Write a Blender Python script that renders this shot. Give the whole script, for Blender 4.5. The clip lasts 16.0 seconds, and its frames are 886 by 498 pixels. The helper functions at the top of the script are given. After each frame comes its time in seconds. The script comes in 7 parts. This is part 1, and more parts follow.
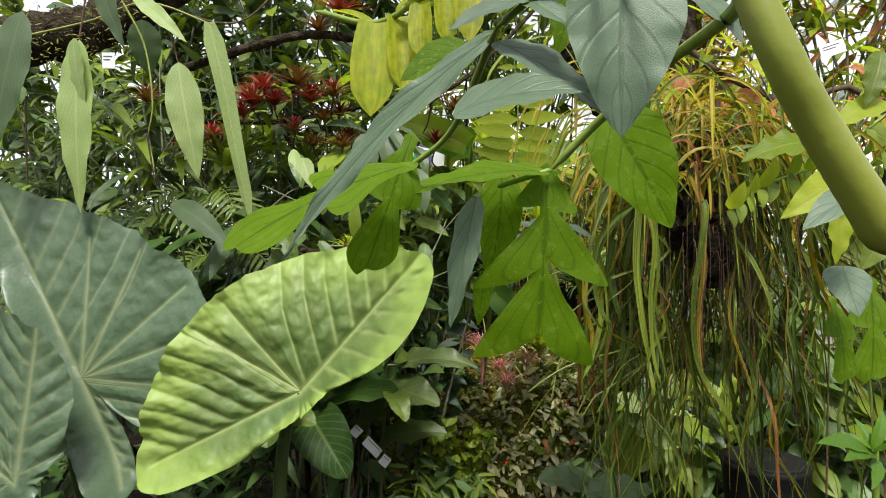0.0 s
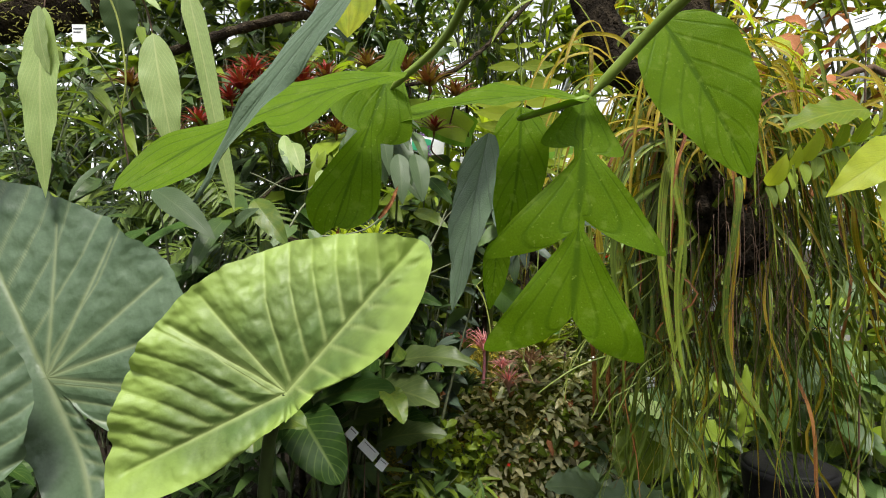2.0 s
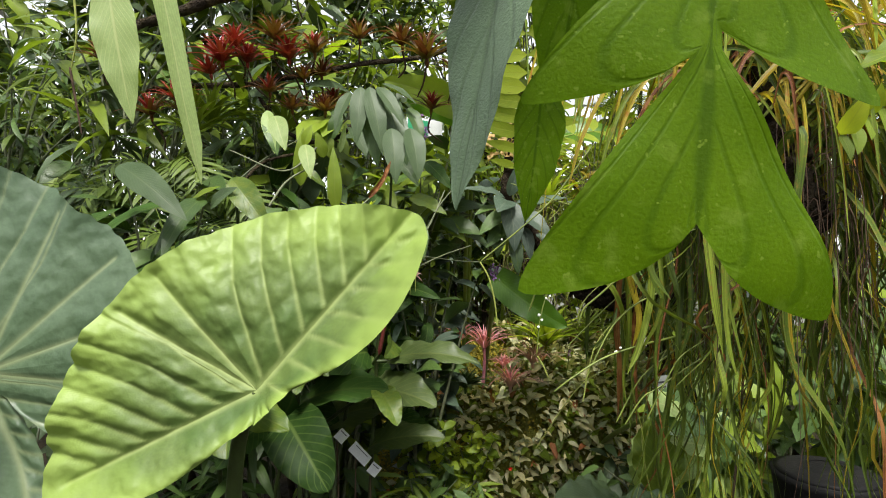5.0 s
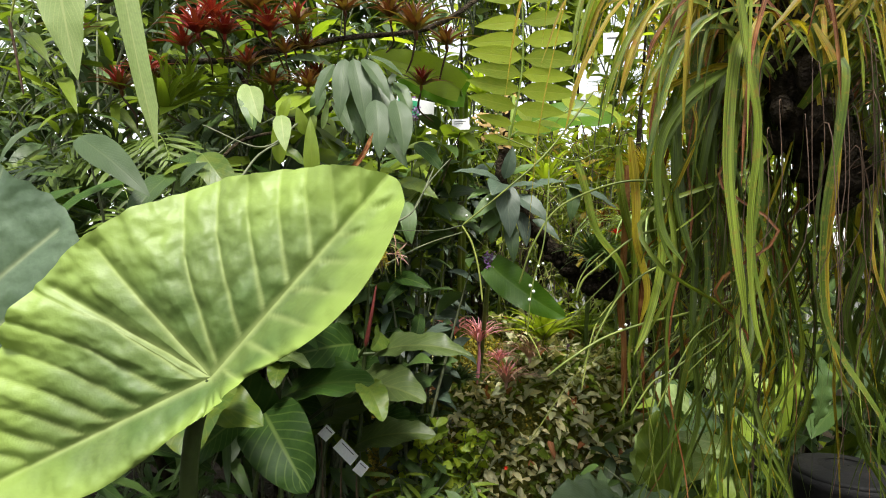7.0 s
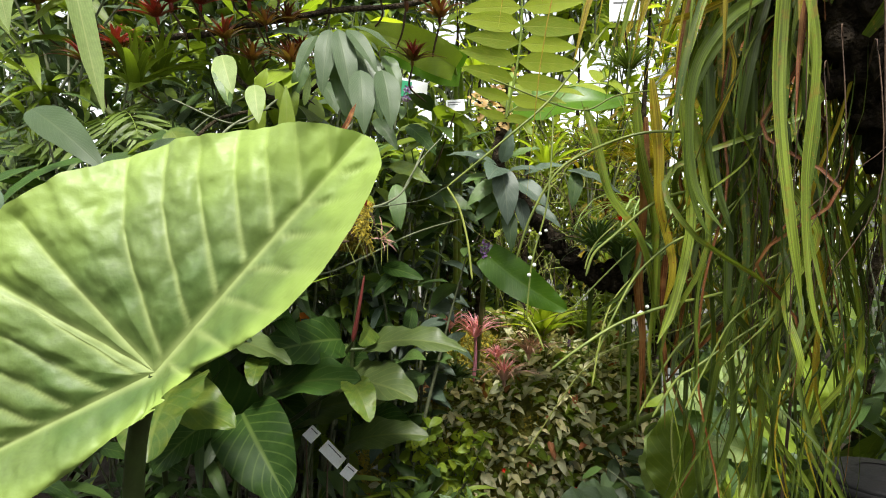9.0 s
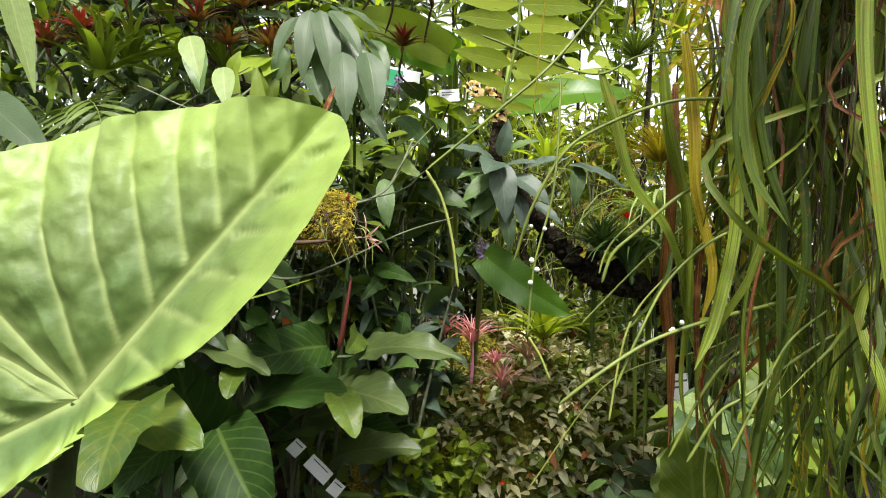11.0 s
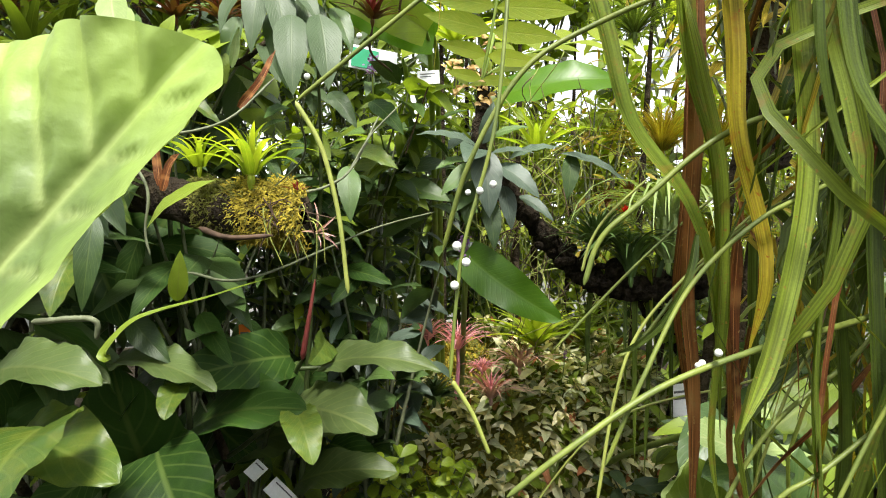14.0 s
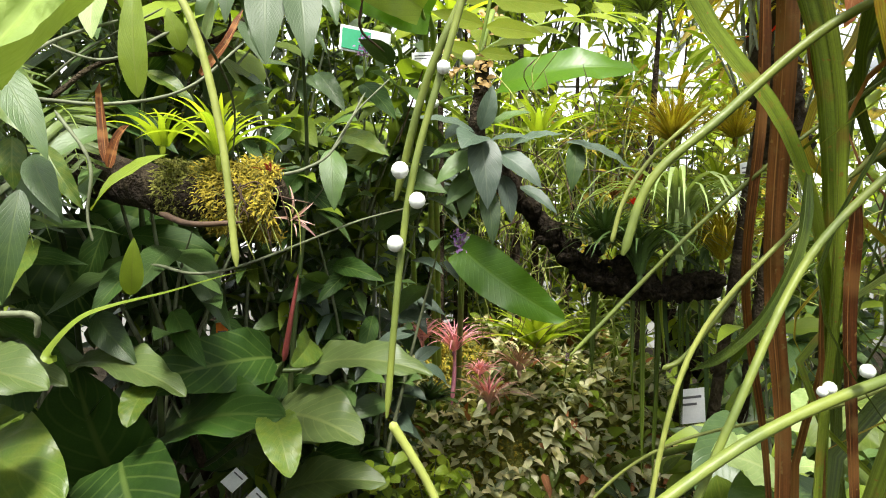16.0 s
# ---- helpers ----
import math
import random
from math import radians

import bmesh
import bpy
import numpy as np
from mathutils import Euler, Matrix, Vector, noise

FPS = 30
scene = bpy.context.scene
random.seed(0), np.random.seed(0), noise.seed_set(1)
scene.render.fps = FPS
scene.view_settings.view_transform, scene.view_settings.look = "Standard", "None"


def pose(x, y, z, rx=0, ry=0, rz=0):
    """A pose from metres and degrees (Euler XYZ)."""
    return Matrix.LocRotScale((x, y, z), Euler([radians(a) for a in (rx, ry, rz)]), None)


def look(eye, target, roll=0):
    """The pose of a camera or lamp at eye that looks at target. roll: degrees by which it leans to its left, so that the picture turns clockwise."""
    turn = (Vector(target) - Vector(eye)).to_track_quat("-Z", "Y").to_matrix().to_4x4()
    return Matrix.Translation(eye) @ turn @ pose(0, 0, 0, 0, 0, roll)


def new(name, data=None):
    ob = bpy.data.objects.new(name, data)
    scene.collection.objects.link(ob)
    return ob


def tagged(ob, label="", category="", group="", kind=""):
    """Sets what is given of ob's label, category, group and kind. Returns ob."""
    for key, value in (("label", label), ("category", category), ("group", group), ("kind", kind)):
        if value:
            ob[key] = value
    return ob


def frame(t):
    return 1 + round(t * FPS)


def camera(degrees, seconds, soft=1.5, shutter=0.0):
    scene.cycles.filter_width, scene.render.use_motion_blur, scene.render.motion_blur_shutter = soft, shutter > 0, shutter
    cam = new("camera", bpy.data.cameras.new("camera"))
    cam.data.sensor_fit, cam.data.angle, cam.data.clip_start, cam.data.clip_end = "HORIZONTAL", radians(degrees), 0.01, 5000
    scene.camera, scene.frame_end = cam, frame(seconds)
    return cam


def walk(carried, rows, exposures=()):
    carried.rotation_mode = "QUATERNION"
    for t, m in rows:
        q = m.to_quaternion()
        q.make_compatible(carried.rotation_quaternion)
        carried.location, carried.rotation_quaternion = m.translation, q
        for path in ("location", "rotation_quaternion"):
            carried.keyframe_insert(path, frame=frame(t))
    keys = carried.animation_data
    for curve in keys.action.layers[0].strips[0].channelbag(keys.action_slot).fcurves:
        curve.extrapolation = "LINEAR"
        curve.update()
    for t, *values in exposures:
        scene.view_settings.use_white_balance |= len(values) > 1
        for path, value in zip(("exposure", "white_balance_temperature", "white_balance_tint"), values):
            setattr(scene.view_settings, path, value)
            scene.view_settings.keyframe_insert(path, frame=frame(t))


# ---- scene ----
cam = camera(76.8, 16.0, 1.0)
METRES, EYE, TILT, LEAN, TURN = 1.0, 1.5, 0.0, 0.0, 0.0
EXPOSURE = 1.12
ROWS = [
    (0.0, 0.0, 0.0, 0.0, 0.0, 0.0, -0.0),
    (0.5, 0.0004, 0.0269, -0.0043, 0.01, 0.0, 0.0),
    (1.0, 0.002, 0.0592, -0.0136, 0.0, -0.03, 0.01),
    (1.5, 0.0025, 0.0892, -0.0201, 0.01, -0.06, 0.01),
    (2.0, 0.0001, 0.1173, -0.0253, -0.03, -0.1, 0.04),
    (2.5, -0.0015, 0.1466, -0.0311, -0.03, -0.12, -0.0),
    (3.0, -0.0037, 0.1753, -0.04, -0.1, -0.09, 0.0),
    (3.5, -0.0045, 0.2009, -0.0461, -0.15, -0.06, -0.0),
    (4.0, -0.0046, 0.2289, -0.0519, -0.18, -0.07, -0.01),
    (6.5, 0.0245, 0.3689, -0.1121, -0.27, -0.01, -0.12),
    (7.0, 0.0329, 0.4023, -0.123, -0.27, -0.05, -0.12),
    (7.5, 0.0407, 0.4353, -0.134, -0.33, -0.11, -0.09),
    (8.0, 0.0452, 0.467, -0.1424, -0.34, -0.15, -0.1),
    (8.5, 0.0501, 0.4977, -0.1498, -0.36, -0.18, -0.09),
    (9.0, 0.0527, 0.5311, -0.1578, -0.38, -0.17, -0.1),
    (11.5, 0.0814, 0.6879, -0.1581, -0.51, -0.18, 0.08),
    (12.0, 0.0941, 0.719, -0.1626, -0.55, -0.1, 0.08),
    (12.5, 0.1066, 0.7507, -0.1659, -0.58, -0.06, 0.12),
    (13.0, 0.118, 0.7828, -0.1676, -0.55, -0.02, 0.14),
    (13.5, 0.1279, 0.8131, -0.1688, -0.57, -0.01, 0.14),
    (14.0, 0.134, 0.8408, -0.1694, -0.59, 0.03, 0.14),
    (14.5, 0.141, 0.8692, -0.1729, -0.56, 0.05, 0.02),
    (15.0, 0.1476, 0.8956, -0.1784, -0.5, 0.08, -0.09),
    (15.5, 0.1492, 0.9219, -0.1828, -0.5, 0.08, -0.16),
    (16.0, 0.1514, 0.9533, -0.1864, -0.52, 0.08, -0.24),
]
walk(cam, [(t, pose(0, 0, EYE, TILT, LEAN, TURN) @ pose(METRES * x, METRES * y, METRES * z, 90 + pitch, roll, yaw)) for t, x, y, z, yaw, pitch, roll in ROWS], exposures=[(0.0, EXPOSURE - 0.18), (4.0, EXPOSURE - 0.05), (7.0, EXPOSURE + 0.12), (9.0, EXPOSURE + 0.22), (12.5, EXPOSURE + 0.46), (16.0, EXPOSURE + 0.64)])

# ---- world and light: bright overcast daylight through a greenhouse roof ----
world = bpy.data.worlds.new("overcast_sky")
scene.world = world
world.use_nodes = True
wn = world.node_tree.nodes
wl = world.node_tree.links
sky = wn.new("ShaderNodeTexSky")
sky.sky_type = "NISHITA"
sky.sun_disc = False
sky.sun_elevation = radians(61)
sky.sun_rotation = radians(178)
grey = wn.new("ShaderNodeHueSaturation")
grey.inputs["Saturation"].default_value = 0.18
wl.new(sky.outputs[0], grey.inputs["Color"])
wl.new(grey.outputs[0], wn["Background"].inputs["Color"])
wn["Background"].inputs["Strength"].default_value = 0.15
lamp = bpy.data.lights.new("sun", "SUN")
lamp.energy = 3.1
lamp.angle = radians(13)
lamp.color = (1.0, 0.97, 0.9)
sun = new("sun", lamp)
sun.matrix_world = look((0.15, -1.3, 6.2), (0, 1.6, 1.0))

# ---- materials ----
def nodes_of(name):
    m = bpy.data.materials.new(name)
    m.use_nodes = True
    nt = m.node_tree
    nt.nodes.clear()
    return m, nt.nodes, nt.links


def math_node(n, l, op, a, b=None, c=None):
    q = n.new("ShaderNodeMath")
    q.operation = op
    for k, v in enumerate((a, b, c)):
        if v is None:
            continue
        if isinstance(v, (int, float)):
            q.inputs[k].default_value = v
        else:
            l.new(v, q.inputs[k])
    return q.outputs[0]


def mix_col(n, l, fac, a, b, mode="MIX"):
    q = n.new("ShaderNodeMix")
    q.data_type = "RGBA"
    q.blend_type = mode
    for s, v in ((q.inputs["Factor"], fac), (q.inputs["A"], a), (q.inputs["B"], b)):
        if isinstance(v, (int, float)):
            s.default_value = v
        elif isinstance(v, tuple):
            s.default_value = (*v, 1)
        else:
            l.new(v, s)
    return q.outputs["Result"]


def noise_fac(n, l, vec, scale, detail=3.0):
    q = n.new("ShaderNodeTexNoise")
    q.inputs["Scale"].default_value = scale
    q.inputs["Detail"].default_value = detail
    l.new(vec, q.inputs["Vector"])
    return q.outputs["Fac"]


def ramp(n, l, fac, lo, hi):
    q = n.new("ShaderNodeMapRange")
    q.interpolation_type = "SMOOTHSTEP"
    q.inputs["From Min"].default_value = lo
    q.inputs["From Max"].default_value = hi
    l.new(fac, q.inputs["Value"])
    return q.outputs["Result"]


def leaf_material(name, col, vein, other, veins=9, slant=0.35, rough=0.42, through_light=0.35, blotch=0.35, vary=0.35, spots=None, vein_strength=0.5, edge=None, attr=False, gloss=0.3, tex=1.0, streak=0.0):
    """Leaf skin: two tones in blotches, midrib and side veins along the blade, light let through."""
    col, vein, other = (tuple(c * k for c, k in zip(q, (1.46, 0.98, 0.66))) for q in (col, vein, other))
    m, n, l = nodes_of(name)
    uv = n.new("ShaderNodeUVMap").outputs["UV"]
    sep = n.new("ShaderNodeSeparateXYZ")
    l.new(uv, sep.inputs[0])
    side = math_node(n, l, "ABSOLUTE", math_node(n, l, "MULTIPLY_ADD", sep.outputs[0], 2.0, -1.0))
    if attr:
        at = n.new("ShaderNodeAttribute")
        at.attribute_name = "vein"
        veined = at.outputs["Fac"]
    else:
        mid = math_node(n, l, "SUBTRACT", 1.0, ramp(n, l, side, 0.02, 0.09))
        ph = math_node(n, l, "MULTIPLY", math_node(n, l, "MULTIPLY_ADD", side, -slant, sep.outputs[1]), float(veins))
        tri = math_node(n, l, "ABSOLUTE", math_node(n, l, "SUBTRACT", math_node(n, l, "FRACT", ph), 0.5))
        lat = math_node(n, l, "MULTIPLY", math_node(n, l, "SUBTRACT", 1.0, ramp(n, l, tri, 0.02, 0.13)), 0.55)
        veined = math_node(n, l, "MAXIMUM", mid, lat)
    co = n.new("ShaderNodeTexCoord").outputs["Object"]
    info = n.new("ShaderNodeObjectInfo").outputs["Random"]
    isl = n.new("ShaderNodeNewGeometry").outputs["Random Per Island"]
    rnd = math_node(n, l, "FRACT", math_node(n, l, "ADD", math_node(n, l, "MULTIPLY", info, 7.3), isl))
    big = ramp(n, l, noise_fac(n, l, co, 9.0 * tex, 4.0), 0.35, 0.7)
    fine = noise_fac(n, l, co, 140.0 * tex, 5.0)
    base = mix_col(n, l, math_node(n, l, "MULTIPLY", big, blotch), col, other)
    base = mix_col(n, l, math_node(n, l, "MULTIPLY", rnd, vary), base, other)
    dark = math_node(n, l, "MULTIPLY_ADD", fine, 0.5, 0.75)
    val = math_node(n, l, "MULTIPLY", dark, math_node(n, l, "MULTIPLY_ADD", rnd, vary, 1.0 - vary * 0.5))
    if streak:
        vm = n.new("ShaderNodeVectorMath")
        vm.operation = "MULTIPLY"
        l.new(uv, vm.inputs[0])
        vm.inputs[1].default_value = (9.0, 3.0, 1.0)
        va = n.new("ShaderNodeVectorMath")
        l.new(vm.outputs[0], va.inputs[0])
        cb = n.new("ShaderNodeCombineXYZ")
        l.new(math_node(n, l, "MULTIPLY", info, 40.0), cb.inputs[2])
        l.new(cb.outputs[0], va.inputs[1])
        sk = noise_fac(n, l, va.outputs[0], 1.0, 6.0)
        val = math_node(n, l, "MULTIPLY", val, math_node(n, l, "MULTIPLY_ADD", ramp(n, l, sk, 0.3, 0.7), streak, 1.0 - streak * 0.55))
    hs = n.new("ShaderNodeHueSaturation")
    l.new(base, hs.inputs["Color"])
    l.new(val, hs.inputs["Value"])
    base = mix_col(n, l, math_node(n, l, "MULTIPLY", veined, vein_strength), hs.outputs[0], vein)
    if edge:
        rim = math_node(n, l, "MULTIPLY", ramp(n, l, math_node(n, l, "MULTIPLY_ADD", big, 0.25, side), 0.55, 1.2), 0.8) if attr else ramp(n, l, side, 0.93, 1.0)
        base = mix_col(n, l, rim, base, edge)
    if spots:
        sp = ramp(n, l, noise_fac(n, l, co, 55.0 * tex, 2.0), 0.66, 0.72)
        base = mix_col(n, l, sp, base, spots)
        tip = math_node(n, l, "MULTIPLY", ramp(n, l, noise_fac(n, l, co, 16.0 * tex, 4.0), 0.55, 0.72), 0.7)
        base = mix_col(n, l, tip, base, spots)
    bump = n.new("ShaderNodeBump")
    bump.inputs["Strength"].default_value = 0.4 if attr else 0.35
    bump.inputs["Distance"].default_value = 0.003 if attr else 0.002
    h = math_node(n, l, "ADD", math_node(n, l, "MULTIPLY", veined, -0.6), math_node(n, l, "MULTIPLY", fine, 0.5))
    if attr:
        h = math_node(n, l, "ADD", h, math_node(n, l, "MULTIPLY", noise_fac(n, l, co, 38.0, 3.0), 0.9))
    l.new(h, bump.inputs["Height"])
    b = n.new("ShaderNodeBsdfPrincipled")
    l.new(base, b.inputs["Base Color"])
    l.new(math_node(n, l, "MULTIPLY_ADD", fine, 0.22, rough - 0.1), b.inputs["Roughness"])
    b.inputs["Specular IOR Level"].default_value = gloss
    l.new(bump.outputs[0], b.inputs["Normal"])
    t = n.new("ShaderNodeBsdfTranslucent")
    warm = mix_col(n, l, 1.0, base, (1.25, 1.3, 0.55), "MULTIPLY")
    l.new(warm, t.inputs["Color"])
    ms = n.new("ShaderNodeMixShader")
    ms.inputs[0].default_value = through_light
    l.new(b.outputs[0], ms.inputs[1])
    l.new(t.outputs[0], ms.inputs[2])
    o = n.new("ShaderNodeOutputMaterial")
    l.new(ms.outputs[0], o.inputs["Surface"])
    return m


def solid_material(name, col, other, rough=0.6, scale=30.0, metal=0.0, bump_by=0.3, dist=0.003, fine_scale=160.0, spec=0.3):
    m, n, l = nodes_of(name)
    co = n.new("ShaderNodeTexCoord").outputs["Object"]
    a = ramp(n, l, noise_fac(n, l, co, scale, 5.0), 0.35, 0.68)
    f = noise_fac(n, l, co, fine_scale, 4.0)
    base = mix_col(n, l, a, col, other)
    base = mix_col(n, l, math_node(n, l, "MULTIPLY", f, 0.35), base, tuple(c * 0.4 for c in col))
    b = n.new("ShaderNodeBsdfPrincipled")
    l.new(base, b.inputs["Base Color"])
    b.inputs["Metallic"].default_value = metal
    b.inputs["Specular IOR Level"].default_value = spec
    l.new(math_node(n, l, "MULTIPLY_ADD", f, 0.2, rough - 0.1), b.inputs["Roughness"])
    bp = n.new("ShaderNodeBump")
    bp.inputs["Strength"].default_value = bump_by
    bp.inputs["Distance"].default_value = dist
    l.new(math_node(n, l, "ADD", a, f), bp.inputs["Height"])
    l.new(bp.outputs[0], b.inputs["Normal"])
    o = n.new("ShaderNodeOutputMaterial")
    l.new(b.outputs[0], o.inputs["Surface"])
    return m


LIME = leaf_material("lime_leaf", (0.076, 0.165, 0.061), (0.20, 0.36, 0.19), (0.041, 0.115, 0.041), attr=True, edge=(0.27, 0.37, 0.075), through_light=0.15, gloss=0.4, rough=0.5, blotch=0.8, vary=0.0, vein_strength=0.85)
BLUE_GREEN = leaf_material("blue_green_leaf", (0.054, 0.122, 0.098), (0.15, 0.26, 0.20), (0.036, 0.090, 0.070), attr=True, through_light=0.12, rough=0.38, gloss=0.4, blotch=0.6, vary=0.0, vein_strength=0.7)
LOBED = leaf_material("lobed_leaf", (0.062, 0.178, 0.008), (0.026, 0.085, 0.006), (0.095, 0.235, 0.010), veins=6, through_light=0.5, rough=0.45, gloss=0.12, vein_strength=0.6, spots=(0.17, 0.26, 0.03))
# Upper faces of the cut leaves; the sky's grey sheen is in the colour.
LOBED_SHEEN = leaf_material("lobed_leaf_sky_sheen", (0.066, 0.142, 0.125), (0.038, 0.085, 0.07), (0.048, 0.112, 0.10), veins=5, through_light=0.12, rough=0.34, vein_strength=0.6)
HANG = leaf_material("pale_hanging_leaf", (0.21, 0.40, 0.22), (0.36, 0.54, 0.38), (0.13, 0.29, 0.12), veins=14, through_light=0.35, vein_strength=0.35)
GREYLEAF = leaf_material("grey_green_leaf", (0.042, 0.096, 0.060), (0.085, 0.16, 0.11), (0.028, 0.072, 0.040), veins=16, through_light=0.2, vein_strength=0.3)
STRAP = leaf_material("strap_leaf", (0.050, 0.138, 0.022), (0.12, 0.21, 0.05), (0.095, 0.18, 0.03), veins=2, slant=0, through_light=0.3, vary=1.0, vein_strength=0.5, spots=(0.24, 0.16, 0.03), tex=6.0, streak=0.9)
STRAP_DARK = leaf_material("dark_strap_leaf", (0.03, 0.075, 0.015), (0.06, 0.12, 0.03), (0.06, 0.12, 0.02), veins=2, slant=0, through_light=0.2, vary=0.6, tex=6.0, streak=0.9)
STRAP_YELLOW = leaf_material("yellowing_strap_leaf", (0.27, 0.31, 0.04), (0.36, 0.37, 0.10), (0.19, 0.24, 0.03), veins=2, slant=0, through_light=0.45, vary=0.7, spots=(0.35, 0.14, 0.02), tex=6.0, streak=0.9)
STRAP_BROWN = leaf_material("withered_strap_leaf", (0.13, 0.055, 0.02), (0.27, 0.19, 0.09), (0.08, 0.06, 0.025), veins=2, slant=0, through_light=0.2, vary=0.7, vein_strength=0.85, rough=0.6, spots=(0.26, 0.15, 0.05), tex=6.0, streak=0.9)
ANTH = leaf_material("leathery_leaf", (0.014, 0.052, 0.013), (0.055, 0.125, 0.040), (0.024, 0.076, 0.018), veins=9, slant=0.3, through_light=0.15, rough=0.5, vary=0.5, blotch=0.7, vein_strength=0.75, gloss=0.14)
# Leathery leaf again, with daylight on its upper face put into a paler colour.
ANTH_LIT = leaf_material("pale_lit_leathery_leaf", (0.062, 0.130, 0.058), (0.11, 0.19, 0.09), (0.045, 0.105, 0.040), blotch=0.7, veins=10, slant=0.3, through_light=0.2, rough=0.4, gloss=0.35, vein_strength=0.5)
ANTH_YELLOW = leaf_material("yellow_green_leathery_leaf", (0.042, 0.118, 0.028), (0.10, 0.19, 0.06), (0.080, 0.155, 0.03), blotch=0.9, veins=9, slant=0.3, through_light=0.25, rough=0.35)
DARKLEAF = leaf_material("dark_glossy_leaf", (0.028, 0.08, 0.036), (0.06, 0.125, 0.055), (0.052, 0.13, 0.042), veins=10, through_light=0.15, rough=0.36, gloss=0.32, vary=0.6)
MIDLEAF = leaf_material("mid_green_leaf", (0.07, 0.16, 0.025), (0.13, 0.23, 0.06), (0.12, 0.24, 0.03), veins=10, through_light=0.35, vary=0.7)
BRIGHT = leaf_material("bright_green_leaf", (0.15, 0.35, 0.035), (0.24, 0.42, 0.08), (0.26, 0.41, 0.06), veins=10, through_light=0.58, vary=0.7)
BANANA = leaf_material("smooth_broad_leaf", (0.046, 0.165, 0.012), (0.10, 0.25, 0.035), (0.066, 0.20, 0.016), veins=20, slant=0.15, through_light=0.45, rough=0.35, gloss=0.4, vein_strength=0.2)
SILVER = leaf_material("silvery_dark_leaf", (0.048, 0.100, 0.105), (0.10, 0.17, 0.17), (0.026, 0.066, 0.060), veins=8, through_light=0.06, gloss=0.35, rough=0.42, vary=0.6, vein_strength=0.3)
FERN = leaf_material("fern_leaf", (0.05, 0.12, 0.03), (0.09, 0.17, 0.05), (0.09, 0.19, 0.05), veins=8, through_light=0.3, vary=0.6)
FERN_BRIGHT = leaf_material("bright_fern_leaf", (0.15, 0.31, 0.035), (0.22, 0.36, 0.08), (0.22, 0.36, 0.05), veins=8, through_light=0.5, vary=0.4)
FROND = leaf_material("yellow_green_frond", (0.28, 0.42, 0.02), (0.36, 0.46, 0.05), (0.07, 0.19, 0.015), veins=1, slant=0, streak=0.35, vein_strength=0.2, through_light=0.55, blotch=0.5)
REDB = leaf_material("red_bromeliad_leaf", (0.20, 0.018, 0.035), (0.28, 0.05, 0.05), (0.08, 0.03, 0.02), veins=2, slant=0, through_light=0.25, vary=0.8, rough=0.35)
MAROON = leaf_material("maroon_bromeliad_leaf", (0.085, 0.022, 0.025), (0.12, 0.05, 0.03), (0.07, 0.075, 0.02), veins=2, slant=0, through_light=0.25, vary=0.9, rough=0.35)
PINK = leaf_material("pink_bromeliad_leaf", (0.58, 0.30, 0.68), (0.62, 0.45, 0.75), (0.50, 0.40, 0.62), veins=2, slant=0, through_light=0.3, vary=0.8)
PINKGREY = leaf_material("grey_pink_bromeliad_leaf", (0.42, 0.33, 0.46), (0.5, 0.42, 0.5), (0.30, 0.30, 0.32), veins=2, slant=0, through_light=0.2, vary=0.8)
LITTER = leaf_material("olive_small_leaf", (0.30, 0.52, 0.46), (0.42, 0.62, 0.54), (0.38, 0.48, 0.40), veins=5, through_light=0.3, vary=0.9, gloss=0.6, rough=0.4)
DRY = leaf_material("dry_brown_leaf", (0.30, 0.19, 0.12), (0.38, 0.27, 0.19), (0.16, 0.08, 0.045), veins=6, through_light=0.3, vary=0.8, rough=0.7)
BUFF = leaf_material("buff_bract", (0.36, 0.37, 0.24), (0.4, 0.42, 0.26), (0.30, 0.28, 0.16), veins=3, through_light=0.3, vary=0.6, rough=0.6)
FLOWER = leaf_material("violet_petal", (0.12, 0.09, 0.45), (0.2, 0.16, 0.5), (0.22, 0.18, 0.5), veins=2, through_light=0.3, vary=0.5)
REDPETAL = leaf_material("red_petal", (0.6, 0.02, 0.03), (0.6, 0.05, 0.05), (0.5, 0.05, 0.02), veins=2, through_light=0.3, vary=0.5)
STEM = solid_material("green_stem", (0.16, 0.24, 0.03), (0.21, 0.27, 0.05), 0.45, 40.0, bump_by=0.15)
DARK_STEM = solid_material("dark_leaf_stalk", (0.05, 0.075, 0.02), (0.035, 0.045, 0.015), 0.45, 20.0, bump_by=0.15)
STEM_FAT = solid_material("thick_green_stem", (0.24, 0.26, 0.035), (0.17, 0.20, 0.025), 0.4, 14.0, bump_by=0.12)
CANE = solid_material("thin_green_cane", (0.17, 0.205, 0.035), (0.10, 0.135, 0.03), 0.45, 60.0, bump_by=0.1)
PALE_CANE = solid_material("pale_green_cane", (0.28, 0.31, 0.07), (0.20, 0.23, 0.05), 0.45, 60.0, bump_by=0.1)
VINE = solid_material("grey_green_vine", (0.16, 0.18, 0.10), (0.10, 0.11, 0.06), 0.6, 40.0)
ROOT = solid_material("brown_root", (0.10, 0.06, 0.035), (0.05, 0.03, 0.02), 0.8, 40.0)
BARK = solid_material("dark_bark", (0.025, 0.018, 0.012), (0.075, 0.058, 0.034), 0.9, 25.0, bump_by=1.0, dist=0.015, spec=0.1)
PEAT = solid_material("black_root_peat", (0.018, 0.014, 0.010), (0.050, 0.039, 0.026), 0.95, 60.0, bump_by=1.0, dist=0.012, spec=0.05, fine_scale=220.0)
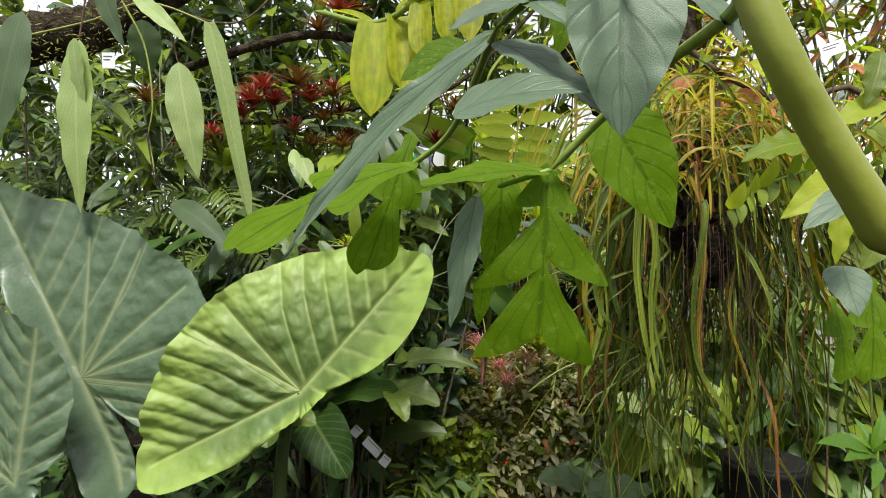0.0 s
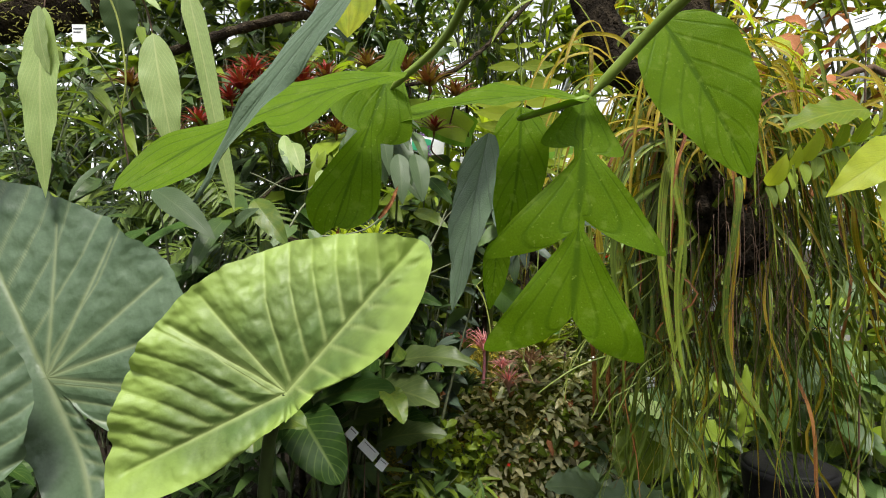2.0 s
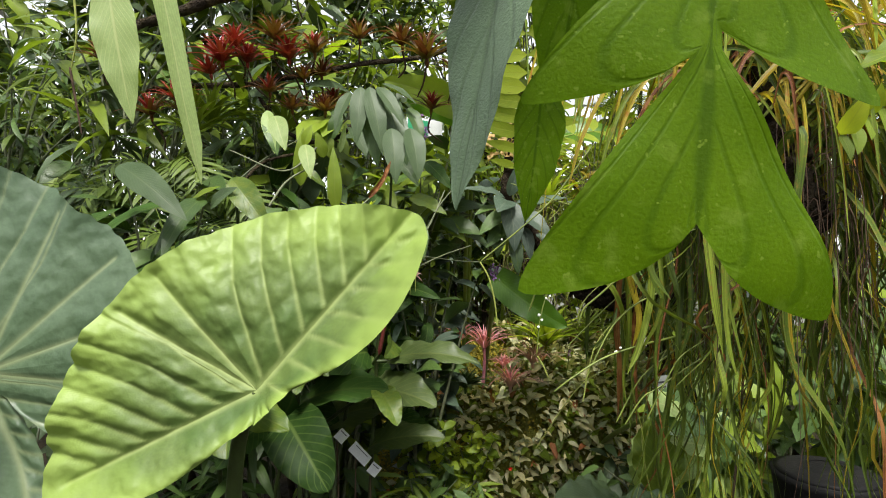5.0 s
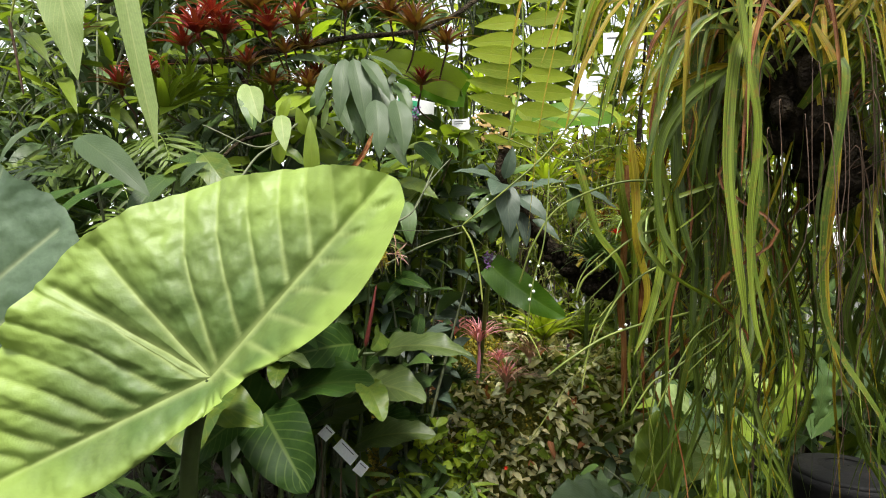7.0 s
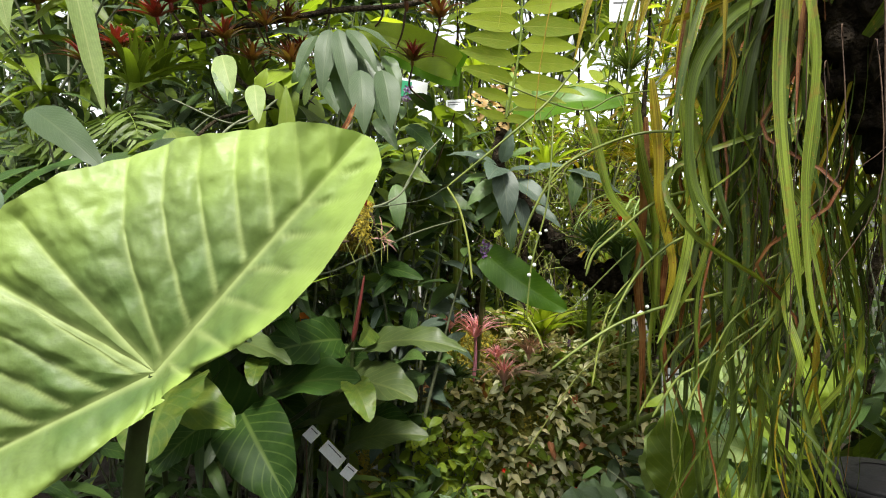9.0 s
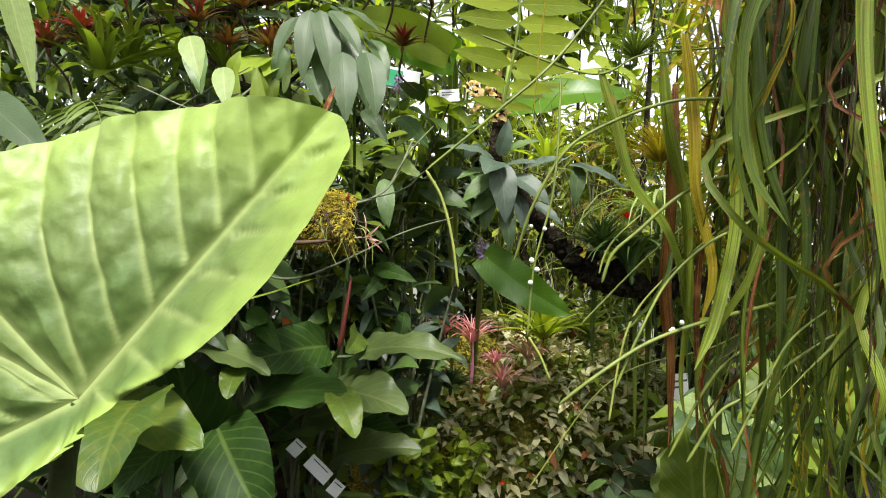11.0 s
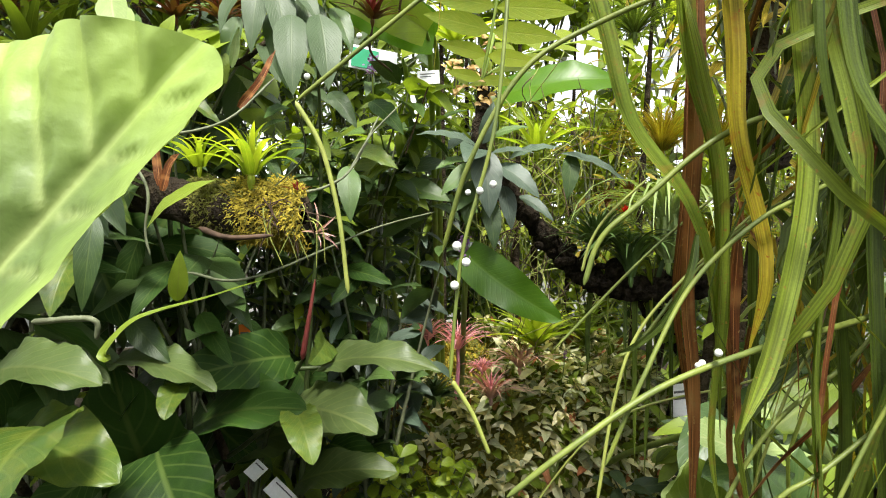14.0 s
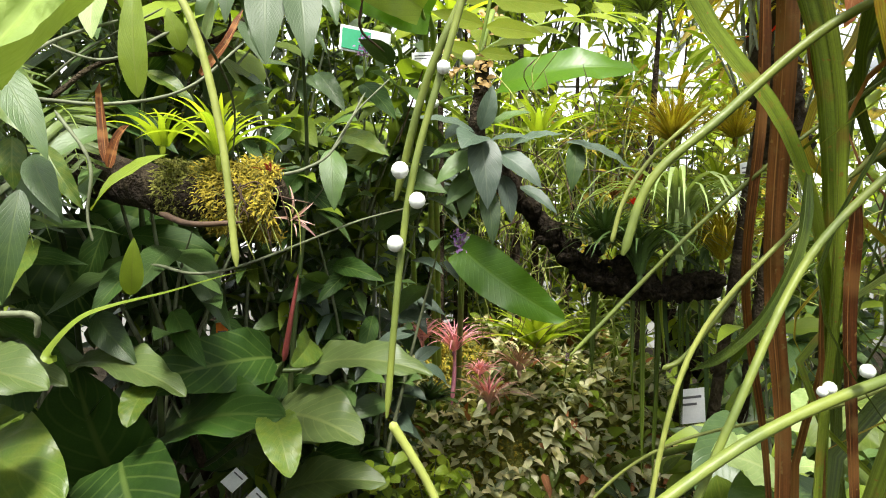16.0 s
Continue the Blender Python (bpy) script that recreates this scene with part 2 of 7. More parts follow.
MOSS = solid_material("moss", (0.20, 0.20, 0.03), (0.11, 0.11, 0.02), 0.9, 45.0, bump_by=0.9, dist=0.01, fine_scale=260.0)
MOSS_GOLD = solid_material("golden_moss", (0.46, 0.36, 0.03), (0.28, 0.22, 0.025), 0.9, 60.0, bump_by=0.9, dist=0.008, fine_scale=300.0)
SOIL = solid_material("dark_soil", (0.018, 0.014, 0.009), (0.036, 0.028, 0.016), 0.9, 8.0, spec=0.1, bump_by=0.9, dist=0.02, fine_scale=60.0)
WHITE = solid_material("white_label_plastic", (0.80, 0.81, 0.80), (0.72, 0.74, 0.73), 0.35, 20.0, bump_by=0.03)
INK = solid_material("grey_print", (0.10, 0.10, 0.11), (0.14, 0.14, 0.14), 0.5, 50.0, bump_by=0.0)
GREEN_SIGN = solid_material("green_print", (0.03, 0.28, 0.13), (0.04, 0.33, 0.16), 0.4, 20.0, bump_by=0.0)
BERRY = solid_material("white_berry", (0.80, 0.82, 0.74), (0.70, 0.74, 0.62), 0.3, 90.0, bump_by=0.02)
SPADIX = solid_material("maroon_spadix", (0.17, 0.035, 0.03), (0.11, 0.025, 0.02), 0.5, 200.0, bump_by=0.4, dist=0.001, fine_scale=700.0)
ORANGE = solid_material("orange_tag", (0.75, 0.20, 0.02), (0.65, 0.17, 0.02), 0.5, 20.0)
POT = solid_material("black_pot_plastic", (0.007, 0.007, 0.007), (0.012, 0.011, 0.011), 0.6, 14.0, spec=0.1)
CLAY = solid_material("terracotta", (0.35, 0.11, 0.06), (0.26, 0.09, 0.05), 0.8, 30.0)
STEEL = solid_material("painted_steel", (0.62, 0.64, 0.64), (0.50, 0.52, 0.52), 0.5, 10.0)
WALLING = solid_material("rendered_wall", (0.42, 0.42, 0.39), (0.34, 0.34, 0.31), 0.85, 3.0)


# ---- mesh builders: every piece is a grid of (points, quads, uv) ----
def V(p):
    return np.array(p, float)


def unit(p):
    p = V(p)
    return p / max(1e-9, np.linalg.norm(p))


def grid_quads(nu, nv, closed=False):
    q = []
    cols = nv if closed else nv - 1
    for i in range(nu - 1):
        for j in range(cols):
            a, b = i * nv + j, i * nv + (j + 1) % nv
            q.append((a, b, b + nv, a + nv))
    return np.array(q, int)


def blade(shape="lance", nu=11, nv=5, width=0.25, droop=0.5, fold=0.15, wave=0.0, waves=4.0, side=0.0, relief=0.0, veins=8, seed=0):
    """A leaf blade of chord 1 along +y, upper side +z, base at the origin."""
    rng = random.Random(seed)
    u = np.linspace(0, 1, nu)
    if shape == "lance":
        h = np.sin(np.pi * u ** 0.75) ** 0.85 * (1 - 0.15 * u)
    elif shape == "ovate":
        h = np.sin(np.pi * u ** 0.62) ** 0.8
    elif shape == "obovate":
        h = np.sin(np.pi * u ** 1.25) ** 0.8
    elif shape == "strap":
        h = np.minimum(1, (1 - u) * 5) ** 0.7 * (0.75 + 0.25 * np.sin(np.pi * u))
    elif shape == "taper":
        h = (1 - u) ** 0.75 * np.minimum(1, 0.6 + u * 4)
    else:
        h = np.sin(np.pi * np.minimum(1, u * 0.86 + 0.14) ** 0.8) ** 0.6
    h = np.maximum(h, 0.012)
    h[-1] = 0.004
    ang = droop * (0.5 - u)
    sa = side * (0.5 - u)
    du = 1.0 / (nu - 1)
    cy = np.concatenate(([0], np.cumsum(np.cos(ang[:-1]) * np.cos(sa[:-1]) * du)))
    cz = np.concatenate(([0], np.cumsum(np.sin(ang[:-1]) * du)))
    cx = np.concatenate(([0], np.cumsum(np.sin(sa[:-1]) * du)))
    v = np.linspace(-1, 1, nv)
    ph, ph2 = rng.uniform(0, 6), rng.uniform(0, 6)
    pts, uv = [], []
    for i in range(nu):
        for j in range(nv):
            x = v[j] * h[i] * width * 0.5
            z = fold * abs(x) * (1 if fold > 0 else 1)
            z += wave * v[j] ** 2 * math.sin(6.283 * waves * u[i] + (ph if v[j] > 0 else ph2)) * min(1, 4 * u[i], 4 * (1 - u[i]) + 0.2)
            z += 0.35 * wave * abs(v[j]) ** 3 * math.sin(6.283 * waves * 2.7 * u[i] + (ph2 if v[j] > 0 else ph))
            if relief:
                f = (u[i] - 0.3 * abs(v[j])) * veins % 1.0
                z += relief * (0.5 - abs(f - 0.5)) * (1 - abs(v[j]) ** 3) * (0 if abs(v[j]) < 0.05 else 1)
            pts.append((cx[i] + x * math.cos(sa[i]), cy[i] - z * math.sin(ang[i]) - x * math.sin(sa[i]), cz[i] + z * math.cos(ang[i])))
            uv.append((v[j] * 0.5 + 0.5, u[i]))
    p = np.array(pts)
    p /= p[(nu - 1) * nv + nv // 2][1]
    return p, grid_quads(nu, nv), np.array(uv)


def set_leaf(base, tip, face=(0, -1, 0.4)):
    """The pose that lays a unit blade from base to tip with its upper side towards face."""
    b, t = V(base), V(tip)
    y = unit(t - b)
    f = V(face)
    z = f - y * f.dot(y)
    if np.linalg.norm(z) < 1e-4:
        z = np.cross(y, (1, 0.1, 0))
    z = unit(z)
    x = np.cross(y, z)
    s = np.linalg.norm(t - b)
    m = np.eye(4)
    m[:3, 0], m[:3, 1], m[:3, 2], m[:3, 3] = x * s, y * s, z * s, b
    return m


def spline(points, n):
    """n places along a smooth curve through the given ones."""
    p = np.array([V(q) for q in points])
    if len(p) == 2:
        return p[0] + (p[1] - p[0]) * np.linspace(0, 1, n)[:, None]
    k = np.vstack((2 * p[0] - p[1], p, 2 * p[-1] - p[-2]))
    out = []
    for s in np.linspace(0, len(p) - 1 - 1e-6, n):
        i = int(s)
        f = s - i
        a, b, c, d = k[i], k[i + 1], k[i + 2], k[i + 3]
        out.append(0.5 * (2 * b + (c - a) * f + (2 * a - 5 * b + 4 * c - d) * f * f + (3 * b - a - 3 * c + d) * f ** 3))
    return np.array(out)


def tube(points, r0, r1=None, n=14, sides=7, knobs=0.0, seed=0):
    c = spline(points, n)
    r1 = r0 if r1 is None else r1
    rng = random.Random(seed)
    t = np.gradient(c, axis=0)
    t /= np.maximum(1e-9, np.linalg.norm(t, axis=1))[:, None]
    ref = V((0.31, 0.23, 0.92)) if abs(t[0][2]) < 0.8 else V((0.9, 0.4, 0.1))
    pts, uv = [], []
    for i in range(n):
        a = unit(np.cross(t[i], ref))
        b = np.cross(t[i], a)
        r = r0 + (r1 - r0) * i / (n - 1)
        for j in range(sides):
            w = 6.2832 * j / sides
            q = r * (1 + knobs * rng.uniform(-1, 1))
            if i in (0, n - 1):
                q *= 0.35
            pts.append(c[i] + q * (math.cos(w) * a + math.sin(w) * b))
            uv.append((j / sides, i / (n - 1)))
    return np.array(pts), grid_quads(n, sides, True), np.array(uv)


def ribbon(points, width, n=22, face=(0, -1, 0), twist=0.0, fold=0.25, taper=0.35, phase=0.0):
    """A strap leaf along a curve: three strips wide with a shallow keel."""
    c = spline(points, n)
    t = np.gradient(c, axis=0)
    t /= np.maximum(1e-9, np.linalg.norm(t, axis=1))[:, None]
    pts, uv = [], []
    for i in range(n):
        u = i / (n - 1)
        f = V(face) - t[i] * V(face).dot(t[i])
        f = unit(f) if np.linalg.norm(f) > 1e-3 else unit(np.cross(t[i], (0.3, 0.9, 0.2)))
        s = np.cross(t[i], f)
        a = phase + twist * u
        s, f = s * math.cos(a) + f * math.sin(a), f * math.cos(a) - s * math.sin(a)
        w = width * 0.5 * min(1, 0.45 + u * 5) * (1 - taper * u) * min(1, (1 - u) * 6 + 0.08)
        for v in (-1, -0.45, 0, 0.45, 1):
            pts.append(c[i] + s * v * w + f * fold * abs(v) * w)
            uv.append((v * 0.5 + 0.5, u))
    return np.array(pts), grid_quads(n, 5), np.array(uv)


def heart_sheet(radii, ribs, cup, na=760, nr=64, relief=0.0075, lateral=7, side_len=0.8, ripple=0.012, seed=0):
    """A broad arrow-shaped blade laid out in polar steps round its stalk; x right, z up, y away.
    radii: margin at even angles; ribs: (angle, length) of the main veins; cup: depth by place."""
    rad = np.array(radii + radii[:1], float)
    ks = np.linspace(0, 1, len(rad))
    th = np.linspace(0, 2 * np.pi, na, endpoint=False)
    fine = np.linspace(0, 1, na, endpoint=False)
    k0 = (fine * len(radii)).astype(int)
    fr = fine * len(radii) - k0
    a, b, c, d = (np.array(radii)[(k0 + o) % len(radii)] for o in (-1, 0, 1, 2))
    r = 0.5 * (2 * b + (c - a) * fr + (2 * a - 5 * b + 4 * c - d) * fr ** 2 + (3 * b - a - 3 * c + d) * fr ** 3)
    for _ in range(max(2, na // 60)):
        r = (np.roll(r, 1) + 2 * r + np.roll(r, -1)) / 4
    r = r * (1 + np.array([0.022 * noise.noise((math.cos(q) * 5 + seed, math.sin(q) * 5, 0)) + 0.015 * noise.noise((math.cos(q) * 14, math.sin(q) * 14, seed)) for q in th]))
    s = np.linspace(0.002, 1, nr)
    rr = r[:, None] * s[None, :]
    x, z = rr * np.cos(th)[:, None], rr * np.sin(th)[:, None]
    vein = np.zeros_like(x)
    wide = np.zeros_like(x)
    rng = random.Random(seed)

    def stroke(x0, z0, x1, z1, wdt, strength):
        dx, dz = x1 - x0, z1 - z0
        q = np.clip(((x - x0) * dx + (z - z0) * dz) / (dx * dx + dz * dz), 0, 1)
        d = np.hypot(x - x0 - q * dx, z - z0 - q * dz)
        ww = wdt * (1 - 0.5 * q)
        np.maximum(vein, strength * np.exp(-(d / ww) ** 2), out=vein)
        np.maximum(wide, strength * np.exp(-(d / (ww * 4)) ** 1.1), out=wide)

    for a, length, sides in ribs:
        ca, sa = math.cos(a), math.sin(a)
        stroke(0, 0, ca * length, sa * length, 0.0065, 1.0)
        for k in range(lateral):
            p = 0.02 + (k + 0.2) / lateral * 0.92
            for sd in sides:
                bend = sd * (1.05 - 0.35 * p)
                ll = (1.0 if sd > 0 or len(sides) == 1 else 0.5) * side_len * (1 - 0.72 * p) * length * rng.uniform(0.92, 1.08) + 0.02
                x0, z0 = ca * length * p, sa * length * p
                mx, mz = x0 + math.cos(a + bend) * ll * 0.55, z0 + math.sin(a + bend) * ll * 0.55
                kk = 1.0 if sd > 0 or len(sides) == 1 else 0.85
                stroke(x0, z0, mx, mz, 0.0045, 0.8 * kk)
                stroke(mx, mz, mx + math.cos(a + bend * 0.85) * ll * 0.55, mz + math.sin(a + bend * 0.85) * ll * 0.55, 0.0035, 0.65 * kk)
    y = cup(x, z)
    lump = np.zeros_like(x)
    for i in range(na):
        for j in range(nr):
            lump[i, j] = 0.5 * noise.noise((x[i, j] * 14 + seed, z[i, j] * 14, 0.3)) + 1.0 * noise.noise((x[i, j] * 34, z[i, j] * 34 + seed, 1.7)) + 0.35 * noise.noise((x[i, j] * 80, z[i, j] * 80 + seed, 2.7))
    edge = s[None, :] ** 6
    y = y + relief * 2.2 * wide + relief * 1.1 * lump * (1 - 0.8 * wide) + ripple * edge * np.sin(th * 11 + 1.5 * np.sin(th * 3 + seed))[:, None]
    pts = np.stack((x, y, z), -1).reshape(-1, 3)
    uv = np.stack((0.5 + 0.5 * np.broadcast_to(s[None, :], x.shape), np.broadcast_to(fine[:, None], x.shape)), -1).reshape(-1, 2)
    q = []
    for i in range(na):
        k = (i + 1) % na
        for j in range(nr - 1):
            q.append((i * nr + j, k * nr + j, k * nr + j + 1, i * nr + j + 1))
    return pts, np.array(q), uv, vein.reshape(-1)


def lobed_blade(lobes, nu=64, nv=13, droop=0.35, fold=0.1, seed=0, wave=0.012):
    """A deeply cut leaf of chord 1: lobes as (place along the rib, reach); lobes point forwards."""
    u = np.linspace(0, 1, nu)
    v = np.linspace(-1, 1, nv)
    pts, uv = [], []
    rng = random.Random(seed)
    ph = rng.uniform(0, 6)
    for i in range(nu):
        for j in range(nv):
            sd = 1 if v[j] > 0 else -1
            reach = 0.045 * (1 - u[i]) + 0.012
            for k, (p, w, wd) in enumerate(lobes):
                q = p + sd * (0.03 if k % 2 else -0.006)
                reach = max(reach, w * max(0.0, 1 - abs((u[i] - q) / wd) ** 1.4) ** 0.85)
            a = 0.95 - 0.25 * u[i]
            k = abs(v[j]) * reach
            x = sd * k * math.sin(a)
            y = u[i] * 0.80 + k * math.cos(a) + 0.02 * math.sin(9 * k + ph)
            z = fold * abs(x) - droop * (y - 0.5) ** 2 + wave * math.sin(24 * y + ph + sd) * abs(v[j]) - 0.25 * k * k
            pts.append((x, y, z))
            uv.append((v[j] * 0.5 + 0.5, u[i]))
    p = np.array(pts)
    p[:, 1] /= p[:, 1].max()
    return p, grid_quads(nu, nv), np.array(uv)


class Bag:
    """Collects grids into one mesh."""

    def __init__(self):
        self.p, self.q, self.t, self.n = [], [], [], 0
        self.extra = None

    def add(self, g, m=None):
        p = g[0]
        if m is not None:
            p = p @ m[:3, :3].T + m[:3, 3]
        self.p.append(p)
        self.q.append(g[1] + self.n)
        self.t.append(g[2])
        self.n += len(p)
        if len(g) > 3:
            self.extra = g[3]
        return self

    def mesh(self, name, mat):
        p, q, t = np.vstack(self.p), np.vstack(self.q), np.vstack(self.t)
        me = bpy.data.meshes.new(name)
        me.vertices.add(len(p))
        me.vertices.foreach_set("co", p.astype(np.float32).ravel())
        me.loops.add(q.size)
        me.loops.foreach_set("vertex_index", q.astype(np.int32).ravel())
        me.polygons.add(len(q))
        me.polygons.foreach_set("loop_start", np.arange(0, q.size, 4, dtype=np.int32))
        me.polygons.foreach_set("use_smooth", np.ones(len(q), bool))
        lay = me.uv_layers.new(name="UVMap")
        lay.data.foreach_set("uv", t[q.ravel()].astype(np.float32).ravel())
        if self.extra is not None:
            at = me.attributes.new("vein", "FLOAT", "POINT")
            at.data.foreach_set("value", self.extra.astype(np.float32))
        me.materials.append(mat)
        me.update(calc_edges=True)
        return me


def mesh_of(name, g, mat):
    return Bag().add(g).mesh(name, mat)


def part(name, data, parent, label="", m=None):
    """One mesh object under a thing or part (which stand at their base)."""
    ob = new(name, data)
    ob.parent = parent
    if m is not None:
        ob.matrix_basis = Matrix([list(map(float, r)) for r in m])
    if label:
        ob["label"] = label
    return ob


def thing(name, at, label, category, group="", kind=""):
    ob = new(name)
    ob.location = at
    ob.empty_display_size = 0.02
    return tagged(ob, label, category, group, kind)


def shift(ob, m):
    """World pose m as seen from ob."""
    k = np.array(m, float)
    k[:3, 3] -= np.array(ob.location)
    return k


def at_of(ob, g):
    """A grid in world places, seen from ob."""
    return (g[0] - np.array(ob.location), *g[1:])


def leaves_on(ob, mats, specs, shape="lance", name="leaf", **kw):
    """Leaves as (base, tip, width, material number, face) on ob, each its own part."""
    for k, (b, t, w, mi, face) in enumerate(specs):
        g = blade(shape, width=w, seed=k, **kw)
        part(name, mesh_of(name, g, mats[mi]), ob, m=shift(ob, set_leaf(b, t, face)))


def ball(c, r, n=7, sides=9, squash=1.0):
    pts, uv = [], []
    for i in range(n):
        a = math.pi * i / (n - 1)
        for j in range(sides):
            w = 6.2832 * j / sides
            pts.append((c[0] + r * max(0.02, math.sin(a)) * math.cos(w), c[1] + r * max(0.02, math.sin(a)) * math.sin(w), c[2] - r * squash * math.cos(a)))
            uv.append((j / sides, i / (n - 1)))
    return np.array(pts), grid_quads(n, sides, True), np.array(uv)


def slab(o, ex, ey, t):
    """A thin bevelled board: corner o, edges ex, ey, thickness t away from its face."""
    o, ex, ey = V(o), V(ex), V(ey)
    nrm = unit(np.cross(ex, ey)) * t
    b = 0.04
    c = [o, o + ex, o + ex + ey, o + ey]
    mid = o + (ex + ey) / 2
    top = [mid + (q - mid) * (1 - b * 0.5) for q in c]
    p = np.array(top + [q - nrm * 0.25 for q in c] + [q - nrm for q in c])
    q = [(0, 1, 2, 3), (11, 10, 9, 8)]
    for lo in (0, 4):
        for k in range(4):
            n = (k + 1) % 4
            q.append((lo + k, lo + 4 + k, lo + 4 + n, lo + n))
    return p, np.array(q), np.zeros((12, 2))


def box(x0, y0, z0, x1, y1, z1):
    p = np.array([(x, y, z) for z in (z0, z1) for y in (y0, y1) for x in (x0, x1)], float)
    q = np.array([(0, 2, 3, 1), (4, 5, 7, 6), (0, 1, 5, 4), (2, 6, 7, 3), (0, 4, 6, 2), (1, 3, 7, 5)])
    return p, q, np.zeros((8, 2))


def flat(me):
    me.polygons.foreach_set("use_smooth", np.zeros(len(me.polygons), bool))
    return me


def sign(at, ex, ey, label, bars=3, tilt_name="plant_label", post=None):
    """A small white plant label with grey print bars."""
    ob = thing(tilt_name, at, label, "plant label")
    ex, ey = V(ex), V(ey)
    part("plate", flat(mesh_of("plate", slab((0, 0, 0), ex, ey, 0.002), WHITE)), ob)
    nrm = unit(np.cross(ex, ey))
    for k in range(bars):
        o = ex * 0.12 + ey * (0.72 - 0.2 * k) + nrm * 0.0008
        part("print_bar", flat(mesh_of("print_bar", slab(o, ex * (0.7 - 0.18 * (k % 2)), ey * 0.07, 0.0006), INK)), ob)
    if post is not None:
        part("stake", mesh_of("stake", tube([ex * 0.5 - nrm * 0.004, V(post) - V(at)], 0.0025), ROOT), ob)
    return ob


def rosette(name, at, mat, n, length, width, label, rise=0.9, spread=1.0, up=(0, 0, 1), seed=0, group="", category="bromeliad", inner=None, joined=False, curl=0.9):
    """A rosette of arching strap leaves; the inner ones may take a colour of their own."""
    rng = random.Random(seed)
    ob = thing(name, at, label, category, group)
    kinds = {}
    up = unit(up)
    a0 = unit(np.cross(up, (0.2, 1, 0.1)))
    b0 = np.cross(up, a0)
    bag = {}
    for k in range(n):
        q = k / max(1, n - 1)
        w = k * 2.39996 + rng.uniform(-0.2, 0.2)
        out = math.cos(w) * a0 + math.sin(w) * b0
        ln = length * (0.55 + 0.45 * q) * rng.uniform(0.85, 1.1)
        lean = spread * (0.25 + 0.75 * q)
        d = unit(out * lean + up * rise * (1.15 - 1.1 * q))
        m = inner if inner is not None and q < 0.45 else mat
        key = (id(m), rng.randrange(3))
        if key not in kinds:
            kinds[key] = blade("taper", nu=9, nv=3, width=width / length, droop=curl * rng.uniform(0.8, 1.3), fold=0.35, seed=len(kinds))
            if not joined:
                kinds[key] = mesh_of("leaf", kinds[key], m)
        base = out * 0.012 * q
        pm = set_leaf(base, base + d * ln, up * 0.9 - out * 0.5)
        if joined:
            bag.setdefault(id(m), (Bag(), m))[0].add(kinds[key], pm)
        else:
            part("leaf", kinds[key], ob, m=pm)
    for b, m in bag.values():
        tagged(part("leaf_tuft", b.mesh("leaf_tuft", m), ob), kind="stuff")
    part("core", mesh_of("core", tube([-0.03 * up * min(length, 0.15) / 0.15, 0.02 * up], 0.011 * min(length, 0.15) / 0.15, 0.004 * min(length, 0.15) / 0.15, 4, 6), m), ob)
    return ob


def frond(ob, points, mat, pinna, count, w0=0.13, side=(1, 0, 0), face=(0, -1, 0.3), droop=0.5, rib=0.002, stem_mat=None, forward=0.35, seed=0, shape="lance", name="frond", sag=0.0, split=False):
    """A fern frond along a curve: a rib with paired pinnae, as one part."""
    rng = random.Random(seed)
    c = spline(points, count)
    t = np.gradient(c, axis=0)
    b = Bag()
    spots = []
    g = [blade(shape, nu=6, nv=3, width=w0, droop=droop, seed=s) for s in range(3)]
    for i in range(count):
        u = i / (count - 1)
        ln = pinna * (math.sin(math.pi * min(1, u * 0.88 + 0.12)) ** 0.7) * rng.uniform(0.9, 1.08) + 0.004
        d = unit(t[i])
        f = unit(V(face) - d * V(face).dot(d))
        s = np.cross(d, f)
        for sd in (-1, 1):
            tip = c[i] + unit(s * sd + d * forward + V((0, 0, -sag))) * ln + V((rng.uniform(-1, 1), rng.uniform(-1, 1), rng.uniform(-1, 1))) * ln * 0.06
            b.add(g[rng.randrange(3)], set_leaf(c[i], tip, f))
            spots.append((rng.randrange(3), set_leaf(c[i], tip, f)))
    if split:
        pr = part(name, mesh_of(name, at_of(ob, tube(points, rib, rib * 0.4, 12, 5)), stem_mat or STEM), ob)
        ms = [mesh_of("leaflet", q, mat) for q in g]
        for k, pm in spots:
            part("leaflet", ms[k], pr, m=shift(ob, pm))
        return pr
    pr = part(name, at_of_mesh(name, b, mat, ob), ob)
    part("rib", mesh_of("rib", at_of(ob, tube(points, rib, rib * 0.4, 12, 5)), stem_mat or STEM), pr)
    return pr


def at_of_mesh(name, b, mat, ob):
    b.p = [p - np.array(ob.location) for p in b.p]
    return b.mesh(name, mat)


def hang_path(p0, out, drop, lift, rng, wob=0.02, n=5):
    """A strap's line: rises from the crown, arches out and hangs."""
    p = V(p0)
    o = V(out)
    pts = [p, p + o * 0.35 + V((0, 0, lift)), p + o * 0.85 + V((0, 0, lift * 0.55))]
    for k in range(1, n + 1):
        pts.append(p + o * (1 + 0.06 * k) + V((rng.uniform(-wob, wob), rng.uniform(-wob, wob), -drop * k / n)))
    return pts


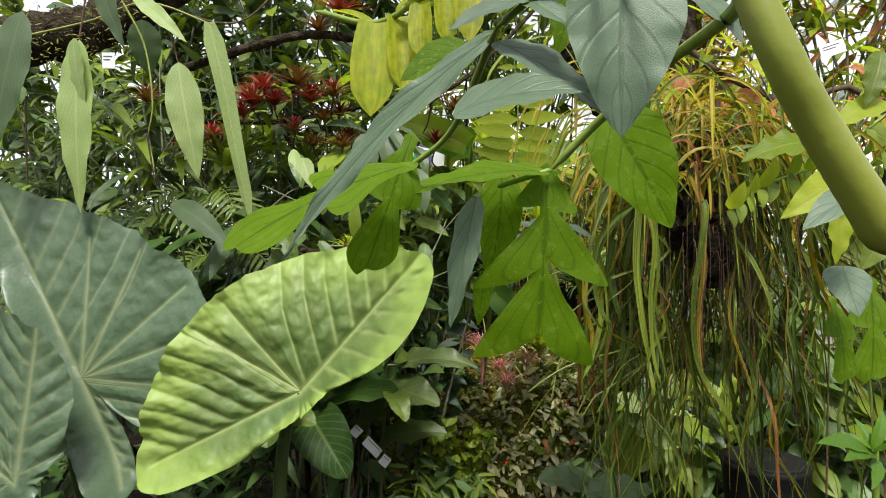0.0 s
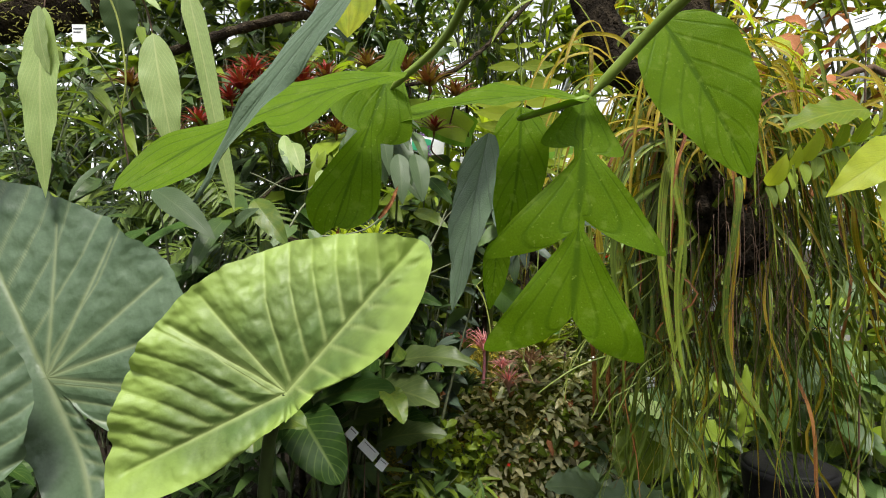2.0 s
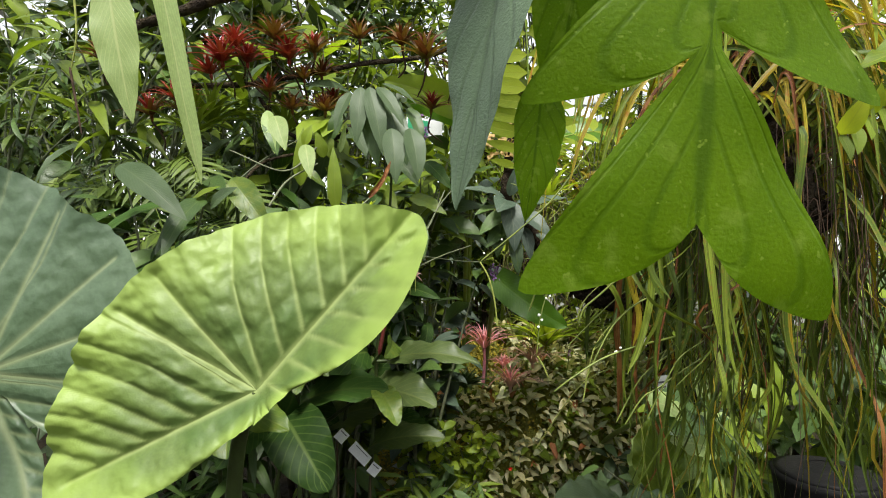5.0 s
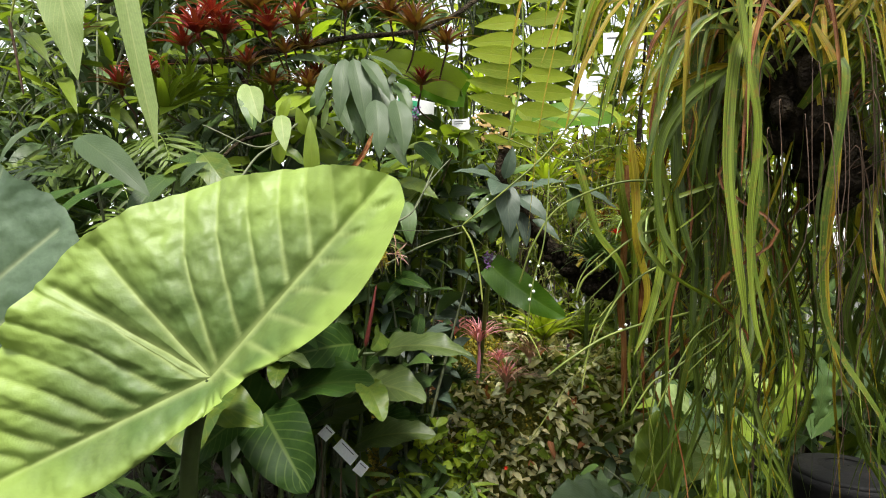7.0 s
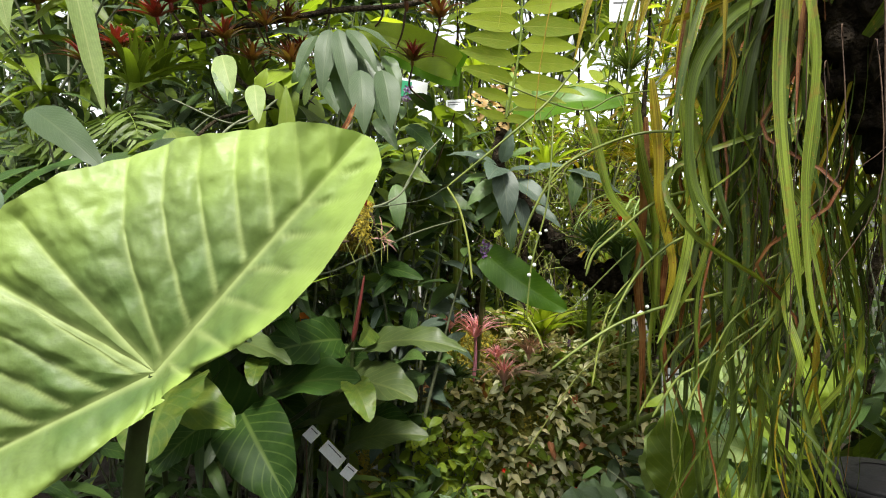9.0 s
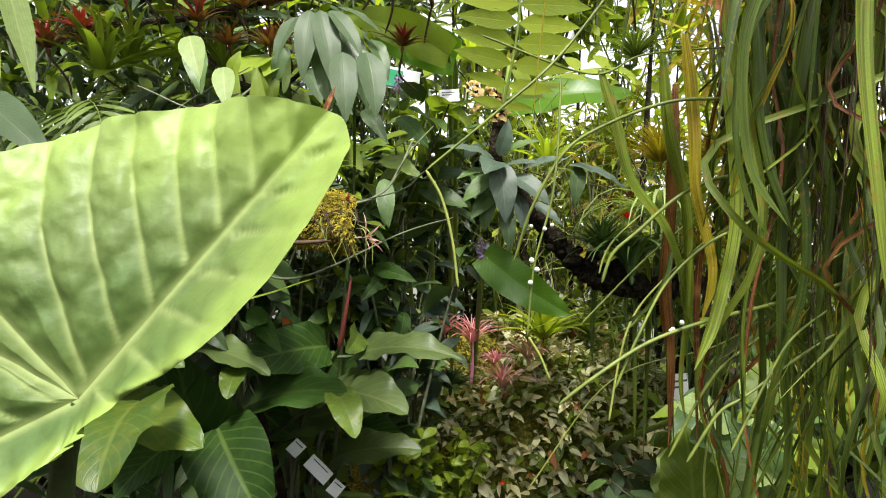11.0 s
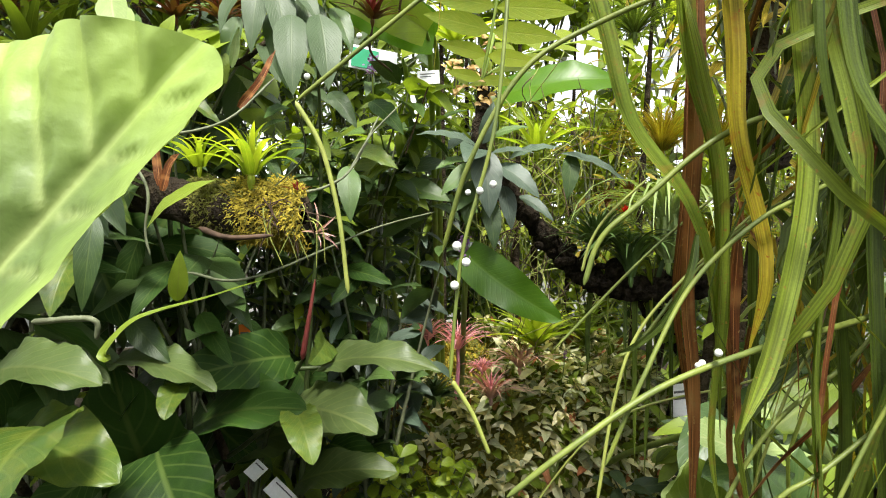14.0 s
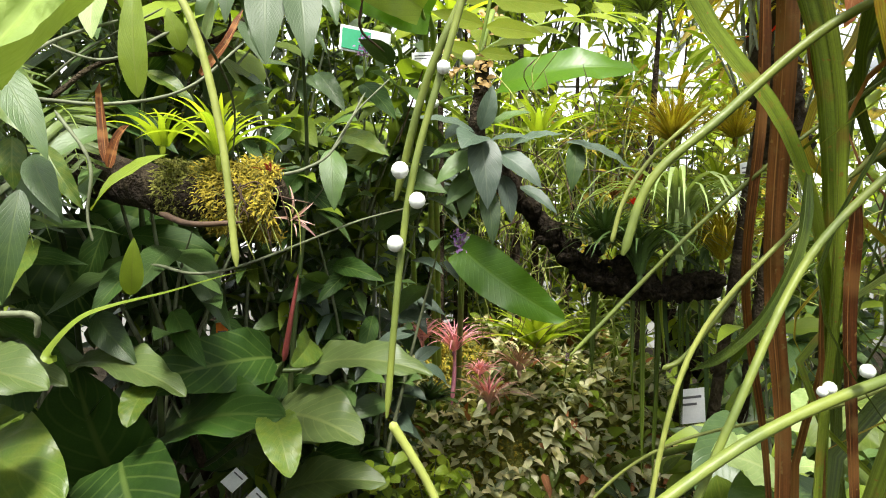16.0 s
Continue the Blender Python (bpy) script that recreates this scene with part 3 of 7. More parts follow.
def shrub(name, at, mats, n_leaf, size, leaf_len, label, category="shrub", shape="lance", width=0.3, seed=0, stems=5, droop=0.7, hang=0.35, group="", stem_mat=None, flatten=1.0, nv=3, nu=6, split=False):
    """A leafy plant: branching stems and a crown of many drooping leaves."""
    rng = random.Random(seed)
    ob = thing(name, at, label, category, group)
    gs = [blade(shape, nu=nu, nv=nv, width=width * rng.uniform(0.85, 1.15), droop=droop * rng.uniform(0.6, 1.4), fold=0.2, wave=0.015, seed=s) for s in range(4)]
    bags = [Bag() for _ in mats]
    shared = [[mesh_of("leaf", g, m) for g in gs] for m in mats] if split else None
    sb = Bag()
    for s in range(stems):
        top = V((rng.uniform(-1, 1) * size[0], rng.uniform(-1, 1) * size[1] * flatten, size[2] * rng.uniform(0.6, 1.0)))
        mid = top * 0.5 + V((rng.uniform(-0.1, 0.1) * size[0], 0, size[2] * 0.12))
        root = V((rng.uniform(-0.2, 0.2) * size[0], rng.uniform(-0.2, 0.2) * size[1], 0))
        line = spline([root, mid, top], 12)
        sb.add(tube([root, mid, top], 0.006 * (size[2] / 0.6) ** 0.5, 0.002, 9, 5))
        for k in range(n_leaf // stems):
            q = rng.uniform(0.04, 1.0) ** 0.85
            c = line[min(11, int(q * 11.99))]
            w = rng.uniform(0, 6.283)
            ln = leaf_len * rng.uniform(0.6, 1.2)
            off = V((math.cos(w), math.sin(w) * flatten, rng.uniform(-0.3, 0.4)))
            b = c + off * rng.uniform(0.0, 0.35) * leaf_len
            d = unit(V((math.cos(w), math.sin(w) - 0.3, rng.uniform(-1.2, 0.8) - hang)))
            mi, gi = rng.randrange(len(bags)), rng.randrange(4)
            pm = set_leaf(b, b + d * ln, V((0, -0.5, 1)) + V((rng.uniform(-0.6, 0.6), rng.uniform(-0.6, 0.6), 0)))
            if split:
                part("leaf", shared[mi][gi], ob, m=pm)
            else:
                bags[mi].add(gs[gi], pm)
    part("branching_stem", sb.mesh("branching_stem", stem_mat or VINE), ob)
    for b, m in zip(bags, mats):
        if b.n:
            tagged(part("foliage", b.mesh("foliage", m), ob), kind="stuff")
    return ob


# ---- ground and greenhouse shell, with unseen light-blocking walls ----
def ground_sheet():
    xs = np.concatenate((np.linspace(-400, -6, 12), np.linspace(-5, 6, 90), np.linspace(7, 400, 12)))
    ys = np.concatenate((np.linspace(-400, -4, 12), np.linspace(-3, 9, 90), np.linspace(10, 400, 12)))
    pts, uv = [], []
    for y in ys:
        for x in xs:
            near = abs(x) < 6 and -4 < y < 9.5
            z = 0.05 * noise.noise((x * 1.3, y * 1.3, 0)) + 0.02 * noise.noise((x * 6, y * 6, 2)) if near else 0.0
            pts.append((x, y, z))
            uv.append((0, 0))
    return np.array(pts), grid_quads(len(ys), len(xs)), np.array(uv)


tagged(new("ground", mesh_of("ground", ground_sheet(), SOIL)), "dark damp planting soil under the plants", "ground", kind="structure")

# High walls behind and beside the camera are added, unseen, to cut low light.
for nm, b in (("wall_north", (-5.2, 8.5, 0, 6.2, 8.7, 0.9)), ("wall_south", (-5.2, -3.2, 0, 6.2, -3.0, 2.1)), ("wall_west", (-5.4, -3.2, 0, -5.2, 8.7, 2.1)), ("wall_east", (6.2, -3.2, 0, 6.4, 8.7, 2.1))):
    tagged(new(nm, flat(mesh_of(nm, box(*b), WALLING))), "plain rendered wall added to close off the greenhouse", "wall", kind="structure")

frame_ob = thing("greenhouse_frame", (0, 0, 0), "white painted steel greenhouse frame with glazing bars", "greenhouse frame", kind="structure")
bar = flat(mesh_of("glazing_bar", box(-0.03, -0.03, 0, 0.03, 0.03, 2.7), STEEL))
for k in range(13):
    part("glazing_bar", bar, frame_ob, m=np.array(pose(-5.2 + 0.95 * k, 8.6, 0.9)))
    part("glazing_bar", bar, frame_ob, m=np.array(pose(-5.2 + 0.95 * k, -3.1, 2.1)))
rail = flat(mesh_of("rail", box(-5.3, -0.05, -0.05, 6.3, 0.05, 0.05), STEEL))
for z in (2.1, 3.6):
    part("rail", rail, frame_ob, m=np.array(pose(0, 8.58, z)))
rafter = flat(mesh_of("rafter", box(-0.035, 0, -0.05, 0.035, 6.3, 0.05), STEEL))
for k in range(9):
    part("rafter", rafter, frame_ob, m=np.array(pose(-5.0 + 1.35 * k, 8.6, 3.6, -16 + 180, 0, 0)) @ np.array(pose(0, 0, 0)))
part("ridge_beam", flat(mesh_of("ridge_beam", box(-5.3, -0.06, -0.08, 6.3, 0.06, 0.08), STEEL)), frame_ob, m=np.array(pose(0, 2.55, 5.33)))

# ---- big arrow-shaped leaves ----
def big_leaf(at, radii, ribs, cup, mat, stalk, label, seed, scale, relief=0.0065):
    ob = thing("giant_taro", at, label, "taro plant", "giant taro plants")
    g = heart_sheet([r * scale for r in radii], ribs, cup, relief=relief, seed=seed)
    part("blade", mesh_of("blade", g, mat), ob)
    part("leaf_stalk", mesh_of("leaf_stalk", at_of(ob, tube(stalk, 0.012, 0.02, 16, 10)), DARK_STEM), ob)
    return ob


def hero_cup(x, z):
    """Nearly flat above the two main ribs; below them the blade folds steeply forwards."""
    fore = np.maximum(0, 0.707 * (x - z))
    hind = np.maximum(0, 0.44 * x - 0.898 * z)
    w = np.clip(x / 0.06 + 0.5, 0, 1)
    low = fore * w + hind * (1 - w)
    fold = np.sqrt(low ** 2 + 0.012 ** 2) - 0.012
    back = np.maximum(0, z - 0.10) ** 2 * np.clip(1 - x / 0.25, 0, 1)
    return -(1.55 * w + 0.75 * (1 - w)) * fold + 0.03 * np.minimum(x, 0) - 0.02 * np.maximum(x, 0) - 0.01 * z + 1.3 * back


big_leaf((-0.324, 1.260, 1.176), [48, 80, 228, 330, 297, 262, 247, 234, 229, 229, 235, 247, 266, 292, 318, 180, 80, 52, 41, 37, 34, 33, 35, 38],
         [(0.85, 0.42, (1, -1)), (3.60, 0.36, (-1,)), (2.3, 0.27, ()), (2.62, 0.28, ())], hero_cup, LIME,
         [(-0.327, 1.275, 1.173), (-0.382, 1.330, 1.017), (-0.42, 1.4, 0.6), (-0.45, 1.45, 0.0)], "huge lime-green arrow-shaped leaf with pale raised veins", 3, 0.00127)


def dark_cup(x, z):
    """The half beyond the midrib folds forwards, its margin rolled in waves."""
    left = np.maximum(0, -0.866 * x - 0.5 * z)
    fold = np.sqrt(left ** 2 + 0.01 ** 2) - 0.01
    return -1.35 * np.minimum(fold, 0.16) + 0.15 * np.maximum(0, z) + 0.02 * np.sin(30 * z) * np.clip(left / 0.06, 0, 1)


big_leaf((-0.872, 1.340, 1.190), [230, 240, 245, 250, 256, 258, 260, 262, 265, 268, 273, 283, 298, 318, 337, 368, 400, 260, 112, 94, 92, 95, 96, 92, 88, 84, 80, 78, 77, 77, 78, 80, 84, 88, 95, 104, 115, 140, 180, 224, 208, 120, 52, 140, 175, 190, 205, 220],
         [(2.09, 0.50, (-1,)), (5.15, 0.28, (1,)), (0.35, 0.31, ()), (0.75, 0.32, ()), (1.2, 0.33, ()), (-0.1, 0.29, ()), (1.6, 0.34, ())], dark_cup, BLUE_GREEN,
         [(-0.882, 1.355, 1.184), (-0.926, 1.400, 0.992), (-0.86, 1.45, 0.5), (-0.86, 1.45, 0.0)], "huge blue-green arrow-shaped leaf with a curled margin", 8, 0.001345, 0.004)
big_leaf((-0.896, 1.160, 1.009), [40, 60, 110, 190, 290, 300, 200, 150, 130, 120, 110, 100, 90, 70, 50, 40],
         [(1.50, 0.34, (1, -1)), (2.7, 0.2, (1, -1))], lambda x, z: 0.3 * np.abs(x) + 0.1 * z, BLUE_GREEN,
         [(-0.908, 1.175, 1.002), (-0.939, 1.200, 0.822), (-0.9, 1.25, 0.4), (-0.9, 1.25, 0)], "upright green arrow-shaped leaf with glossy skin", 5, 0.00117, 0.004)

# ---- hanging long leaves and the mossy branch they grow from ----
mossy = thing("mossy_branch", (-1.493, 1.750, 2.156), "mossy horizontal branch with brown bark", "branch")
part("wood", mesh_of("wood", at_of(mossy, tube([(-1.829, 1.750, 2.086), (-1.281, 1.750, 2.156), (-1.008, 1.800, 2.266), (-0.507, 1.900, 2.654)], 0.09, 0.05, 40, 16, 0.16, 2)), BARK), mossy)
rng = random.Random(12)
mb = Bag()
for k in range(900):
    c = V((-1.237, 1.690, 2.151)) + V((rng.uniform(-0.45, 0.35), rng.uniform(-0.05, 0.03), rng.uniform(-0.13, 0.10)))
    d = V((rng.uniform(-1, 1), rng.uniform(-1, 0), rng.uniform(-1, 0.5)))
    mb.add(blade("lance", 3, 3, 0.3), set_leaf(c, c + unit(d) * rng.uniform(0.008, 0.025), (0, -1, 0.5)))
part("moss", at_of_mesh("moss", mb, MOSS, mossy), mossy)

climber = thing("hanging_climber", (-0.944, 1.450, 2.190), "climber with long pale drooping leaves on thin stalks", "climber")
leaves_on(climber, [HANG, GREYLEAF], [
    ((-0.885, 1.360, 2.010), (-0.879, 1.360, 1.587), 0.20, 0, (0.1, -1, 0.1)),
    ((-0.893, 1.350, 2.009), (-0.856, 1.340, 1.854), 0.44, 0, (-0.5, -1, 0.1)),
    ((-0.664, 1.400, 1.968), (-0.611, 1.400, 1.674), 0.30, 0, (0.2, -1, 0.1)),
    ((-0.978, 1.300, 2.053), (-1.034, 1.280, 1.702), 0.26, 1, (0.3, -1, 0.2)),
    ((-0.826, 1.330, 2.174), (-0.750, 1.320, 1.971), 0.26, 1, (-0.2, -1, 0.2)),
    ((-0.777, 1.400, 2.138), (-0.633, 1.380, 2.009), 0.24, 0, (0.2, -1, 0.4)),
    ((-1.081, 1.400, 2.060), (-1.057, 1.300, 1.935), 0.4, 0, (0.4, -1, 0.2)),
    ((-0.810, 1.500, 2.116), (-0.813, 1.550, 1.979), 0.6, 1, (0.5, -1, 0.4)),
], nu=24, nv=9, droop=0.35, fold=0.12, wave=0.012, waves=3.5)
g = ribbon([(-0.594, 1.420, 2.076), (-0.558, 1.420, 1.918), (-0.526, 1.430, 1.733), (-0.497, 1.450, 1.560)], 0.052, 40, (0.35, -1, 0), 0.7, 0.35, 0.4)
part("leaf", mesh_of("leaf", at_of(climber, g), HANG), climber)
for pts in ([(-1.169, 1.420, 2.018), (-0.910, 1.420, 2.076), (-0.752, 1.420, 2.126), (-0.580, 1.420, 2.068)], [(-0.756, 1.400, 2.181), (-0.685, 1.400, 2.039), (-0.664, 1.400, 1.968)], [(-0.883, 1.400, 2.209), (-0.892, 1.370, 2.014)],
            [(-0.811, 1.410, 2.129), (-0.759, 1.420, 2.018), (-0.738, 1.420, 1.875), (-0.755, 1.430, 1.791)], [(-0.758, 1.430, 1.798), (-0.746, 1.450, 1.663)], [(-0.724, 1.420, 2.119), (-0.530, 1.440, 2.084), (-0.400, 1.500, 2.245)],
            [(-1.083, 1.450, 1.897), (-1.079, 1.450, 1.663)]):
    part("stalk", mesh_of("stalk", at_of(climber, tube(pts, 0.0028, 0.002, 20, 6)), PALE_CANE if len(pts) > 3 else ROOT), climber)
sign((-0.908, 1.490, 1.981), (0.034, 0, 0.0), (-0.002, 0.0, 0.043), "small white plant label hung among the leaves", 2)

# ---- near cut-leaved plant with a thick stem ----
near = thing("cut_leaved_plant", (0.32, 0.2, 0.0), "tall plant with a thick green stem and deeply cut leaves", "philodendron")
part("main_stem", mesh_of("main_stem", at_of(near, tube([(0.071, 0.150, 1.597), (0.082, 0.140, 1.554), (0.094, 0.140, 1.531), (0.109, 0.140, 1.506), (0.136, 0.145, 1.462), (0.24, 0.17, 1.1), (0.32, 0.2, 0.0)], 0.0046, 0.0056, 90, 16, 0.02)), STEM_FAT), near)
for pts, r in (([(0.087, 0.445, 1.564), (0.119, 0.420, 1.598), (0.144, 0.360, 1.620), (0.130, 0.250, 1.606), (0.080, 0.150, 1.576)], 0.0032), ([(0.075, 0.290, 1.632), (0.093, 0.220, 1.627), (0.072, 0.150, 1.591)], 0.002),
               ([(0.029, 0.300, 1.619), (0.070, 0.260, 1.640), (0.069, 0.150, 1.594)], 0.002), ([(0.412, 0.500, 1.556), (0.370, 0.400, 1.577), (0.142, 0.150, 1.476)], 0.003), ([(0.043, 0.440, 1.549), (0.086, 0.445, 1.563)], 0.002), ([(-0.027, 0.410, 1.558), (0.006, 0.380, 1.581), (0.029, 0.300, 1.619)], 0.002)):
    part("leaf_stalk", mesh_of("leaf_stalk", at_of(near, tube(pts, r, r * 1.2, 20, 8)), STEM), near)
CUT = [(0.13, 0.20, 0.12), (0.42, 0.44, 0.165), (0.81, 0.44, 0.21)]
ONE = [(0.35, 0.26, 0.36)]
TWO = [(0.3, 0.25, 0.22), (0.72, 0.22, 0.30)]
# Leaves seen from above take the grey-blue material with its painted sky sheen.
for b, t, lobes, mat, face, sd, dr in (
        ((0.086, 0.448, 1.574), (0.074, 0.440, 1.409), CUT, LOBED, (0.1, -1, 0.1), 1, 0.2),
        ((0.0495, 0.470, 1.564), (0.037, 0.470, 1.472), [(0.35, 0.22, 0.36)], LOBED, (0.1, -1, 0.2), 2, 0.3),
        ((0.084, 0.445, 1.561), (-0.033, 0.410, 1.537), [(0.35, 0.16, 0.36)], LOBED, (0.1, -0.5, 1), 3, 0.5),
        ((-0.020, 0.410, 1.590), (-0.057, 0.400, 1.480), TWO, LOBED, (0.2, -1, 0.1), 4, 0.3),
        ((-0.021, 0.380, 1.568), (-0.137, 0.345, 1.500), TWO, LOBED, (0.1, -0.7, 1), 5, 0.35),
        ((0.132, 0.455, 1.613), (0.187, 0.458, 1.517), [(0.38, 0.34, 0.45)], LOBED, (-0.1, -1, 0.3), 6, 0.3),
        ((0.030, 0.310, 1.621), (-0.096, 0.335, 1.492), [(0.4, 0.058, 0.5)], LOBED_SHEEN, (0.2, -1, 0.9), 7, 0.3),
        ((0.005, 0.280, 1.567), (0.070, 0.260, 1.573), [(0.4, 0.30, 0.5)], LOBED_SHEEN, (0.0, -0.8, 0.9), 8, 0.5),
        ((0.028, 0.300, 1.611), (0.081, 0.280, 1.567), [(0.4, 0.26, 0.45)], LOBED_SHEEN, (0.1, -0.7, 0.9), 9, 0.4),
        ((0.089, 0.270, 1.639), (0.083, 0.260, 1.552), [(0.40, 0.35, 0.42)], LOBED_SHEEN, (0.0, -1, 0.5), 10, 0.4),
        ((0.111, 0.270, 1.629), (0.140, 0.260, 1.595), [(0.4, 0.3, 0.5)], LOBED_SHEEN, (0.1, -0.8, 0.8), 11, 0.4),
        ((0.043, 0.290, 1.629), (0.003, 0.280, 1.609), [(0.4, 0.3, 0.5)], LOBED_SHEEN, (0.1, -0.6, 1), 12, 0.4),
        ((0.043, 0.290, 1.629), (0.065, 0.270, 1.605), [(0.4, 0.3, 0.5)], LOBED_SHEEN, (0.1, -0.8, 0.8), 13, 0.4),
        ((0.101, 0.440, 1.718), (0.089, 0.440, 1.652), ONE, LOBED, (0.1, -1, 0.2), 14, 0.3),
        ((0.022, 0.420, 1.651), (-0.031, 0.410, 1.623), [(0.4, 0.34, 0.45)], LOBED, (0.2, -0.8, 0.6), 15, 0.3),
        ((0.357, 0.500, 1.485), (0.350, 0.470, 1.443), [(0.4, 0.38, 0.5)], LOBED_SHEEN, (-0.3, -1, 0.5), 16, 0.3),
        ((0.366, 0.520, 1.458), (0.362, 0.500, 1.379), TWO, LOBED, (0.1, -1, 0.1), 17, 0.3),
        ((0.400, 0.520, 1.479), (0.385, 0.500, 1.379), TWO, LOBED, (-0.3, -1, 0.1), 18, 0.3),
        ((0.361, 0.460, 1.552), (0.283, 0.440, 1.514), [(0.4, 0.2, 0.5)], LOBED_SHEEN, (-0.1, -0.7, 0.8), 19, 0.4),
        ((0.027, 0.445, 1.542), (0.006, 0.440, 1.438), [(0.55, 0.16, 0.48)], LOBED_SHEEN, (-1, -1, 0.1), 20, 0.3),
        ((0.034, 0.462, 1.480), (0.029, 0.465, 1.436), [(0.4, 0.22, 0.5)], LOBED, (0.3, -1, 0.1), 21, 0.3)):
    if len(lobes) == 1:
        g = blade("ovate", 40, 13, width=lobes[0][1] * 1.8, droop=dr, fold=0.15, wave=0.012, waves=2.5, side=0.25 * math.sin(sd * 2.1), relief=0.010, veins=7, seed=sd)
    else:
        g = lobed_blade(lobes, seed=sd, droop=dr)
    part("leaf", mesh_of("leaf", g, mat), near, m=shift(near, set_leaf(b, t, face)))

# drooping frond of long ribbed leaflets
palm = thing("drooping_cycad_frond", (-0.012, 0.500, 1.733), "yellow-green frond with long ribbed hanging leaflets", "fern")
part("rib", mesh_of("rib", at_of(palm, tube([(-0.125, 0.550, 1.734), (-0.066, 0.530, 1.714), (-0.022, 0.500, 1.723), (0.053, 0.450, 1.755)], 0.003, 0.003, 20, 7)), STEM), palm)
leaves_on(palm, [FROND], [
    ((-0.063, 0.520, 1.710), (-0.065, 0.500, 1.618), 0.42, 0, (0.1, -1, 0)),
    ((-0.042, 0.520, 1.716), (-0.036, 0.500, 1.640), 0.36, 0, (0.3, -1, 0)),
    ((-0.020, 0.500, 1.723), (-0.018, 0.490, 1.666), 0.38, 0, (-0.2, -1, 0)),
    ((0.000, 0.490, 1.733), (0.003, 0.480, 1.675), 0.36, 0, (0.2, -1, 0)),
    ((0.020, 0.480, 1.743), (0.021, 0.460, 1.669), 0.34, 0, (0.1, -1, 0)),
    ((-0.073, 0.540, 1.719), (-0.110, 0.560, 1.738), 0.45, 0, (0.1, -0.5, 1)),
    ((-0.025, 0.500, 1.728), (-0.042, 0.500, 1.710), 0.45, 0, (0.1, -0.5, 1)),
], shape="strap", nu=14, nv=7, droop=0.3, fold=0.3)

# ---- curtain of strap leaves hanging from a root-bound clump ----
clump = thing("hanging_strap_fern", (0.46, 1.10, 1.62), "clump of long hanging green and withered strap leaves", "fern")
rng = random.Random(5)
bag = Bag()
for k in range(5):
    o = V((rng.uniform(-0.02, 0.02), rng.uniform(-0.015, 0.02), rng.uniform(-0.02, 0.02)))
    bag.add(tube([o + V(q) for q in ((0.26, 1.2, 3.5), (0.26, 1.15, 2.1), (0.27, 1.13, 1.92), (0.32, 1.12, 1.80), (0.42, 1.12, 1.71), (0.470, 1.10, 1.60), (0.510, 1.10, 1.51), (0.540, 1.10, 1.44))], 0.016, 0.027, 60, 9, 0.4, k))
for k in range(9):
    a = k * 2.4
    bag.add(ball((0.485 + 0.035 * math.cos(a), 1.09 + 0.03 * math.sin(a), 1.50 + 0.012 * k), rng.uniform(0.012, 0.024), 8, 11, rng.uniform(0.9, 1.6)))
part("root_stump", at_of_mesh("root_stump", bag, PEAT, clump), clump)
for k in range(90):
    a = rng.uniform(0, 6.283)
    p = V((0.49 + 0.06 * math.cos(a), 1.10 + 0.045 * math.sin(a), 1.54 + rng.uniform(-0.08, 0.1)))
    d = V((math.cos(a) * rng.uniform(0.02, 0.06), math.sin(a) * rng.uniform(0.01, 0.06), 0))
    part("root", mesh_of("root", at_of(clump, tube([p, p + d + V((0, 0, 0.01)), p + d * 1.3 + V((0, 0, -0.12)), p + d * 1.5 + V((rng.uniform(-0.05, 0.05), 0.02, -rng.uniform(0.15, 0.4)))], 0.0008, 0.0004, 14, 4)), ROOT), clump)


def strap_leaf(pts, w, mat, phase=0.0, twist=0.0, n=26, face=(0, -1, 0)):
    part("strap_leaf", mesh_of("strap_leaf", at_of(clump, ribbon(pts, w, n, face, twist, 0.3, 0.3, phase)), mat), clump)


# the broad ones passed at close range
strap_leaf([(0.280, 1.130, 1.523), (0.285, 1.125, 1.441), (0.284, 1.120, 1.388), (0.298, 1.120, 1.325), (0.287, 1.115, 1.278)], 0.0145, STRAP_YELLOW, 0.2, 0.3)
strap_leaf([(0.303, 1.110, 1.496), (0.310, 1.110, 1.435), (0.313, 1.110, 1.362), (0.295, 1.105, 1.289), (0.275, 1.100, 1.244)], 0.0125, STRAP, 0.1, -0.3)
strap_leaf([(0.214, 1.150, 1.498), (0.227, 1.150, 1.453), (0.241, 1.150, 1.401), (0.273, 1.150, 1.356), (0.287, 1.150, 1.305), (0.296, 1.160, 1.222)], 0.0135, STRAP, 0.3, 0.4)
strap_leaf([(0.273, 1.160, 1.516), (0.279, 1.160, 1.439), (0.293, 1.160, 1.384), (0.297, 1.160, 1.316), (0.296, 1.160, 1.251)], 0.0135, STRAP, 0.2, 0.2)
strap_leaf([(0.289, 1.170, 1.492), (0.286, 1.170, 1.395), (0.281, 1.170, 1.309), (0.285, 1.170, 1.243), (0.283, 1.170, 1.157)], 0.0115, STRAP_BROWN, 0.1, 0.3)
strap_leaf([(0.333, 1.120, 1.490), (0.335, 1.120, 1.414), (0.330, 1.120, 1.338), (0.322, 1.120, 1.262), (0.325, 1.120, 1.186)], 0.0135, STRAP, 0.5, 0.5)
strap_leaf([(0.333, 1.120, 1.573), (0.340, 1.120, 1.461), (0.341, 1.110, 1.403), (0.351, 1.100, 1.359)], 0.013, STRAP_DARK, 0.1, 0.2)
strap_leaf([(0.378, 1.120, 1.573), (0.380, 1.120, 1.476), (0.381, 1.120, 1.427), (0.382, 1.120, 1.390)], 0.011, STRAP_DARK, 0.2, 0.2)
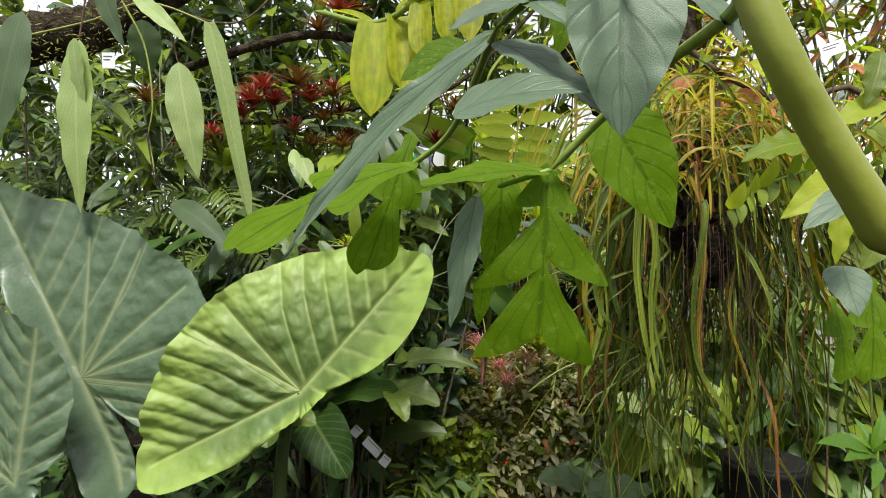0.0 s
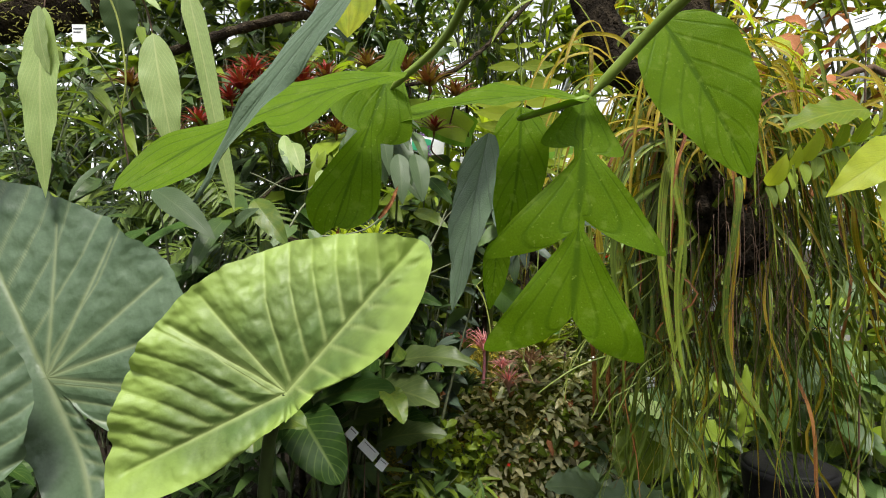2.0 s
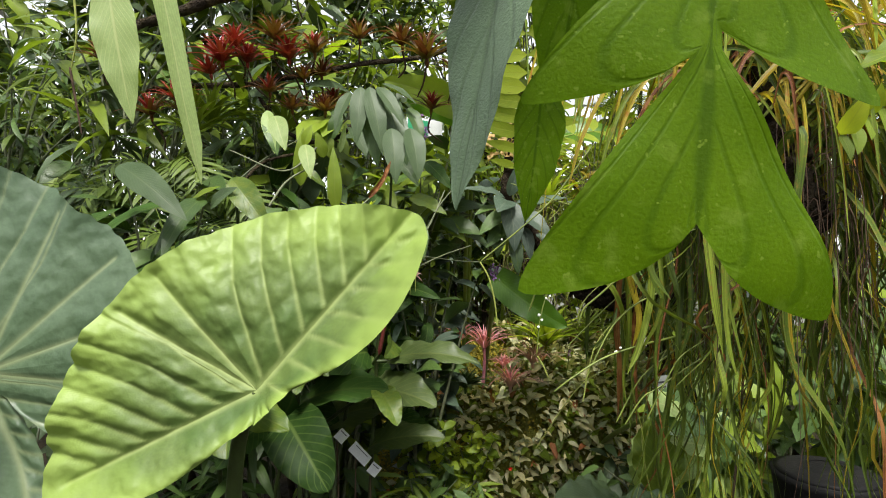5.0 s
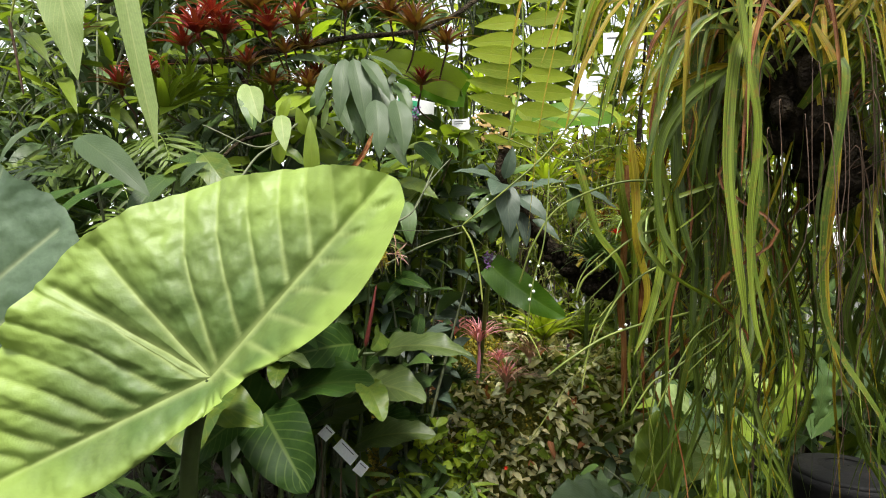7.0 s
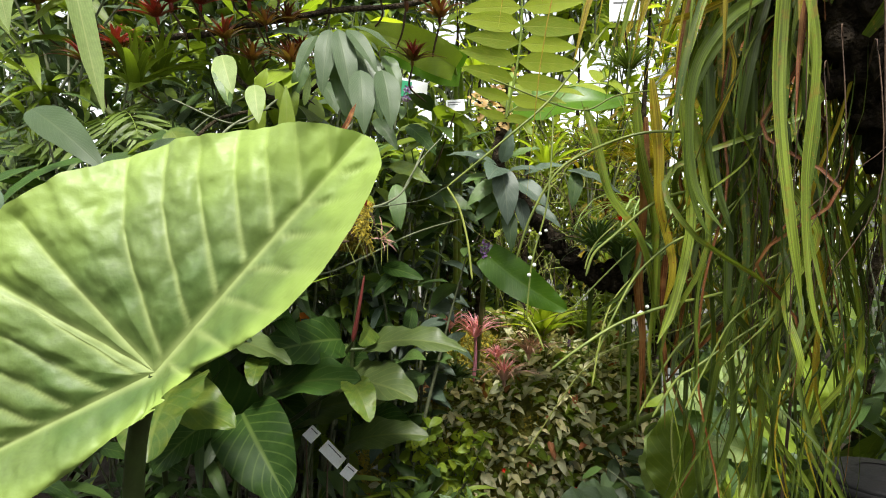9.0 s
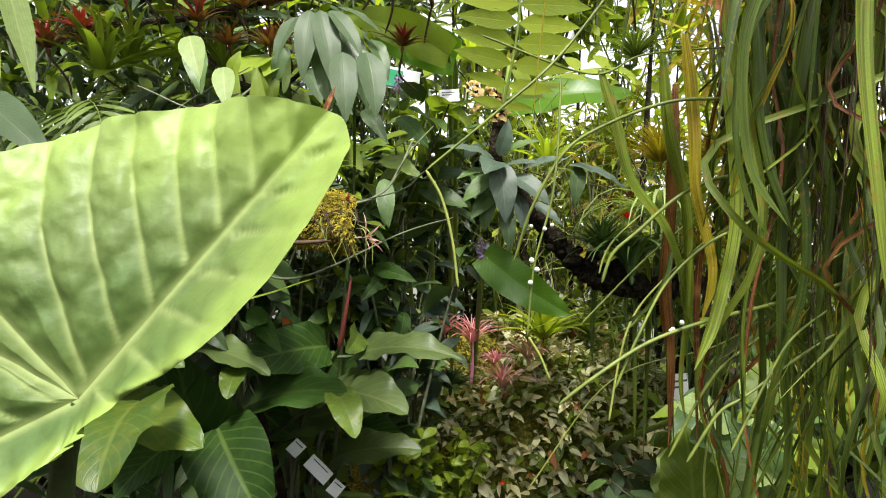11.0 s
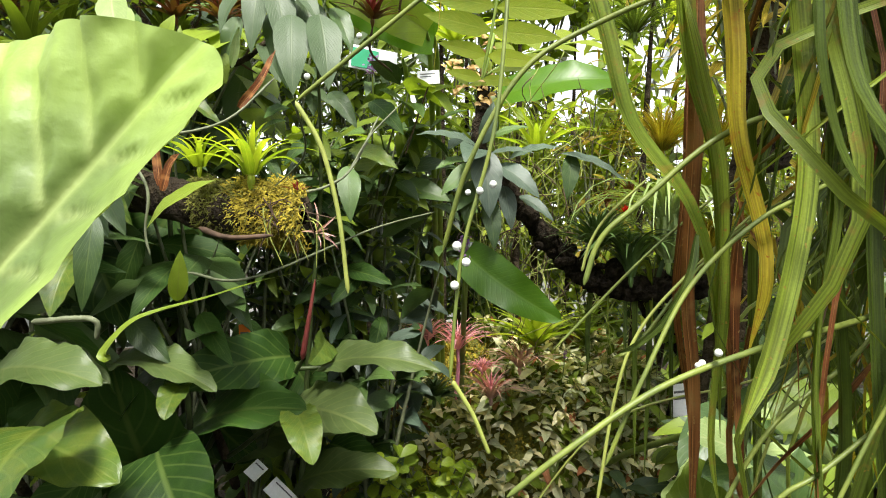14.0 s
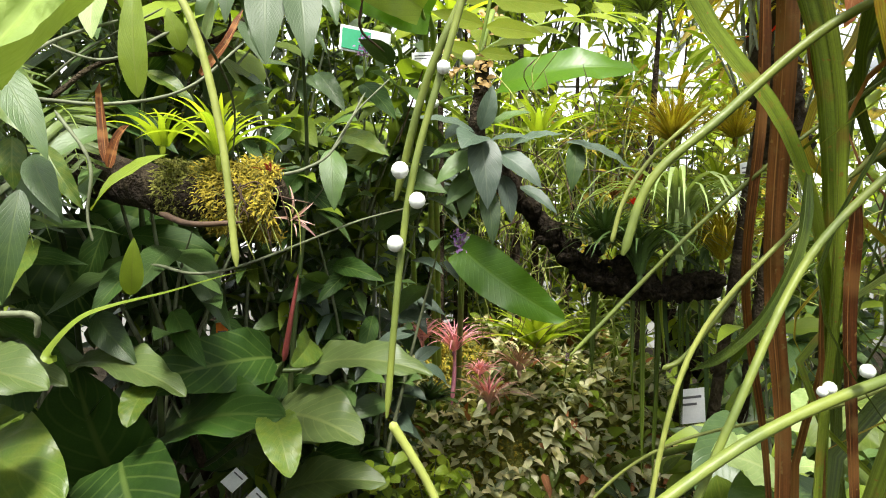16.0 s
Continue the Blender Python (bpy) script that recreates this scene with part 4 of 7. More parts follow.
strap_leaf([(0.358, 1.020, 1.689), (0.374, 1.020, 1.577), (0.389, 1.030, 1.510), (0.385, 1.040, 1.403), (0.391, 1.040, 1.300), (0.407, 1.040, 1.245)], 0.013, STRAP, 0.1, 0.5)
strap_leaf([(0.459, 1.040, 1.635), (0.478, 1.030, 1.574), (0.478, 1.030, 1.466), (0.473, 1.040, 1.358), (0.485, 1.040, 1.248), (0.517, 1.040, 1.203)], 0.014, STRAP_YELLOW, 0.2, 0.6)
strap_leaf([(0.372, 1.060, 1.590), (0.314, 1.040, 1.551), (0.282, 1.040, 1.493), (0.289, 1.050, 1.403), (0.318, 1.050, 1.357)], 0.013, STRAP_DARK, 0.2, 0.3)
strap_leaf([(0.432, 1.080, 1.588), (0.374, 1.040, 1.617), (0.355, 1.030, 1.491), (0.365, 1.030, 1.376), (0.385, 1.040, 1.280)], 0.017, STRAP, 0.0, 0.4)
strap_leaf([(0.457, 1.060, 1.544), (0.475, 1.020, 1.584), (0.466, 1.010, 1.511), (0.455, 1.020, 1.398), (0.470, 1.030, 1.282), (0.537, 1.030, 1.168), (0.569, 1.030, 1.022)], 0.018, STRAP, 0.1, 0.8)
strap_leaf([(0.553, 1.060, 1.523), (0.579, 1.030, 1.459), (0.599, 1.020, 1.377), (0.573, 1.020, 1.295), (0.568, 1.020, 1.212), (0.537, 1.030, 1.126)], 0.014, STRAP, 0.3, 0.8)
# straps of the crown's near side, dark, withered and yellowing
strap_leaf([(0.269, 1.13, 1.338), (0.26, 1.12, 1.317), (0.245, 1.11, 1.298), (0.231, 1.105, 1.287), (0.218, 1.1, 1.282)], 0.0055, STRAP_DARK, 0.2, 0.3)
strap_leaf([(0.343, 1.14, 1.49), (0.338, 1.13, 1.418), (0.335, 1.12, 1.351), (0.324, 1.12, 1.287), (0.326, 1.12, 1.197)], 0.0095, STRAP_DARK, 0.2, 0.4)
strap_leaf([(0.276, 1.16, 1.475), (0.282, 1.15, 1.425), (0.293, 1.15, 1.368), (0.291, 1.15, 1.296), (0.285, 1.15, 1.225), (0.291, 1.15, 1.182)], 0.0085, STRAP, 0.3, 0.3)
strap_leaf([(0.307, 1.16, 1.334), (0.304, 1.16, 1.292), (0.305, 1.16, 1.245), (0.315, 1.17, 1.187)], 0.0075, STRAP_BROWN, 0.1, 0.3)
strap_leaf([(0.377, 1.15, 1.268), (0.341, 1.14, 1.239), (0.316, 1.14, 1.215), (0.294, 1.14, 1.187)], 0.008, STRAP_BROWN, 0.4, 0.5)
strap_leaf([(0.324, 1.1, 1.519), (0.325, 1.1, 1.455), (0.333, 1.1, 1.409), (0.343, 1.1, 1.377), (0.353, 1.1, 1.355)], 0.01, STRAP_DARK, 0.2, 0.3)
strap_leaf([(0.385, 1.12, 1.53), (0.383, 1.12, 1.454), (0.397, 1.12, 1.387), (0.391, 1.12, 1.319), (0.383, 1.12, 1.266)], 0.011, STRAP_DARK, 0.1, 0.4)
strap_leaf([(0.296, 1.2, 1.444), (0.294, 1.2, 1.375), (0.287, 1.2, 1.298), (0.296, 1.2, 1.225), (0.301, 1.2, 1.142)], 0.008, STRAP_BROWN, 0.3, 0.4)
strap_leaf([(0.331, 1.2, 1.361), (0.322, 1.2, 1.298), (0.322, 1.2, 1.215), (0.324, 1.2, 1.124)], 0.007, STRAP_BROWN, 0.3, 0.4)
strap_leaf([(0.363, 1.08, 1.577), (0.327, 1.07, 1.546), (0.297, 1.07, 1.491), (0.291, 1.07, 1.424), (0.307, 1.08, 1.375), (0.323, 1.08, 1.35)], 0.009, STRAP_DARK, 0.2, 0.3)
strap_leaf([(0.401, 1.05, 1.646), (0.398, 1.05, 1.558), (0.404, 1.05, 1.463), (0.395, 1.05, 1.38), (0.407, 1.05, 1.309), (0.425, 1.05, 1.244)], 0.009, STRAP, 0.1, 0.5)
strap_leaf([(0.418, 1.1, 1.594), (0.369, 1.08, 1.599), (0.307, 1.08, 1.574), (0.271, 1.1, 1.568)], 0.009, STRAP_YELLOW, 0.3, 0.4)
strap_leaf([(0.519, 1.08, 1.612), (0.514, 1.07, 1.534), (0.499, 1.07, 1.442), (0.493, 1.07, 1.369), (0.497, 1.07, 1.283)], 0.01, STRAP_BROWN, 0.3, 0.5)
strap_leaf([(0.503, 1.08, 1.61), (0.483, 1.06, 1.49), (0.468, 1.05, 1.331), (0.516, 1.05, 1.183), (0.558, 1.05, 1.098), (0.601, 1.05, 1.013)], 0.008, STRAP, 0.2, 0.8)
strap_leaf([(0.574, 1.08, 1.512), (0.542, 1.06, 1.372), (0.58, 1.05, 1.225), (0.558, 1.05, 1.119), (0.548, 1.05, 1.013)], 0.008, STRAP_YELLOW, 0.2, 0.8)
strap_leaf([(0.378, 1.05, 1.618), (0.369, 1.04, 1.491), (0.364, 1.04, 1.375), (0.374, 1.04, 1.238)], 0.008, STRAP, 0.2, 0.8)
strap_leaf([(0.58, 1.05, 1.565), (0.637, 1.04, 1.438), (0.637, 1.04, 1.333), (0.648, 1.04, 1.228)], 0.007, STRAP_YELLOW, 0.2, 0.8)
for k in range(270):
    a = rng.uniform(-0.3, 6.0)
    r = rng.uniform(0.3, 1.0)
    out = V((math.cos(a) * 0.27 * r + 0.07, abs(math.sin(a)) * 0.20 * r * (1 if rng.random() < 0.85 else -0.3), 0))
    p = V((0.47 + rng.uniform(-0.07, 0.10), 1.11 + rng.uniform(-0.03, 0.05), 1.56 + rng.uniform(-0.03, 0.12)))
    mat = rng.choices((STRAP, STRAP_DARK, STRAP_YELLOW, STRAP_BROWN), (7, 6, 1.2, 1.4))[0]
    pts = [q for q in hang_path(p, out, rng.uniform(0.22, 0.75), rng.uniform(0.04, 0.14), rng, 0.030, 6)]
    least = max(0.27 + 0.5 * max(0.0, q[1] - 1.13) - q[0] for q in pts[2:])
    if least > 0:
        pts = pts[:1] + [q + V((least + rng.uniform(0, 0.12), 0, 0)) for q in pts[1:]]
    strap_leaf(pts, rng.choice((0.003, 0.004, 0.005, 0.007, 0.009, 0.0115)), mat, rng.uniform(-1.3, 1.3), rng.uniform(-2.2, 2.2), 30)
# shorter yellow blades arching over the top of the clump
for k in range(190):
    a = rng.uniform(0, 6.283)
    ln = rng.uniform(0.10, 0.26)
    o = V((math.cos(a), math.sin(a) * 0.6, 0)) * ln
    p = V((0.53 + rng.uniform(-0.14, 0.14), 1.16 + rng.uniform(-0.03, 0.10), 1.60 + rng.uniform(0.0, 0.12)))
    pts = [p, p + o * 0.45 + V((0, 0, 0.5 * ln)), p + o * 0.85 + V((0, 0, 0.38 * ln)), p + o * 1.1 + V((0, 0, -0.2 * ln))]
    strap_leaf(pts, rng.uniform(0.005, 0.010), rng.choices((STRAP_YELLOW, STRAP, BRIGHT), (5, 2, 1.5))[0], rng.uniform(-1, 1), rng.uniform(-1, 1), 14, (0, -0.5, 1))

# yellow-green blades springing from the near side of the clump and along its stem
rng = random.Random(61)
for k in range(80):
    q = rng.random() ** 1.6
    p = V((0.47, 1.05, 1.58)) * (1 - q) + V((0.31, 1.10, 1.80)) * q + V((rng.uniform(-0.05, 0.07), rng.uniform(-0.03, 0.03), rng.uniform(-0.02, 0.05)))
    a = rng.uniform(2.6, 6.8)
    ln = rng.uniform(0.09, 0.24)
    o = V((math.cos(a), -0.25 * abs(math.sin(a)), 0)) * ln
    drop = rng.uniform(0.1, 1.3) * ln
    strap_leaf([p, p + o * 0.35 + V((0, 0, 0.32 * ln)), p + o * 0.8 + V((0, 0, 0.24 * ln)), p + o * 1.05 + V((0, 0, 0.1 * ln - drop * 0.5)), p + o * 1.15 + V((0, 0, -drop))], rng.uniform(0.004, 0.009), rng.choices((STRAP_YELLOW, STRAP, STRAP_BROWN), (3, 4, 0.5))[0], rng.uniform(-0.8, 0.8), rng.uniform(-1, 1), 18, (0, -0.7, 0.7))

# ---- jointed green canes with white berries ----
cactus = thing("mistletoe_cactus", (0.42, 1.13, 1.66), "trailing mistletoe cactus with thin green canes and white berries", "cactus")
CANES = (
    ([(0.472, 1.160, 1.319), (0.350, 1.130, 1.292), (0.293, 1.110, 1.283), (0.238, 1.100, 1.266), (0.191, 1.090, 1.240), (0.165, 1.090, 1.220)], 0.0021, CANE),
    ([(0.417, 1.200, 1.408), (0.327, 1.140, 1.404), (0.280, 1.130, 1.388), (0.240, 1.130, 1.355), (0.219, 1.130, 1.336), (0.210, 1.130, 1.312)], 0.0021, CANE),
    ([(0.394, 1.140, 1.407), (0.335, 1.120, 1.366), (0.291, 1.110, 1.345), (0.257, 1.110, 1.313), (0.229, 1.100, 1.269), (0.212, 1.100, 1.230)], 0.0016, CANE),
    ([(0.241, 1.160, 1.591), (0.176, 1.140, 1.507), (0.124, 1.130, 1.459), (0.061, 1.130, 1.407)], 0.0017, CANE),
    ([(0.061, 1.130, 1.407), (0.074, 1.130, 1.384), (0.083, 1.130, 1.349), (0.088, 1.130, 1.308)], 0.0017, PALE_CANE),
    ([(0.061, 1.130, 1.407), (0.024, 1.300, 1.406), (-0.086, 1.600, 1.416)], 0.0010, VINE),
    ([(0.1685, 1.100, 1.477), (0.1645, 1.090, 1.426), (0.1585, 1.085, 1.380), (0.1465, 1.085, 1.336), (0.1425, 1.085, 1.310), (0.1395, 1.085, 1.274)], 0.0012, CANE),
    ([(0.1405, 1.085, 1.273), (0.1495, 1.085, 1.258), (0.1565, 1.085, 1.241)], 0.0014, PALE_CANE),
    ([(0.329, 1.120, 1.465), (0.266, 1.120, 1.463), (0.212, 1.130, 1.445), (0.178, 1.130, 1.422), (0.151, 1.130, 1.376), (0.137, 1.140, 1.330)], 0.0019, CANE),
    ([(0.278, 1.12, 1.163), (0.304, 1.12, 1.203), (0.327, 1.12, 1.218), (0.379, 1.13, 1.249), (0.43, 1.14, 1.275)], 0.0017, CANE),
    ([(0.271, 1.14, 1.16), (0.311, 1.14, 1.231), (0.369, 1.15, 1.273), (0.409, 1.16, 1.317), (0.439, 1.16, 1.338)], 0.0016, CANE),
    ([(0.225, 1.16, 1.185), (0.236, 1.16, 1.247), (0.25, 1.16, 1.284), (0.279, 1.16, 1.317), (0.331, 1.17, 1.36)], 0.0013, PALE_CANE),
    ([(0.251, 1.2, 1.261), (0.264, 1.2, 1.27), (0.301, 1.2, 1.316), (0.342, 1.2, 1.352), (0.405, 1.22, 1.377)], 0.0015, CANE),
    ([(0.304, 1.1, 1.178), (0.336, 1.1, 1.242), (0.354, 1.1, 1.27), (0.395, 1.12, 1.289)], 0.0013, CANE),
    ([(0.222, 1.18, 1.317), (0.227, 1.18, 1.334), (0.238, 1.18, 1.351), (0.262, 1.18, 1.373)], 0.0012, PALE_CANE),
    ([(0.109, 1.15, 1.529), (0.205, 1.15, 1.495), (0.254, 1.15, 1.512), (0.35, 1.18, 1.53)], 0.0012, CANE),
    ([(0.21, 1.2, 1.267), (0.277, 1.2, 1.334), (0.344, 1.2, 1.386), (0.433, 1.2, 1.438)], 0.0012, CANE),
    ([(0.173, 1.3, 1.061), (0.253, 1.25, 1.198), (0.352, 1.22, 1.242), (0.403, 1.2, 1.282)], 0.0011, PALE_CANE),
    ([(0.38, 1.25, 0.945), (0.34, 1.22, 1.107), (0.359, 1.2, 1.234), (0.408, 1.2, 1.307)], 0.0014, PALE_CANE),
)
for pts, r, m in CANES:
    part("cane", mesh_of("cane", at_of(cactus, tube(pts, r * 0.82, r * 0.68, 44, 9, 0.05, int(r * 1e5))), m), cactus)
for p, r in (((0.1425, 1.083, 1.332), 0.0024), ((0.1465, 1.083, 1.325), 0.0023), ((0.1415, 1.083, 1.315), 0.0023), ((0.1525, 1.083, 1.356), 0.0019), ((0.265, 1.100, 1.282), 0.0022), ((0.094, 1.130, 1.441), 0.0018),
             ((0.150, 1.130, 1.360), 0.0018), ((0.067, 1.130, 1.420), 0.002), ((0.260, 1.110, 1.274), 0.0018), ((0.1585, 1.085, 1.359), 0.0019), ((0.262, 1.110, 1.275), 0.0022)):
    part("berry", mesh_of("berry", at_of(cactus, ball(p, r * 0.88)), BERRY), cactus)

# ---- red bromeliads on a branch ----
perch = thing("bromeliad_branch", (-0.664, 2.320, 1.978), "gnarled brown branch carrying red bromeliads", "branch")
for pts, r in (([(-1.2, 3.3, 0.0), (-1.1, 3.1, 1.6), (-1.313, 2.700, 2.051), (-0.678, 2.360, 2.040), (-0.318, 2.340, 2.102), (0.077, 2.500, 2.247), (0.590, 2.900, 2.867)], 0.011), ([(-1.174, 2.400, 2.255), (-0.830, 2.320, 2.328), (-0.567, 2.300, 2.381), (-0.342, 2.350, 2.381)], 0.02), ([(-0.656, 2.300, 1.972), (-0.541, 2.300, 1.838), (-0.392, 2.320, 1.823), (-0.237, 2.320, 1.959)], 0.008), ([(-0.875, 2.200, 1.741), (-0.708, 2.150, 1.625), (-0.602, 2.200, 1.723), (-0.452, 2.250, 1.770)], 0.006)):
    part("limb", mesh_of("limb", at_of(perch, tube(pts, r, r * 0.8, 40, 9, 0.2, 4)), BARK), perch)
SPOTS = (((-0.747, 2.200, 2.068), 1.1, 1), ((-0.668, 2.220, 2.072), 0.9, 1), ((-0.582, 2.250, 2.162), 1.0, 0), ((-0.442, 2.250, 2.115), 0.9, 0), ((-0.048, 2.200, 2.077), 1.15, 0), ((-0.134, 2.250, 2.143), 0.9, 0), ((-0.964, 2.150, 1.872), 0.9, 0), ((-0.907, 2.200, 1.941), 0.8, 1), ((-0.405, 2.250, 1.910), 0.85, 0),
         ((-0.584, 2.200, 1.962), 0.8, 0), ((0.053, 2.300, 2.068), 0.9, 0), ((-0.480, 2.250, 2.022), 0.7, 0), ((-0.719, 2.250, 2.139), 0.95, 1), ((-0.532, 2.250, 2.094), 1.0, 1), ((-0.428, 2.300, 2.049), 0.8, 0), ((-0.419, 2.250, 2.453), 1.1, 1), ((-0.509, 2.300, 2.398), 0.9, 0), ((-0.787, 2.200, 2.025), 0.8, 1),
         ((-0.381, 2.300, 1.956), 0.7, 0), ((-0.521, 2.250, 1.916), 0.8, 0), ((-0.887, 2.200, 1.898), 0.7, 0), ((-0.033, 2.300, 1.932), 0.8, 0), ((-1.213, 2.300, 2.106), 0.9, 0), ((-0.292, 2.300, 2.183), 0.9, 0))
for k, (p, s, inn) in enumerate(SPOTS):
    ob = rosette("bromeliad", p, REDB if inn else MAROON, 26, 0.135 * s, 0.030 * s, "bright red bromeliad rosette on a branch" if inn else "maroon and green bromeliad rosette on a branch", seed=k, group="red bromeliads", inner=REDB if k % 3 == 0 else None, up=(0.1 * math.sin(k), -0.35, 1))
    part("runner", mesh_of("runner", tube([(0, 0, -0.02), (0.02 * math.cos(k), 0.05, -0.07), (0.05 * math.sin(k), 0.12, -0.10)], 0.004, 0.003, 8, 5), ROOT), ob)

# ---- dark ferns of the left bank ----
rng = random.Random(21)
for k in range(16):
    bx, bz = rng.uniform(-1.9, -0.75), rng.uniform(1.25, 1.75)
    y = rng.uniform(1.85, 2.25)
    fern = thing("fern", (bx, y, bz), "dark green fern with narrow arching fronds", "fern", "bank ferns")
    for j in range(4):
        a = rng.uniform(-1.3, 1.3)
        ln = rng.uniform(0.22, 0.38)
        d = V((math.sin(a), -0.35, 0))
        o = V((bx, y, bz))
        frond(fern, [o, o + d * ln * 0.4 + V((0, 0, 0.22 * ln)), o + d * ln * 0.8 + V((0, 0, 0.1 * ln)), o + d * ln * 1.05 + V((0, 0, -0.35 * ln))], FERN if rng.random() < 0.8 else GREYLEAF, 0.105, 15, 0.15, face=(0, -0.6, 1), seed=k * 5 + j, forward=0.5, sag=0.3)
leafy = thing("bank_plant", (-0.741, 2.000, 1.571), "plant with long grey-green leaves hanging over the bank", "shrub")
leaves_on(leafy, [GREYLEAF, HANG, MIDLEAF, MIDLEAF, DARKLEAF], [
    ((-0.870, 1.800, 1.653), (-0.648, 1.720, 1.494), 0.30, 0, (0.2, -1, 0.7)),
    ((-0.693, 1.900, 1.559), (-0.772, 1.800, 1.405), 0.32, 0, (-0.3, -1, 0.5)),
    ((-0.663, 1.900, 1.544), (-0.566, 1.850, 1.597), 0.4, 0, (0.2, -1, 0.6)),
    ((-0.258, 2.100, 1.952), (-0.266, 2.050, 1.752), 0.30, 0, (0.1, -1, 0.1)),
    ((-0.232, 2.100, 1.952), (-0.183, 2.050, 1.719), 0.28, 0, (0.3, -1, 0.1)),
    ((-0.206, 2.100, 1.952), (-0.116, 2.050, 1.810), 0.30, 0, (0.5, -1, 0.2)),
    ((-0.292, 2.100, 1.935), (-0.332, 2.050, 1.794), 0.32, 0, (-0.4, -1, 0.2)),
    ((-0.192, 2.120, 1.968), (-0.078, 2.100, 1.892), 0.30, 0, (0.3, -0.6, 0.9)),
    ((-0.441, 2.050, 1.624), (-0.432, 2.050, 1.810), 0.27, 2, (0.1, -1, 0)),
    ((-0.563, 2.100, 1.875), (-0.522, 2.050, 1.724), 0.30, 1, (0.1, -1, 0.1)),
    ((-0.326, 2.100, 1.738), (-0.309, 2.100, 1.832), 0.22, 1, (0.3, -1, 0.1)),
    ((-0.383, 2.120, 1.725), (-0.404, 2.100, 1.806), 0.5, 2, (0.3, -1, 0.3)),
    ((-0.275, 1.750, 1.527), (-0.281, 1.750, 1.694), 0.24, 2, (0.2, -1, 0)),
    ((-0.309, 1.700, 1.364), (-0.187, 1.660, 1.431), 0.32, 2, (0.1, -0.7, 0.8)),
    ((-0.366, 1.800, 1.709), (-0.340, 1.750, 1.609), 0.4, 1, (0.2, -1, 0.2)),
    ((-0.355, 1.600, 1.524), (-0.283, 1.580, 1.410), 0.30, 4, (0.6, -1, 0.4)),
    ((-0.352, 1.650, 1.428), (-0.297, 1.620, 1.349), 0.36, 4, (0.4, -1, 0.2)),
    ((-0.141, 1.900, 1.775), (-0.125, 1.850, 1.606), 0.38, 0, (0.2, -1, 0.2)),
    ((-0.088, 1.900, 1.775), (-0.062, 1.850, 1.615), 0.40, 0, (0.4, -1, 0.2)),
    ((-0.311, 1.800, 1.243), (-0.296, 1.780, 1.331), 0.36, 2, (0.5, -1, 0)),
    ((-0.329, 1.600, 1.381), (-0.333, 1.580, 1.249), 0.26, 4, (0.5, -1, 0.2)),
    ((-0.479, 1.900, 1.810), (-0.433, 1.850, 1.699), 0.44, 1, (0.2, -1, 0.2)),
    ((-0.407, 1.950, 1.734), (-0.383, 1.950, 1.795), 0.5, 2, (0.1, -1, 0.2)),
    ((-0.764, 1.950, 1.534), (-0.632, 1.900, 1.604), 0.36, 3, (0.1, -0.6, 0.8)),
    ((-0.069, 2.100, 1.519), (-0.052, 2.050, 1.388), 0.35, 4, (0.1, -1, 0.1)),
], nu=20, nv=7, droop=0.6, fold=0.2, wave=0.008, waves=2.2)
for pts, r in (([(-0.388, 1.700, 1.512), (-0.294, 1.720, 1.511), (-0.207, 1.750, 1.541), (-0.144, 1.800, 1.624)], 0.0045), ([(-0.345, 1.680, 1.492), (-0.300, 1.680, 1.426), (-0.302, 1.680, 1.359), (-0.295, 1.680, 1.323)], 0.004), ([(-0.434, 1.700, 1.534), (-0.400, 1.750, 1.605), (-0.332, 1.800, 1.658)], 0.005),
               ([(-0.121, 1.900, 1.438), (-0.078, 1.920, 1.453), (-0.035, 1.950, 1.492), (0.014, 2.000, 1.607)], 0.005), ([(-0.040, 1.950, 1.487), (0.002, 1.970, 1.563), (0.061, 2.000, 1.634)], 0.0035), ([(-0.399, 2.100, 1.757), (-0.478, 2.000, 1.665), (-0.648, 2.000, 1.729)], 0.005), ([(-0.383, 2.000, 1.284), (-0.245, 2.000, 1.274), (-0.032, 2.300, 1.385), (0.128, 2.500, 1.442)], 0.005),
               ([(-0.652, 2.100, 1.652), (-0.567, 2.100, 1.720), (-0.412, 2.100, 1.806)], 0.004), ([(-0.521, 1.750, 1.215), (-0.425, 1.750, 1.219), (-0.422, 1.760, 1.185)], 0.009)):
    part("vine", mesh_of("vine", at_of(leafy, tube(pts, r * 0.62, r * 0.45, 30, 7, 0.14)), VINE), leafy)
for pts in ([(-0.290, 1.700, 1.429), (-0.296, 1.700, 1.497), (-0.293, 1.690, 1.531)], [(-0.187, 1.750, 1.561), (-0.151, 1.750, 1.605), (-0.130, 1.760, 1.658)], [(-0.286, 1.700, 1.421), (-0.275, 1.700, 1.459), (-0.260, 1.700, 1.478)]):
    part("dry_leaf", mesh_of("dry_leaf", at_of(leafy, ribbon(pts, 0.014, 12, (0.3, -1, 0), 0.6, 0.7)), STRAP_BROWN), leafy)
part("long_leaf", mesh_of("long_leaf", at_of(leafy, ribbon([(-0.441, 1.82, 1.137), (-0.445, 1.82, 1.155), (-0.408, 1.83, 1.201), (-0.367, 1.85, 1.221), (-0.301, 1.9, 1.24), (-0.225, 1.95, 1.266), (-0.139, 2.0, 1.287)], 0.024, 36, (0, -0.7, 1), 0.5, 0.3, 0.75)), MIDLEAF), leafy)

